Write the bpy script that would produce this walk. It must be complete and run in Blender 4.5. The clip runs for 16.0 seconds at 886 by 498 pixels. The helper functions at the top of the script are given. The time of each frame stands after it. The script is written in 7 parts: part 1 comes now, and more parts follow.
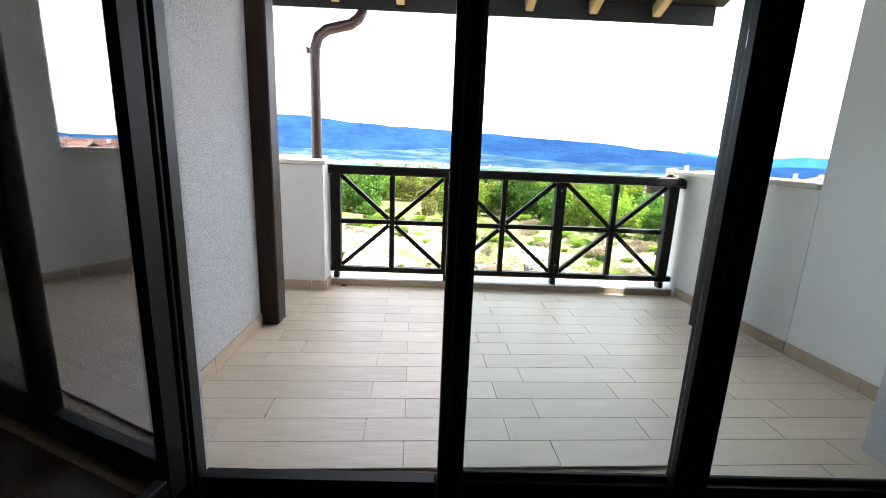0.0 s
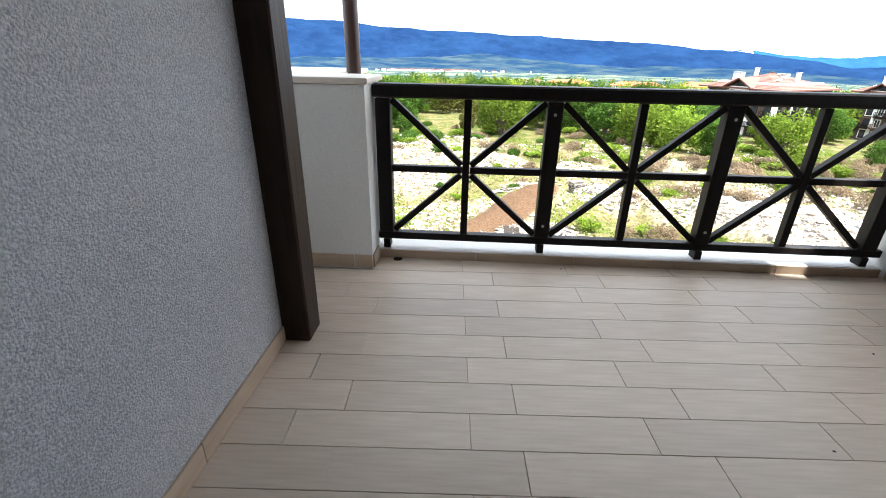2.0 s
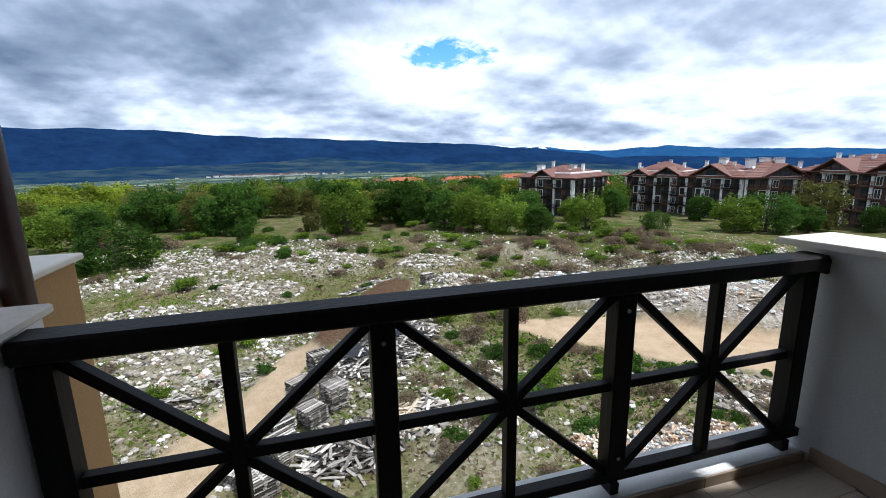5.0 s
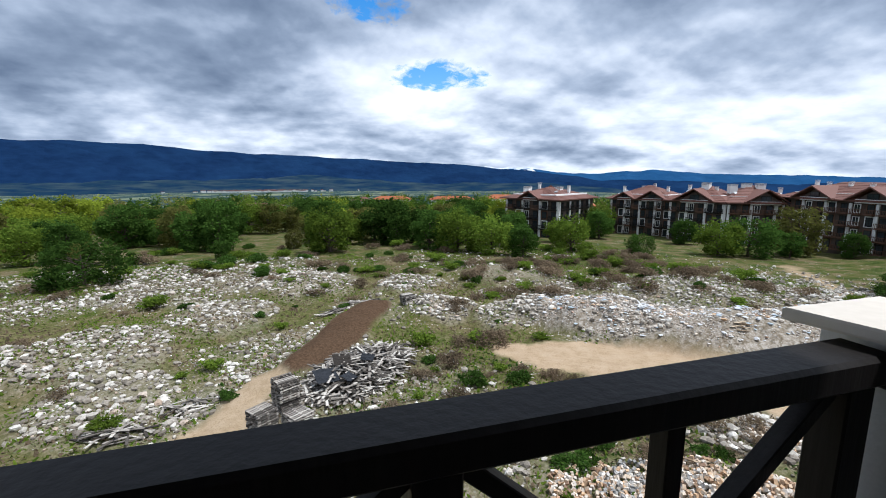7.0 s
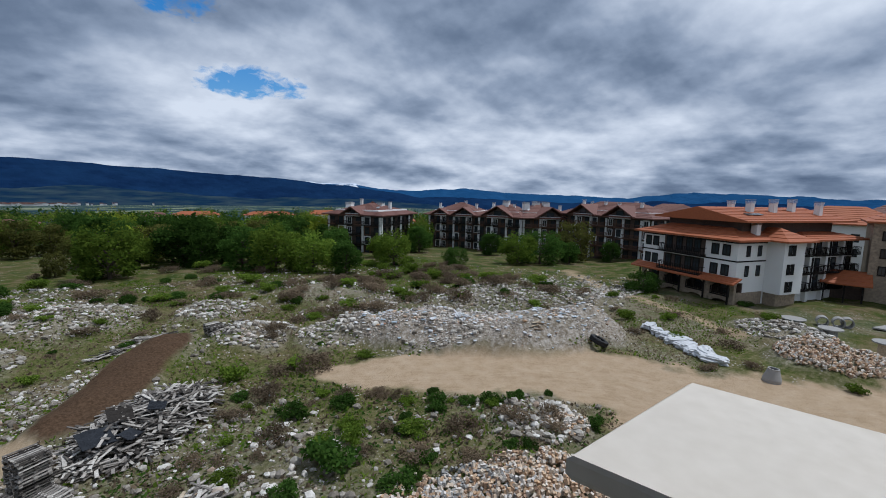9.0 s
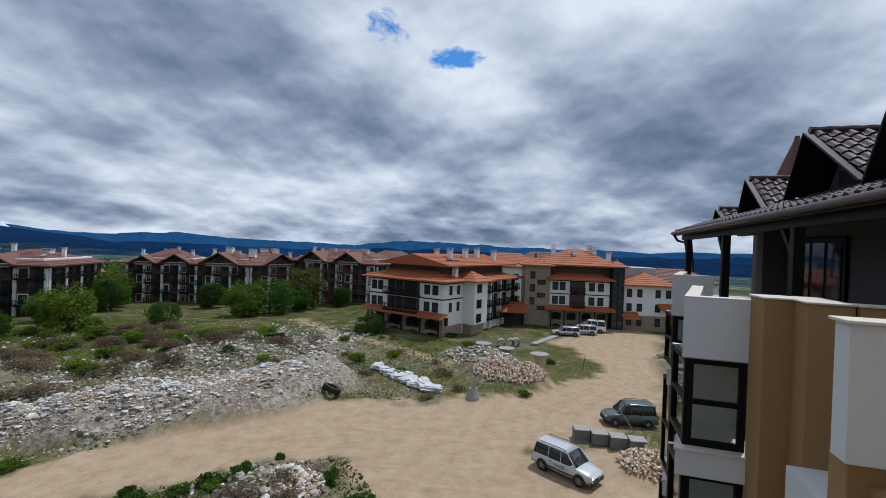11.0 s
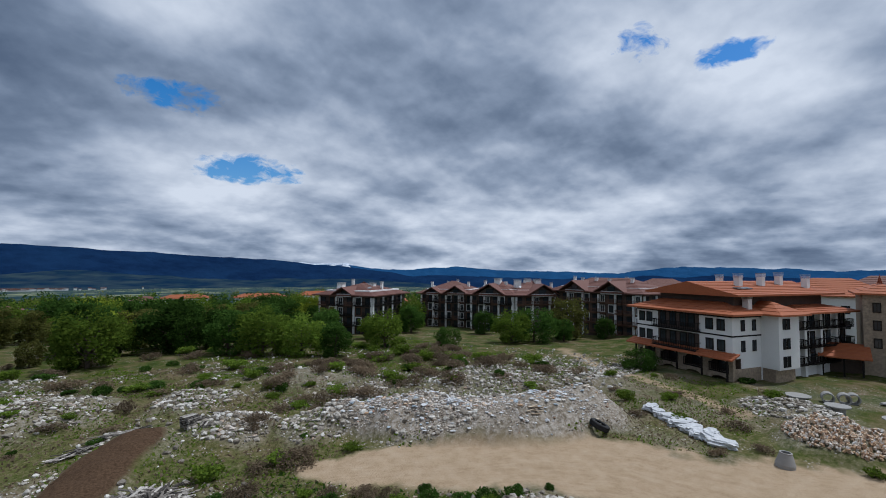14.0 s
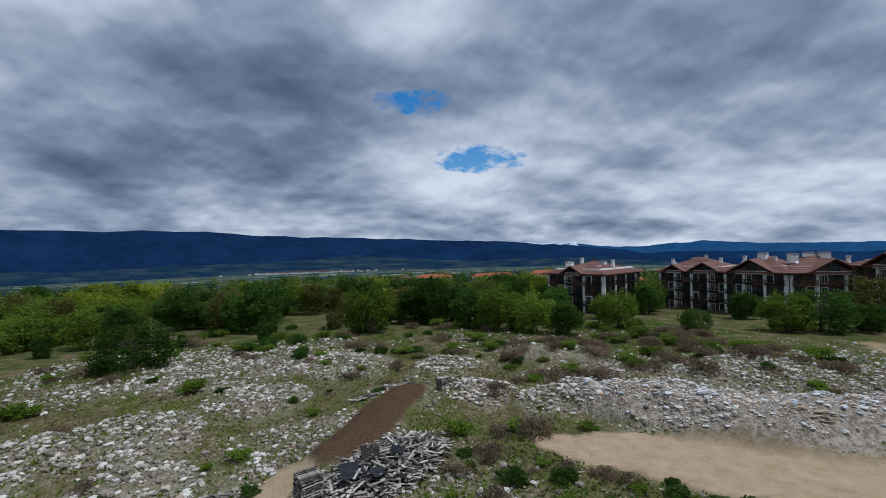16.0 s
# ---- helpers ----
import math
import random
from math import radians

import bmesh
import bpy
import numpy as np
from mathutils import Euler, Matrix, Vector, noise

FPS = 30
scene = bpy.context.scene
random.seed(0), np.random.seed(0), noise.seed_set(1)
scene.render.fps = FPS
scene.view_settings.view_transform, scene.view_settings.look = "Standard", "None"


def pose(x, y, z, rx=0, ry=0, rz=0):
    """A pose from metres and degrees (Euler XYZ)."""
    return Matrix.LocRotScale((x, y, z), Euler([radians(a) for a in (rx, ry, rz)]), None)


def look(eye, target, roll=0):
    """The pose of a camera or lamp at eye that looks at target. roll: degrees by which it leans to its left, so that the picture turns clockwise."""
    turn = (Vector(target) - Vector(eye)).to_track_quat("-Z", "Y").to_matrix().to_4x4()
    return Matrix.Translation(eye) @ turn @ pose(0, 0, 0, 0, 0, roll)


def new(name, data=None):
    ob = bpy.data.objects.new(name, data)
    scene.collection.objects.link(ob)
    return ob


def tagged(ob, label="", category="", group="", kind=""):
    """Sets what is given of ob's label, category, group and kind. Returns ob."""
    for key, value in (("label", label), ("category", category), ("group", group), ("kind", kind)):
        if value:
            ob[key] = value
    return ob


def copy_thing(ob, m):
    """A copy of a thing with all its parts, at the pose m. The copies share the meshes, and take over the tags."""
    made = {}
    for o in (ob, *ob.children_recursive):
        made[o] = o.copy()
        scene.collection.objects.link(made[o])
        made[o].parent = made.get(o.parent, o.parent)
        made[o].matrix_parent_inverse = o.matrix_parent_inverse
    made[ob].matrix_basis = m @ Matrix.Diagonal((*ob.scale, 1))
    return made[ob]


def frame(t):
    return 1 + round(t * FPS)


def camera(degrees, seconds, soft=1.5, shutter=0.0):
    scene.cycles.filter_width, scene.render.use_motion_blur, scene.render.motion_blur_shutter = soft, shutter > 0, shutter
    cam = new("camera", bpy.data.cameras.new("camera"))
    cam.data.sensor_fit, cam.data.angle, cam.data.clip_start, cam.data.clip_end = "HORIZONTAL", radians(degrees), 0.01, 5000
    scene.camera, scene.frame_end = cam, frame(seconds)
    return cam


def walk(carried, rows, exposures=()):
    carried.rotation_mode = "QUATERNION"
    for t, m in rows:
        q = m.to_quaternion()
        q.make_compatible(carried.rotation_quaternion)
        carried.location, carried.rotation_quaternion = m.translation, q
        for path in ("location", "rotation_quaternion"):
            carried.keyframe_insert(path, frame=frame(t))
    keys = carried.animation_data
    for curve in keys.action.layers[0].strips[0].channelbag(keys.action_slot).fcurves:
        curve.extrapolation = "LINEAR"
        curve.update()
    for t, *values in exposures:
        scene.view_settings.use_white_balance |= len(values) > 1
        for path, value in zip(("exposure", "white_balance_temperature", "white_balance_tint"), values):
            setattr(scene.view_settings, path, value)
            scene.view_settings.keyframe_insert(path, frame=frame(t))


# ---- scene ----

# ---- camera ----
cam = camera(89.7, 16.0, soft=0.95)
PATH = [
    (0, (0.944, -3.985, 1.269), (0.991, -2.036, 0.821), 2.32),
    (0.5, (0.802, -3.615, 1.304), (0.828, -1.663, 0.865), 2.15),
    (1, (0.730, -3.230, 1.284), (0.629, -1.296, 0.784), 1.99),
    (1.5, (0.652, -2.923, 1.230), (0.517, -1.060, 0.513), 1.77),
    (2, (0.590, -2.717, 1.253), (0.488, -0.892, 0.441), 1.08),
    (2.5, (0.586, -2.522, 1.214), (0.649, -0.797, 0.203), 1.02),
    (3, (0.595, -2.195, 1.289), (1.001, -0.523, 0.270), -1.39),
    (3.5, (0.635, -2.064, 1.486), (1.099, -0.404, 0.471), -1.63),
    (4, (0.648, -1.905, 1.522), (1.176, -0.099, 0.845), -1.30),
    (4.5, (0.737, -1.726, 1.549), (1.287, 0.137, 1.072), -1.44),
    (4.7, (0.778, -1.631, 1.573), (1.307, 0.246, 1.128), -1.01),
    (5.8, (1.300, -1.120, 1.530), (1.874, 0.756, 1.142), -0.30),
    (7, (1.882, -0.657, 1.479), (2.474, 1.224, 1.145), 0.18),
    (7.5, (2.076, -0.556, 1.477), (2.880, 1.242, 1.126), 1.42),
    (8, (2.298, -0.388, 1.446), (3.398, 1.244, 1.090), 2.12),
    (8.5, (2.427, -0.259, 1.482), (3.678, 1.277, 1.207), 2.02),
    (9, (2.603, -0.153, 1.466), (3.874, 1.370, 1.212), 1.43),
    (9.5, (2.709, -0.134, 1.558), (4.042, 1.345, 1.365), 1.80),
    (10, (2.800, -0.150, 1.620), (4.322, 1.140, 1.486), 2.28),
    (10.2, (2.820, -0.140, 1.630), (4.456, 1.006, 1.524), 2.41),
    (10.8, (2.870, -0.130, 1.635), (4.737, 0.587, 1.600), 2.30),
    (11.6, (2.920, -0.120, 1.640), (4.892, 0.210, 1.675), 1.80),
    (12.3, (2.930, -0.120, 1.640), (4.868, 0.371, 1.699), 1.41),
    (12.5, (2.930, -0.120, 1.640), (4.837, 0.479, 1.704), 1.43),
    (13, (2.930, -0.120, 1.645), (4.685, 0.837, 1.713), 1.18),
    (13.5, (2.930, -0.120, 1.650), (4.430, 1.200, 1.741), 0.62),
    (14, (2.920, -0.120, 1.650), (4.221, 1.396, 1.746), 0.40),
    (14.5, (2.900, -0.130, 1.645), (4.046, 1.507, 1.730), -0.24),
    (15, (2.880, -0.140, 1.640), (3.818, 1.625, 1.706), -0.65),
    (15.5, (2.860, -0.150, 1.620), (3.546, 1.728, 1.655), -1.11),
    (16, (2.840, -0.160, 1.600), (3.257, 1.796, 1.612), -1.47),
]
walk(cam, [(t, look(eye, target, roll)) for t, eye, target, roll in PATH],
     exposures=[(0, 3.8, 6500, 10), (1.0, 3.15, 6500, 10), (2.0, 2.8, 6400, 10), (3.0, 2.5, 6350, 10), (3.5, 2.5, 6250, 10), (4.0, 1.38, 5850, 10), (4.5, 0.85, 5750, 10), (7.0, 0.45, 5800, 10), (8.0, 0.22, 5800, 10), (9.0, -0.28, 5600, 10), (12.5, -0.12, 5800, 10), (14.5, -0.38, 5600, 10), (16.0, -0.38, 5600, 10)])

# ---- world, sun ----
SUN_AZ, SUN_EL = 120.0, 66.0
DECK = 0.38          # how fast the cloud deck closes up towards the horizon


def node_tree(owner):
    owner.use_nodes = True
    nt = owner.node_tree
    nt.nodes.clear()
    return nt


def build_world():
    world = bpy.data.worlds.new("sky")
    scene.world = world
    nt = node_tree(world)
    N, L = nt.nodes.new, nt.links.new

    def calc(op, a, b=None, clamp=False):
        n = N("ShaderNodeMath")
        n.operation, n.use_clamp = op, clamp
        for i, v in enumerate((a, b)):
            if v is None:
                continue
            if isinstance(v, (int, float)):
                n.inputs[i].default_value = v
            else:
                L(v, n.inputs[i])
        return n.outputs[0]

    def ramp(fac, stops):
        n = N("ShaderNodeValToRGB")
        while len(n.color_ramp.elements) < len(stops):
            n.color_ramp.elements.new(0.5)
        for e, (p, c) in zip(n.color_ramp.elements, stops):
            e.position, e.color = p, (*c, 1) if len(c) == 3 else c
        L(fac, n.inputs[0])
        return n.outputs[0]

    sky = N("ShaderNodeTexSky")
    sky.sky_type, sky.sun_disc = "NISHITA", False
    sky.sun_elevation, sky.sun_rotation = radians(SUN_EL), radians(SUN_AZ)
    coord = N("ShaderNodeTexCoord")
    sep = N("ShaderNodeSeparateXYZ")
    L(coord.outputs["Generated"], sep.inputs[0])
    x, y, z = sep.outputs
    zz = calc("ADD", calc("MAXIMUM", z, 0.0), DECK)
    px, py = calc("DIVIDE", x, zz), calc("DIVIDE", y, zz)
    comb = N("ShaderNodeCombineXYZ")
    L(px, comb.inputs[0]), L(py, comb.inputs[1])

    def fbm(scale, detail, rough, distort, off, shrink=1.0):
        m = N("ShaderNodeMapping")
        m.inputs["Scale"].default_value = (shrink, shrink, 1)
        m.inputs["Location"].default_value = off
        L(comb.outputs[0], m.inputs[0])
        n = N("ShaderNodeTexNoise")
        n.inputs["Scale"].default_value, n.inputs["Detail"].default_value = scale, detail
        n.inputs["Roughness"].default_value, n.inputs["Distortion"].default_value = rough, distort
        L(m.outputs[0], n.inputs[0])
        return n.outputs[0]

    def ellipse(az, el, ru, rv, turn):
        """Coordinates on the cloud plane round a point of the sky; u runs outwards from the zenith when turn is 0."""
        r = math_cot(el)
        c, s = sin_deg(az + turn), cos_deg(az + turn)
        dx, dy = calc("SUBTRACT", px, sin_deg(az) * r), calc("SUBTRACT", py, cos_deg(az) * r)
        u = calc("DIVIDE", calc("ADD", calc("MULTIPLY", dx, c), calc("MULTIPLY", dy, s)), ru * 0.72)
        v = calc("DIVIDE", calc("SUBTRACT", calc("MULTIPLY", dy, c), calc("MULTIPLY", dx, s)), rv * 0.82)
        return u, v

    big = fbm(0.75, 4, 0.5, 0.2, (1.3, 0.4, 0))
    mid = fbm(1.6, 9, 0.48, 0.1, (4.1, 2.2, 0))
    fine = fbm(5.4, 8, 0.5, 0.1, (0.7, 7.7, 0))
    wisp = fbm(20.0, 7, 0.62, 0.4, (2.9, 3.3, 0))
    # the same clouds a little higher up: where they thin out upwards, their tops catch the light
    over_mid = fbm(1.6, 5, 0.5, 0.1, (4.1, 2.2, 0), 0.93)
    over_fine = fbm(5.4, 5, 0.5, 0.1, (0.7, 7.7, 0), 0.975)

    def weigh(v, k, mean=0.5):
        return calc("MULTIPLY", calc("SUBTRACT", v, mean), k)

    tone = calc("ADD", weigh(big, 0.52), weigh(mid, 0.36))
    tone = calc("ADD", tone, weigh(fine, 0.12))
    tone = calc("ADD", tone, weigh(mid, 0.50, over_mid))
    tone = calc("ADD", tone, weigh(fine, 0.16, over_fine))
    tone = calc("ADD", tone, 0.720)
    # dark bellies and bright gaps of the deck, each a wide soft patch
    for az, el, ru, rv, turn, amount in MASSES:
        u, v = ellipse(az, el, ru, rv, turn)
        near = calc("SUBTRACT", 1.0, calc("ADD", calc("MULTIPLY", u, u), calc("MULTIPLY", v, v)), True)
        tone = calc("ADD", tone, calc("MULTIPLY", near, amount))
    low = calc("SUBTRACT", 1.0, calc("DIVIDE", calc("ABSOLUTE", calc("SUBTRACT", z, 0.04)), 0.17), True)
    # long flat layers over the horizon
    squash = N("ShaderNodeMapping")
    squash.inputs["Scale"].default_value = (2.0, 2.0, 9.0)
    L(coord.outputs["Generated"], squash.inputs[0])
    layers = N("ShaderNodeTexNoise")
    layers.inputs["Scale"].default_value, layers.inputs["Detail"].default_value, layers.inputs["Roughness"].default_value = 2.6, 8, 0.55
    L(squash.outputs[0], layers.inputs[0])
    tone = calc("ADD", tone, calc("MULTIPLY", low, weigh(layers.outputs[0], 0.55, 0.53)))
    # the deck is brighter towards the sun behind it
    dot = calc("ADD", calc("ADD", calc("MULTIPLY", x, sin_deg(SUN_AZ) * cos_deg(SUN_EL)), calc("MULTIPLY", y, cos_deg(SUN_AZ) * cos_deg(SUN_EL))), calc("MULTIPLY", z, sin_deg(SUN_EL)))
    tone = calc("ADD", tone, calc("MULTIPLY", calc("SUBTRACT", dot, 0.58, True), 0.16))
    cloud = ramp(tone, [(0.47, (0.125, 0.165, 0.235)), (0.57, (0.235, 0.285, 0.365)), (0.65, (0.39, 0.445, 0.53)),
                        (0.735, (0.64, 0.68, 0.74)), (0.85, (0.98, 0.99, 1.0))])

    # blue openings in the cloud deck: soft ellipses broken up by the noise
    gap = None
    for az, el, ru, rv, turn, shut in HOLES:
        u, v = ellipse(az, el, ru, rv, turn)
        d = calc("SUBTRACT", 1.0 - shut, calc("ADD", calc("MULTIPLY", u, u), calc("MULTIPLY", v, v)))
        gap = d if gap is None else calc("MAXIMUM", gap, d)
    gap = calc("ADD", gap, calc("MULTIPLY", calc("SUBTRACT", mid, 0.5), 2.2))
    gap = calc("ADD", gap, calc("MULTIPLY", calc("SUBTRACT", fine, 0.5), 4.5))
    gap = calc("ADD", gap, calc("MULTIPLY", calc("SUBTRACT", wisp, 0.5), 3.4))
    hole = ramp(gap, [(0.05, (0, 0, 0)), (0.95, (1, 1, 1))])
    back_sky, back_cloud, world_bg = N("ShaderNodeBackground"), N("ShaderNodeBackground"), N("ShaderNodeMixShader")
    deep = N("ShaderNodeHueSaturation")
    deep.inputs["Saturation"].default_value, deep.inputs["Value"].default_value = 1.5, 0.9
    L(sky.outputs[0], deep.inputs["Color"]), L(deep.outputs[0], back_sky.inputs[0])
    back_sky.inputs[1].default_value = 0.15
    L(cloud, back_cloud.inputs[0])
    back_cloud.inputs[1].default_value = 0.9
    L(hole, world_bg.inputs[0]), L(back_cloud.outputs[0], world_bg.inputs[1]), L(back_sky.outputs[0], world_bg.inputs[2])
    out = N("ShaderNodeOutputWorld")
    L(world_bg.outputs[0], out.inputs[0])


def sin_deg(a):
    return math.sin(radians(a))


def cos_deg(a):
    return math.cos(radians(a))


def math_cot(el):
    return cos_deg(el) / (sin_deg(el) + DECK)


# azimuth, elevation, half sizes on the cloud plane (outwards, across), turn, how far shut
HOLES = [(9.6, 18.6, 0.11, 0.15, 0, 0.0), (16.6, 11.8, 0.13, 0.21, 0, 0.0), (65.5, 25.2, 0.12, 0.07, 0, 0.4), (74.0, 22.8, 0.055, 0.12, 10, 0.4)]
# the same, with how much brighter or darker the deck is there
MASSES = [(101, 17, 0.55, 0.60, 0, -0.13), (46, 20, 0.34, 0.42, 0, -0.10), (-20, 13, 1.1, 0.75, 0, -0.13), (57, 12, 0.45, 0.60, 0, -0.05), (36, 18, 0.25, 0.35, 0, -0.06), (110, 26, 0.35, 0.5, 0, -0.05),
          (74, 18, 0.50, 0.33, 0, 0.13), (13, 11, 0.70, 0.42, 0, 0.09), (62, 24, 0.25, 0.25, 0, 0.08), (9, 26, 0.25, 0.2, 0, 0.07), (-8, 4.5, 0.5, 1.0, 0, 0.05)]
build_world()
sun_data = bpy.data.lights.new("sun", "SUN")
sun_data.energy, sun_data.angle, sun_data.color = 3.1, radians(1.5), (1.0, 0.95, 0.87)
sun = new("sun", sun_data)
sun.matrix_world = look((sin_deg(SUN_AZ) * cos_deg(SUN_EL) * 60, cos_deg(SUN_AZ) * cos_deg(SUN_EL) * 60, sin_deg(SUN_EL) * 60), (0, 0, 0))

# ---- materials ----
def material(name, a, b=None, scale=3.0, rough=0.8, metal=0.0, bump=0.3, grain=40.0, stretch=(1, 1, 1), patch=0.3, spread=0.0, stain=None, dist=0.01, coords="Object", spec=0.5):
    """Two-scale procedural surface: a to b by grain noise, patches of large noise, bump, and per-object spread."""
    b = b or tuple(c * 0.72 for c in a)
    m = bpy.data.materials.new(name)
    nt = node_tree(m)
    N, L = nt.nodes.new, nt.links.new
    co, mp = N("ShaderNodeTexCoord"), N("ShaderNodeMapping")
    mp.inputs["Scale"].default_value = stretch
    L(co.outputs[coords], mp.inputs[0])

    def noise_node(s, d):
        n = N("ShaderNodeTexNoise")
        n.inputs["Scale"].default_value, n.inputs["Detail"].default_value = s, d
        L(mp.outputs[0], n.inputs[0])
        return n.outputs[0]

    def mixed(fac, c1, c2, kind="MIX"):
        n = N("ShaderNodeMix")
        n.data_type, n.blend_type = "RGBA", kind
        if isinstance(fac, float):
            n.inputs[0].default_value = fac
        else:
            L(fac, n.inputs[0])
        for i, c in ((6, c1), (7, c2)):
            if isinstance(c, tuple):
                n.inputs[i].default_value = (*c, 1)
            else:
                L(c, n.inputs[i])
        return n.outputs[2]

    def sharpen(v, lo, hi):
        n = N("ShaderNodeMapRange")
        n.inputs[1].default_value, n.inputs[2].default_value = lo, hi
        L(v, n.inputs[0])
        return n.outputs[0]

    fine, large = noise_node(grain, 5), noise_node(scale, 4)
    col = mixed(sharpen(fine, 0.3, 0.7), a, b)
    dark = tuple(c * (1 - patch) for c in a) if stain is None else stain
    col = mixed(sharpen(large, 0.42, 0.75), col, mixed(0.6, col, dark))
    if spread:
        info = N("ShaderNodeObjectInfo")
        n = N("ShaderNodeMapRange")
        n.inputs[3].default_value, n.inputs[4].default_value = 1 - spread, 1 + spread
        L(info.outputs["Random"], n.inputs[0])
        hsv = N("ShaderNodeHueSaturation")
        L(n.outputs[0], hsv.inputs["Value"]), L(col, hsv.inputs["Color"])
        col = hsv.outputs[0]
    p = N("ShaderNodeBsdfPrincipled")
    L(col, p.inputs["Base Color"])
    p.inputs["Roughness"].default_value, p.inputs["Metallic"].default_value = rough, metal
    p.inputs["Specular IOR Level"].default_value = spec
    if bump:
        bn = N("ShaderNodeBump")
        bn.inputs["Strength"].default_value, bn.inputs["Distance"].default_value = bump, dist
        L(fine, bn.inputs["Height"]), L(bn.outputs[0], p.inputs["Normal"])
    o = N("ShaderNodeOutputMaterial")
    L(p.outputs[0], o.inputs[0])
    return m


def glass_material(name, tint=(0.9, 0.95, 0.95), mirror=0.12, glancing=0.75):
    """A thin pane: mostly clear, with a mirror film that grows at a glancing angle."""
    m = bpy.data.materials.new(name)
    nt = node_tree(m)
    N, L = nt.nodes.new, nt.links.new
    clear, gloss, mix, facing, out = N("ShaderNodeBsdfTransparent"), N("ShaderNodeBsdfGlossy"), N("ShaderNodeMixShader"), N("ShaderNodeLayerWeight"), N("ShaderNodeOutputMaterial")
    clear.inputs[0].default_value = (*tint, 1)
    gloss.inputs["Roughness"].default_value = 0.01
    power, scaled = N("ShaderNodeMath"), N("ShaderNodeMath")
    power.operation, scaled.operation = "POWER", "MULTIPLY_ADD"
    power.inputs[1].default_value, scaled.inputs[1].default_value, scaled.inputs[2].default_value = 3.0, glancing, mirror * 0.35
    L(facing.outputs["Facing"], power.inputs[0]), L(power.outputs[0], scaled.inputs[0]), L(scaled.outputs[0], mix.inputs[0])
    L(clear.outputs[0], mix.inputs[1]), L(gloss.outputs[0], mix.inputs[2]), L(mix.outputs[0], out.inputs[0])
    return m


def leaf_material(name, a, b):
    m = bpy.data.materials.new(name)
    nt = node_tree(m)
    N, L = nt.nodes.new, nt.links.new
    geo, info = N("ShaderNodeNewGeometry"), N("ShaderNodeObjectInfo")
    mix, hsv = N("ShaderNodeMix"), N("ShaderNodeHueSaturation")
    mix.data_type = "RGBA"
    mix.inputs[6].default_value, mix.inputs[7].default_value = (*a, 1), (*b, 1)
    L(geo.outputs["Random Per Island"], mix.inputs[0])
    rng = N("ShaderNodeMapRange")
    rng.inputs[3].default_value, rng.inputs[4].default_value = 0.7, 1.35
    L(info.outputs["Random"], rng.inputs[0]), L(rng.outputs[0], hsv.inputs["Value"]), L(mix.outputs[2], hsv.inputs["Color"])
    d, t, ms, o = N("ShaderNodeBsdfDiffuse"), N("ShaderNodeBsdfTranslucent"), N("ShaderNodeMixShader"), N("ShaderNodeOutputMaterial")
    L(hsv.outputs[0], d.inputs[0]), L(hsv.outputs[0], t.inputs[0])
    ms.inputs[0].default_value = 0.45
    L(d.outputs[0], ms.inputs[1]), L(t.outputs[0], ms.inputs[2]), L(ms.outputs[0], o.inputs[0])
    return m


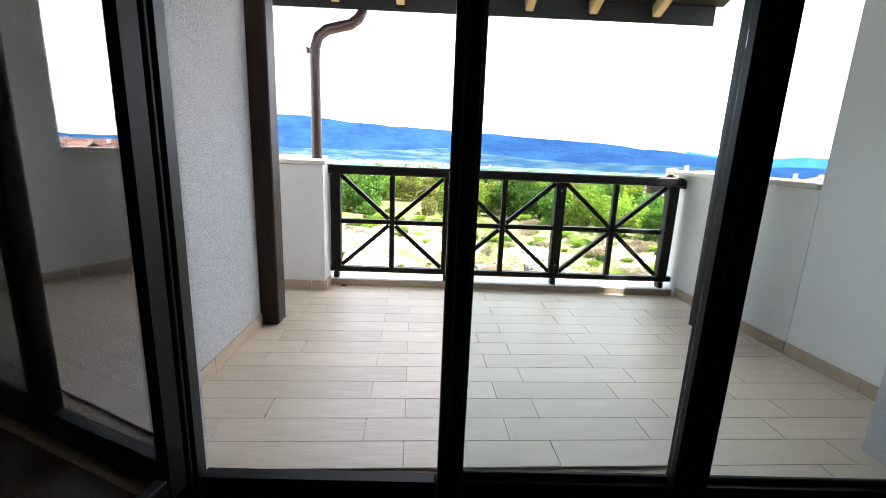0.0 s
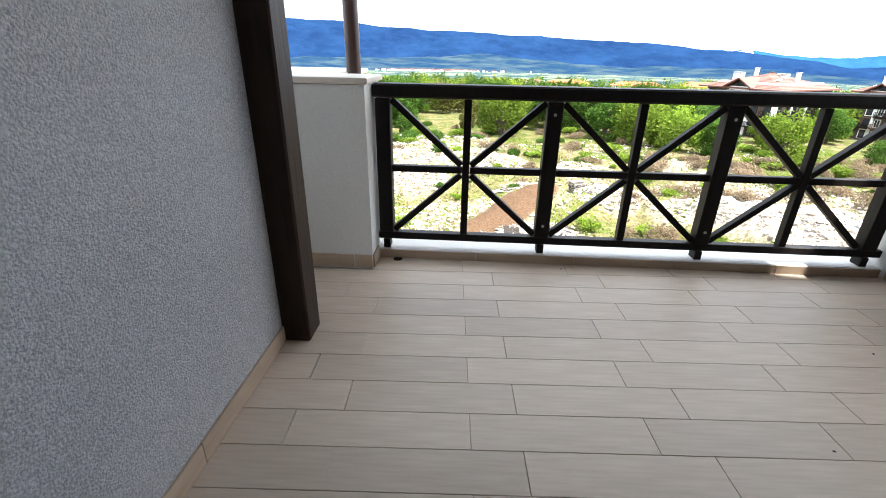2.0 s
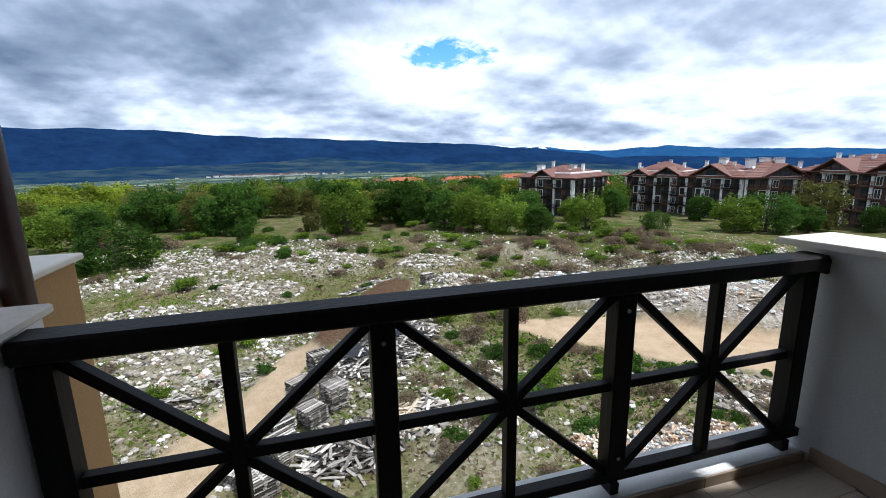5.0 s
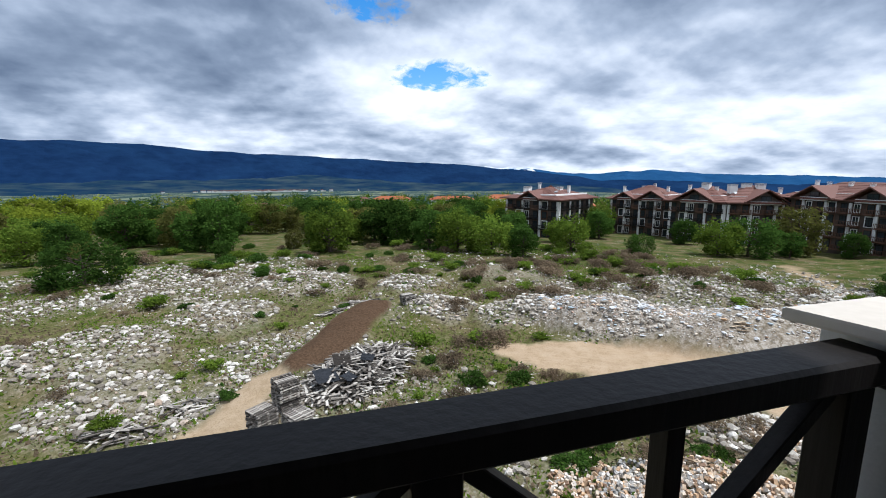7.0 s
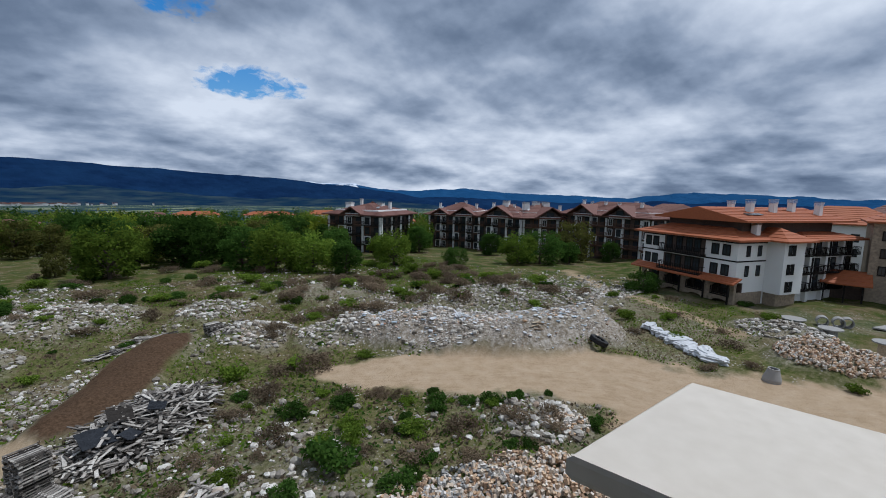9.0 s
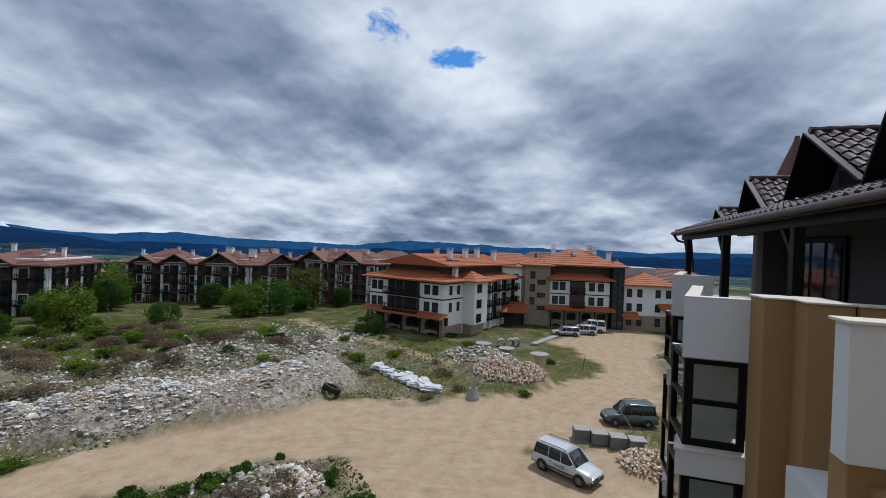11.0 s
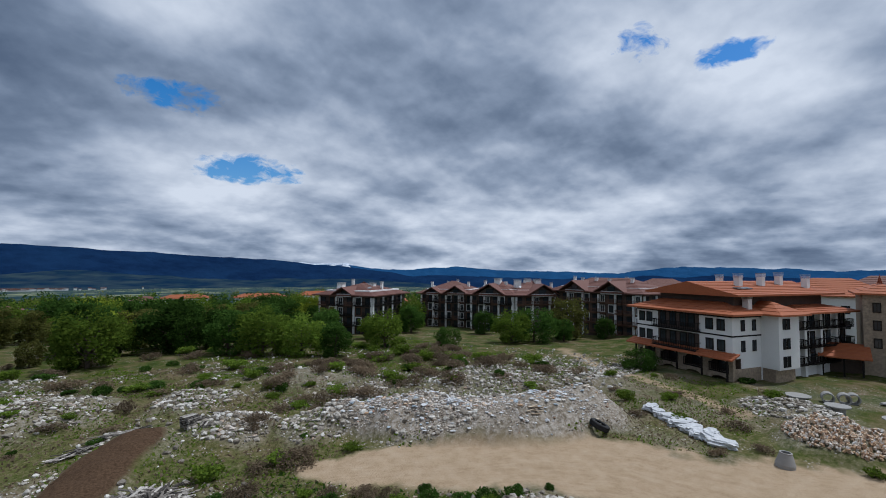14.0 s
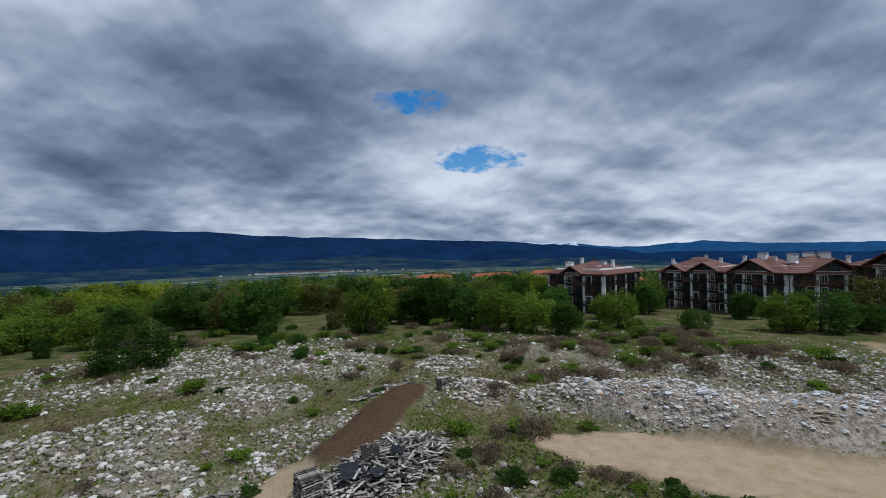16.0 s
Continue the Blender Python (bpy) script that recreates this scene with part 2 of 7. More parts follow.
M = {
    "tile": material("wood_look_tile", (0.60, 0.505, 0.41), (0.51, 0.42, 0.33), scale=1.3, grain=26, stretch=(0.18, 2.2, 1), rough=0.42, bump=0.06, patch=0.16, spread=0.07),
    "grout": material("grout", (0.44, 0.37, 0.30), scale=3, rough=0.95, bump=0.2),
    "skirting": material("skirting_tile", (0.45, 0.34, 0.245), (0.38, 0.285, 0.2), scale=2, grain=22, stretch=(0.3, 0.3, 2), rough=0.5, bump=0.05, spread=0.06),
    "render_rough": material("rough_cast_plaster", (0.60, 0.61, 0.62), (0.27, 0.275, 0.285), scale=1.1, grain=165, rough=0.95, bump=0.9, patch=0.10, dist=0.009),
    "render_coarse": material("coarse_rough_cast", (0.60, 0.605, 0.615), (0.27, 0.272, 0.278), scale=1.1, grain=125, rough=0.97, bump=1.0, patch=0.12, dist=0.011),
    "render_white": material("white_plaster", (0.72, 0.715, 0.70), (0.64, 0.635, 0.62), scale=0.9, grain=90, rough=0.92, bump=0.35, patch=0.12, dist=0.004),
    "cap": material("cream_stone_cap", (0.70, 0.64, 0.555), (0.63, 0.57, 0.485), scale=2.2, grain=30, rough=0.55, bump=0.05, patch=0.14),
    "timber_dark": material("dark_stained_timber", (0.0065, 0.0052, 0.0050), (0.012, 0.0095, 0.0085), scale=2.0, grain=40, stretch=(1, 1, 0.12), rough=0.55, spec=0.2, bump=0.25, patch=0.3),
    "timber_brown": material("brown_stained_timber", (0.040, 0.022, 0.013), (0.018, 0.010, 0.007), scale=2.5, grain=35, stretch=(1, 1, 0.1), rough=0.55, spec=0.2, bump=0.25, patch=0.3),
    "timber_raw": material("raw_pine", (0.44, 0.31, 0.17), (0.34, 0.22, 0.11), scale=2, grain=30, stretch=(1, 0.15, 1), rough=0.7, bump=0.2),
    "frame_black": material("black_aluminium", (0.006, 0.0055, 0.0055), (0.009, 0.008, 0.008), scale=2, grain=60, rough=0.45, spec=0.14, bump=0.03),
    "pipe_brown": material("brown_coated_metal", (0.050, 0.023, 0.018), (0.038, 0.017, 0.013), scale=4, grain=30, rough=0.38, bump=0.03),
    "glass": glass_material("clear_glass", (0.86, 0.90, 0.90), 0.10),
    "glass_leaf": glass_material("reflecting_door_glass", (0.58, 0.61, 0.62), 0.7, 0.42),
    "glass_dark": material("dark_window_glass", (0.022, 0.028, 0.034), (0.05, 0.06, 0.07), scale=0.35, grain=1.2, rough=0.06, bump=0.0),
    "mustard": material("mustard_plaster", (0.36, 0.215, 0.085), (0.31, 0.18, 0.068), scale=0.8, grain=90, rough=0.92, bump=0.3, patch=0.16),
    "white_wall": material("white_wall_paint", (0.76, 0.76, 0.74), (0.69, 0.69, 0.67), scale=0.35, grain=12, rough=0.9, bump=0.08, patch=0.14),
    "room_wall": material("room_paint", (0.42, 0.39, 0.35), scale=1, grain=40, rough=0.9, bump=0.05),
    "room_floor": material("room_laminate", (0.16, 0.10, 0.06), scale=2, grain=30, stretch=(1, 0.15, 1), rough=0.5, bump=0.05),
    "rock": material("river_stone", (0.50, 0.485, 0.455), (0.36, 0.345, 0.32), scale=0.8, grain=9, rough=0.9, bump=0.5, patch=0.45, spread=0.15, dist=0.03),
    "rubble": material("crushed_rubble", (0.44, 0.41, 0.375), (0.30, 0.275, 0.25), scale=0.6, grain=6, rough=0.95, bump=0.6, patch=0.4, dist=0.05),
    "concrete": material("grey_concrete", (0.33, 0.32, 0.30), (0.25, 0.24, 0.225), scale=1.5, grain=25, rough=0.9, bump=0.3, patch=0.3),
    "rubber": material("black_rubber", (0.018, 0.018, 0.019), scale=5, grain=40, rough=0.85, bump=0.2),
    "brick": material("broken_clay_brick", (0.42, 0.25, 0.155), (0.52, 0.40, 0.29), scale=1.2, grain=3, rough=0.92, bump=0.3, patch=0.4),
    "old_wood": material("weathered_grey_board", (0.30, 0.265, 0.225), (0.17, 0.145, 0.12), scale=0.9, grain=8, rough=0.9, bump=0.3, patch=0.4),
    "new_wood": material("pine_board_scrap", (0.46, 0.34, 0.20), (0.36, 0.25, 0.14), scale=1.5, grain=10, rough=0.85, bump=0.2),
    "tar": material("black_roofing_felt", (0.016, 0.018, 0.022), (0.034, 0.037, 0.044), scale=2, grain=12, rough=0.9, spec=0.2, bump=0.4),
    "plastic_white": material("dirty_white_plastic", (0.62, 0.63, 0.64), (0.48, 0.48, 0.49), scale=2, grain=8, rough=0.5, bump=0.5, patch=0.3, dist=0.03),
    "plastic_blue": material("faded_blue_plastic", (0.30, 0.38, 0.45), (0.40, 0.45, 0.48), scale=2, grain=8, rough=0.5, bump=0.4),
    "roof_orange": material("orange_roof_tile", (0.37, 0.105, 0.032), (0.27, 0.075, 0.025), scale=0.35, grain=7, rough=0.75, bump=0.4, patch=0.3, dist=0.03),
    "roof_brown": material("brown_roof_tile", (0.165, 0.068, 0.048), (0.115, 0.047, 0.035), scale=0.3, grain=6, rough=0.75, bump=0.4, patch=0.25, dist=0.03),
    "roof_glaze": material("dark_glazed_roof_tile", (0.075, 0.042, 0.040), (0.05, 0.028, 0.027), scale=1.5, grain=14, rough=0.2, bump=0.15, patch=0.3),
    "stone_wall": material("rubble_stone_wall", (0.36, 0.285, 0.205), (0.20, 0.155, 0.11), scale=0.6, grain=3.2, rough=0.9, bump=0.7, patch=0.35, dist=0.05),
    "wall_dark": material("dark_brown_cladding_and_recess", (0.056, 0.038, 0.030), (0.088, 0.059, 0.045), scale=0.4, grain=4, rough=0.8, bump=0.2, patch=0.3),
    "wood_rail": material("reddish_balcony_wood", (0.13, 0.058, 0.030), (0.09, 0.04, 0.022), scale=0.8, grain=8, rough=0.7, bump=0.2),
    "metal_grey": material("galvanised_sheet", (0.45, 0.46, 0.47), scale=1, grain=10, rough=0.4, metal=0.6, bump=0.05),
    "paint_silver": material("silver_car_paint", (0.56, 0.57, 0.585), (0.52, 0.53, 0.545), scale=0.6, grain=50, rough=0.28, metal=0.35, bump=0.0, patch=0.08),
    "paint_green": material("grey_green_car_paint", (0.105, 0.13, 0.13), (0.085, 0.11, 0.11), scale=0.6, grain=50, rough=0.3, metal=0.35, bump=0.0, patch=0.1),
    "paint_white": material("white_car_paint", (0.74, 0.75, 0.76), scale=0.6, grain=50, rough=0.3, bump=0.0, patch=0.05),
    "car_glass": material("tinted_car_glass", (0.012, 0.015, 0.017), (0.02, 0.024, 0.027), scale=1, grain=5, rough=0.05, bump=0.0),
    "trim_black": material("black_plastic_trim", (0.02, 0.02, 0.02), scale=3, grain=30, rough=0.6, bump=0.1),
    "lamp_lens": material("headlamp_lens", (0.55, 0.57, 0.6), scale=4, grain=30, rough=0.15, bump=0.0),
    "lamp_red": material("red_lamp_lens", (0.30, 0.02, 0.015), scale=4, grain=30, rough=0.2, bump=0.0),
    "bark": material("tree_bark", (0.085, 0.062, 0.045), (0.05, 0.037, 0.028), scale=1.2, grain=10, stretch=(1, 1, 0.3), rough=0.95, bump=0.6, dist=0.03),
    "soil": material("fresh_brown_soil", (0.125, 0.072, 0.046), (0.085, 0.049, 0.031), scale=0.5, grain=4, rough=1.0, bump=0.8, patch=0.3, dist=0.06),
    "leaf_a": leaf_material("leaf_spring_green", (0.150, 0.210, 0.028), (0.090, 0.150, 0.021)),
    "leaf_b": leaf_material("leaf_deep_green", (0.066, 0.122, 0.022), (0.036, 0.078, 0.015)),
    "leaf_c": leaf_material("leaf_olive", (0.150, 0.150, 0.038), (0.10, 0.108, 0.030)),
    "leaf_d": leaf_material("leaf_bright", (0.25, 0.30, 0.030), (0.17, 0.22, 0.025)),
    "dry_grass": leaf_material("dry_brown_weed", (0.215, 0.165, 0.110), (0.145, 0.108, 0.072)),
    # shade under the neighbour's eaves and in its dormers is put into this colour
    "wall_shade": material("shaded_brown_grey_facade", (0.105, 0.098, 0.092), (0.085, 0.08, 0.076), scale=0.6, grain=60, rough=0.95, bump=0.3),
}


def island_material(name, stops, rough=0.9, grain=9.0):
    """A joined pile: each piece takes its own tone from the stops, with grain and relief on top."""
    m = bpy.data.materials.new(name)
    nt = node_tree(m)
    N, L = nt.nodes.new, nt.links.new
    geo, ramp, co, tex, mix = N("ShaderNodeNewGeometry"), N("ShaderNodeValToRGB"), N("ShaderNodeTexCoord"), N("ShaderNodeTexNoise"), N("ShaderNodeMix")
    while len(ramp.color_ramp.elements) < len(stops):
        ramp.color_ramp.elements.new(0.5)
    for e, (p, c) in zip(ramp.color_ramp.elements, stops):
        e.position, e.color = p, (*c, 1)
    info, add, frac = N("ShaderNodeObjectInfo"), N("ShaderNodeMath"), N("ShaderNodeMath")
    frac.operation = "FRACT"
    L(geo.outputs["Random Per Island"], add.inputs[0]), L(info.outputs["Random"], add.inputs[1])
    L(add.outputs[0], frac.inputs[0]), L(frac.outputs[0], ramp.inputs[0])
    tex.inputs["Scale"].default_value, tex.inputs["Detail"].default_value = grain, 6
    L(co.outputs["Object"], tex.inputs[0])
    mix.data_type, mix.blend_type = "RGBA", "OVERLAY"
    mix.inputs[0].default_value = 0.6
    L(ramp.outputs[0], mix.inputs[6]), L(tex.outputs[0], mix.inputs[7])
    p, o, bump = N("ShaderNodeBsdfPrincipled"), N("ShaderNodeOutputMaterial"), N("ShaderNodeBump")
    bump.inputs["Strength"].default_value, bump.inputs["Distance"].default_value = 0.5, 0.04
    p.inputs["Roughness"].default_value, p.inputs["Specular IOR Level"].default_value = rough, 0.12
    L(tex.outputs[0], bump.inputs["Height"]), L(bump.outputs[0], p.inputs["Normal"])
    L(mix.outputs[2], p.inputs["Base Color"]), L(p.outputs[0], o.inputs[0])
    return m


M["stones"] = island_material("pale_field_stones", [(0, (0.15, 0.13, 0.105)), (0.4, (0.27, 0.24, 0.20)), (0.72, (0.45, 0.42, 0.37)), (0.94, (0.64, 0.61, 0.56)), (1, (0.36, 0.27, 0.20))], 0.9, 7.0)
M["rubble_bits"] = island_material("building_rubble", [(0, (0.17, 0.145, 0.12)), (0.4, (0.34, 0.285, 0.225)), (0.75, (0.50, 0.445, 0.38)), (0.95, (0.74, 0.72, 0.69)), (1, (0.42, 0.20, 0.12))], 0.9, 7.0)
M["old_wood"] = island_material("weathered_grey_boards", [(0, (0.028, 0.024, 0.021)), (0.3, (0.13, 0.115, 0.10)), (0.7, (0.34, 0.31, 0.275)), (1, (0.55, 0.515, 0.46))], 0.9, 12.0)
M["new_wood"] = island_material("pine_board_scrap", [(0, (0.16, 0.115, 0.075)), (0.5, (0.36, 0.275, 0.185)), (1, (0.52, 0.45, 0.345))], 0.85, 12.0)
M["brick"] = island_material("broken_clay_brick", [(0, (0.27, 0.18, 0.125)), (0.3, (0.50, 0.34, 0.21)), (0.6, (0.56, 0.47, 0.37)), (1, (0.62, 0.59, 0.55))], 0.92, 10.0)


# ---- mesh helpers ----
class Shape:
    """Collects vertices and faces, all in world or local metres, into one mesh."""

    def __init__(self):
        self.v, self.f, self.smooth = [], [], False

    def add(self, verts, faces):
        n = len(self.v)
        self.v += [tuple(p) for p in verts]
        self.f += [tuple(i + n for i in q) for q in faces]
        return self

    def box(self, x0, x1, y0, y1, z0, z1, m=None, b=0.0):
        """A box, with its edges chamfered by b."""
        if x1 < x0:
            x0, x1 = x1, x0
        if y1 < y0:
            y0, y1 = y1, y0
        if z1 < z0:
            z0, z1 = z1, z0
        b = min(b, (x1 - x0) / 2.2, (y1 - y0) / 2.2, (z1 - z0) / 2.2)
        lo, hi = (x0, y0, z0), (x1, y1, z1)
        if b <= 0:
            vs = [Vector([hi[k] if (i >> k) & 1 else lo[k] for k in range(3)]) for i in range(8)]
            fs = [(0, 2, 3, 1), (4, 5, 7, 6), (0, 1, 5, 4), (2, 6, 7, 3), (0, 4, 6, 2), (1, 3, 7, 5)]
        else:
            vs, fs = [], []
            for i in range(8):
                full = [hi[k] if (i >> k) & 1 else lo[k] for k in range(3)]
                inset = [hi[k] - b if (i >> k) & 1 else lo[k] + b for k in range(3)]
                for a in range(3):
                    vs.append(Vector([full[k] if k == a else inset[k] for k in range(3)]))
            for a in range(3):
                o1, o2 = (a + 1) % 3, (a + 2) % 3
                for s in (0, 1):
                    ring = [s << a | p << o1 | q << o2 for p, q in ((0, 0), (1, 0), (1, 1), (0, 1))]
                    fs.append(tuple(3 * i + a for i in (ring if s else ring[::-1])))
                for p in (0, 1):
                    for q in (0, 1):
                        i0, i1 = p << o1 | q << o2, 1 << a | p << o1 | q << o2
                        quad = (3 * i0 + o1, 3 * i1 + o1, 3 * i1 + o2, 3 * i0 + o2)
                        fs.append(quad if p == q else quad[::-1])
            for i in range(8):
                odd = bin(i).count("1") % 2
                tri = (3 * i, 3 * i + 1, 3 * i + 2)
                fs.append(tri if odd else tri[::-1])
        if m is not None:
            vs = [m @ p for p in vs]
        return self.add(vs, fs)

    def beam(self, p, q, w, h, up=(0, 0, 1), b=0.0):
        """A bar of width w and height h from p to q."""
        p, q = Vector(p), Vector(q)
        d = q - p
        z = d.normalized()
        x = Vector(up).cross(z)
        x = x.normalized() if x.length > 1e-4 else Vector((1, 0, 0))
        y = z.cross(x)
        m = Matrix((x, y, z)).transposed().to_4x4()
        m.translation = p
        return self.box(-w / 2, w / 2, -h / 2, h / 2, 0, d.length, m, b)

    def prism(self, poly, z0, z1):
        """An upright prism over a plan polygon, counter-clockwise from above."""
        n = len(poly)
        vs = [(x, y, z0) for x, y in poly] + [(x, y, z1) for x, y in poly]
        fs = [tuple(range(n))[::-1], tuple(range(n, 2 * n))] + [(i, (i + 1) % n, (i + 1) % n + n, i + n) for i in range(n)]
        return self.add(vs, fs)

    def tube(self, pts, radii, sides=10, caps=True):
        pts = [Vector(p) for p in pts]
        radii = radii if isinstance(radii, (list, tuple)) else [radii] * len(pts)
        vs, fs = [], []
        x = None
        for i, p in enumerate(pts):
            d = (pts[min(i + 1, len(pts) - 1)] - pts[max(i - 1, 0)]).normalized()
            if x is None:
                x = d.orthogonal().normalized()
            x = (x - d * x.dot(d)).normalized()
            y = d.cross(x)
            vs += [p + radii[i] * (math.cos(2 * math.pi * k / sides) * x + math.sin(2 * math.pi * k / sides) * y) for k in range(sides)]
        for i in range(len(pts) - 1):
            for k in range(sides):
                a, b2 = i * sides + k, i * sides + (k + 1) % sides
                fs.append((a, b2, b2 + sides, a + sides))
        if caps:
            fs += [tuple(range(sides))[::-1], tuple(range((len(pts) - 1) * sides, len(pts) * sides))]
        return self.add(vs, fs)

    def lathe(self, profile, sides=24, m=None):
        """A closed ring of (radius, z) points turned round the z axis."""
        vs, fs, n = [], [], len(profile)
        for k in range(sides):
            a = 2 * math.pi * k / sides
            vs += [Vector((r * math.cos(a), r * math.sin(a), z)) for r, z in profile]
        for k in range(sides):
            for i in range(n):
                a, b2 = k * n + i, k * n + (i + 1) % n
                c, d = (k + 1) % sides * n + (i + 1) % n, (k + 1) % sides * n + i
                fs.append((a, d, c, b2))
        if m is not None:
            vs = [m @ p for p in vs]
        return self.add(vs, fs)

    def moved(self, m):
        self.v = [tuple(m @ Vector(p)) for p in self.v]
        return self

    def mesh(self, name, mat):
        me = bpy.data.meshes.new(name)
        me.from_pydata(self.v, [], self.f)
        me.materials.append(mat)
        if self.smooth:
            me.polygons.foreach_set("use_smooth", [True] * len(me.polygons))
        me.update()
        return me


def part(name, shape, mat, parent=None, label=""):
    """One mesh object, under a thing or a part of it."""
    ob = new(name, shape.mesh(name, M[mat]) if isinstance(shape, Shape) else shape)
    if parent:
        ob.parent = parent
    if label:
        ob["label"] = label
    return ob


def thing(name, label, category, group="", kind="", at=(0, 0, 0)):
    ob = new(name)
    ob.location = at
    ob.empty_display_size = 0.2
    return tagged(ob, label, category, group, kind)


def solid(name, shape, mat, label, category, group="", kind=""):
    return tagged(part(name, shape, mat), label, category, group, kind)


def S():
    return Shape()


# ---- the balcony ----
WL, WR0, WR1 = -0.24, 3.19, 3.40          # inner faces of the side walls
FRONT, BACK = -2.40, -2.62                # outer and inner face of the room front wall
ROOM_W, ROOM_E, ROOM_S, CEIL = -2.2, 4.6, -7.0, 2.62

floor_slab = solid("floor", S().box(-1.0, 3.46, -2.64, 0.17, -0.30, -0.012), "grout", "balcony floor slab under beige wood-look tiles", "floor", kind="structure")
solid("floor_edge", S().box(-1.6, 3.46, 0.172, 0.20, -0.34, 0.03), "render_white", "white rendered edge of the balcony slab", "slab edge", kind="structure")

# left: long rough-cast wall with its end at the post, and the reveal of the door
solid("wall_west", S().box(WL - 0.25, WL, -2.398, -0.90, -0.02, 3.3), "render_rough", "grey rough-cast plaster wall beside the balcony", "wall", kind="structure")
solid("wall_south_west", S().box(ROOM_W, 0.064, BACK, FRONT, -0.02, 2.74), "render_coarse", "coarse grey rough-cast wall beside the balcony door", "wall", kind="structure")
solid("wall_south_east", S().box(2.93, ROOM_E, BACK, FRONT + 0.16, -0.02, 2.74), "render_rough", "grey rough-cast wall beside the fixed glazing", "wall", kind="structure")
solid("lintel", S().box(0.066, 2.928, BACK, FRONT, 2.30, 2.74), "render_rough", "plastered lintel over the glazed door", "lintel", kind="structure")
solid("wall_far_west", S().box(-1.25, -1.002, -1.0, -0.226, -0.3, 3.3), "render_white", "white plaster wall behind the post", "wall", kind="structure")
# right: low parapet, then full height
solid("wall_east", S().prism([(WR0 - 0.01, 0.12), (3.335, -1.25), (3.64, -1.25), (3.41, 0.12)], -0.30, 1.10), "render_white", "white plaster parapet wall of the balcony", "parapet", kind="structure")
solid("wall_east_high", S().prism([(3.337, -1.252), (3.45, -2.24), (3.75, -2.24), (3.642, -1.252)], -0.30, 3.3), "render_white", "white plaster side wall of the balcony", "wall", kind="structure")


def stone_cap(name, poly, z, label):
    s = S()
    n = len(poly)
    c = Vector((sum(p[0] for p in poly) / n, sum(p[1] for p in poly) / n))
    inner = [tuple(Vector(p) + (c - Vector(p)).normalized() * 0.008) for p in poly]
    rings = [(inner, z), (poly, z + 0.007), (poly, z + 0.026), (inner, z + 0.033)]
    vs = [(x, y, h) for ring, h in rings for x, y in ring]
    fs = [tuple(range(n))[::-1], tuple(range(3 * n, 4 * n))]
    fs += [(k * n + i, k * n + (i + 1) % n, (k + 1) * n + (i + 1) % n, (k + 1) * n + i) for k in range(3) for i in range(n)]
    return solid(name, s.add(vs, fs), "cap", label, "coping", "stone copings", kind="structure")


stone_cap("coping_1", [(3.07, 0.15), (3.305, -1.25), (3.67, -1.25), (3.44, 0.15)], 1.105, "cream stone coping on the white parapet")
# left pillar with the neighbour's parapet that runs out beyond it
solid("parapet_west", S().box(-1.6, 0.012, -0.225, 0.165, -0.30, 1.08), "render_white", "white plaster pillar at the end of the railing", "parapet", kind="structure")
solid("parapet_far_west", S().box(-1.6, -0.285, 0.17, 1.07, -0.30, 1.08), "mustard", "mustard plaster parapet of the next balcony", "parapet", kind="structure")
stone_cap("coping_2", [(-1.62, -0.245), (0.034, -0.245), (0.034, 0.19), (-1.62, 0.19)], 1.084, "cream stone coping on the white pillar")
stone_cap("coping_3", [(-1.62, 0.194), (-0.255, 0.194), (-0.255, 1.10), (-1.62, 1.10)], 1.084, "cream stone coping on the next balcony's parapet")
# kerb under the railing
solid("kerb", S().box(0.014, 3.178, -0.06, 0.168, -0.011, 0.058, b=0.004), "render_white", "white kerb under the balcony railing", "kerb", kind="structure")


def skirting(p, q, out, h=0.085, t=0.011):
    """Skirting tiles from p to q on the plan, standing t proud to the side `out`."""
    p, q, o = Vector((*p, 0)), Vector((*q, 0)), Vector((*out, 0)).normalized() * t / 2
    owner = thing("baseboard", "beige wood-look skirting tiles along the wall", "skirting", kind="structure")
    length, step = (q - p).length, 0.63
    n = max(1, round(length / step))
    for i in range(n):
        a, b = p.lerp(q, i / n), p.lerp(q, (i + 1) / n)
        g = (b - a).normalized() * 0.0015
        part("tile", S().beam(a + o + g + Vector((0, 0, h / 2)), b + o - g + Vector((0, 0, h / 2)), t, h, b=0.0015), "skirting", owner)


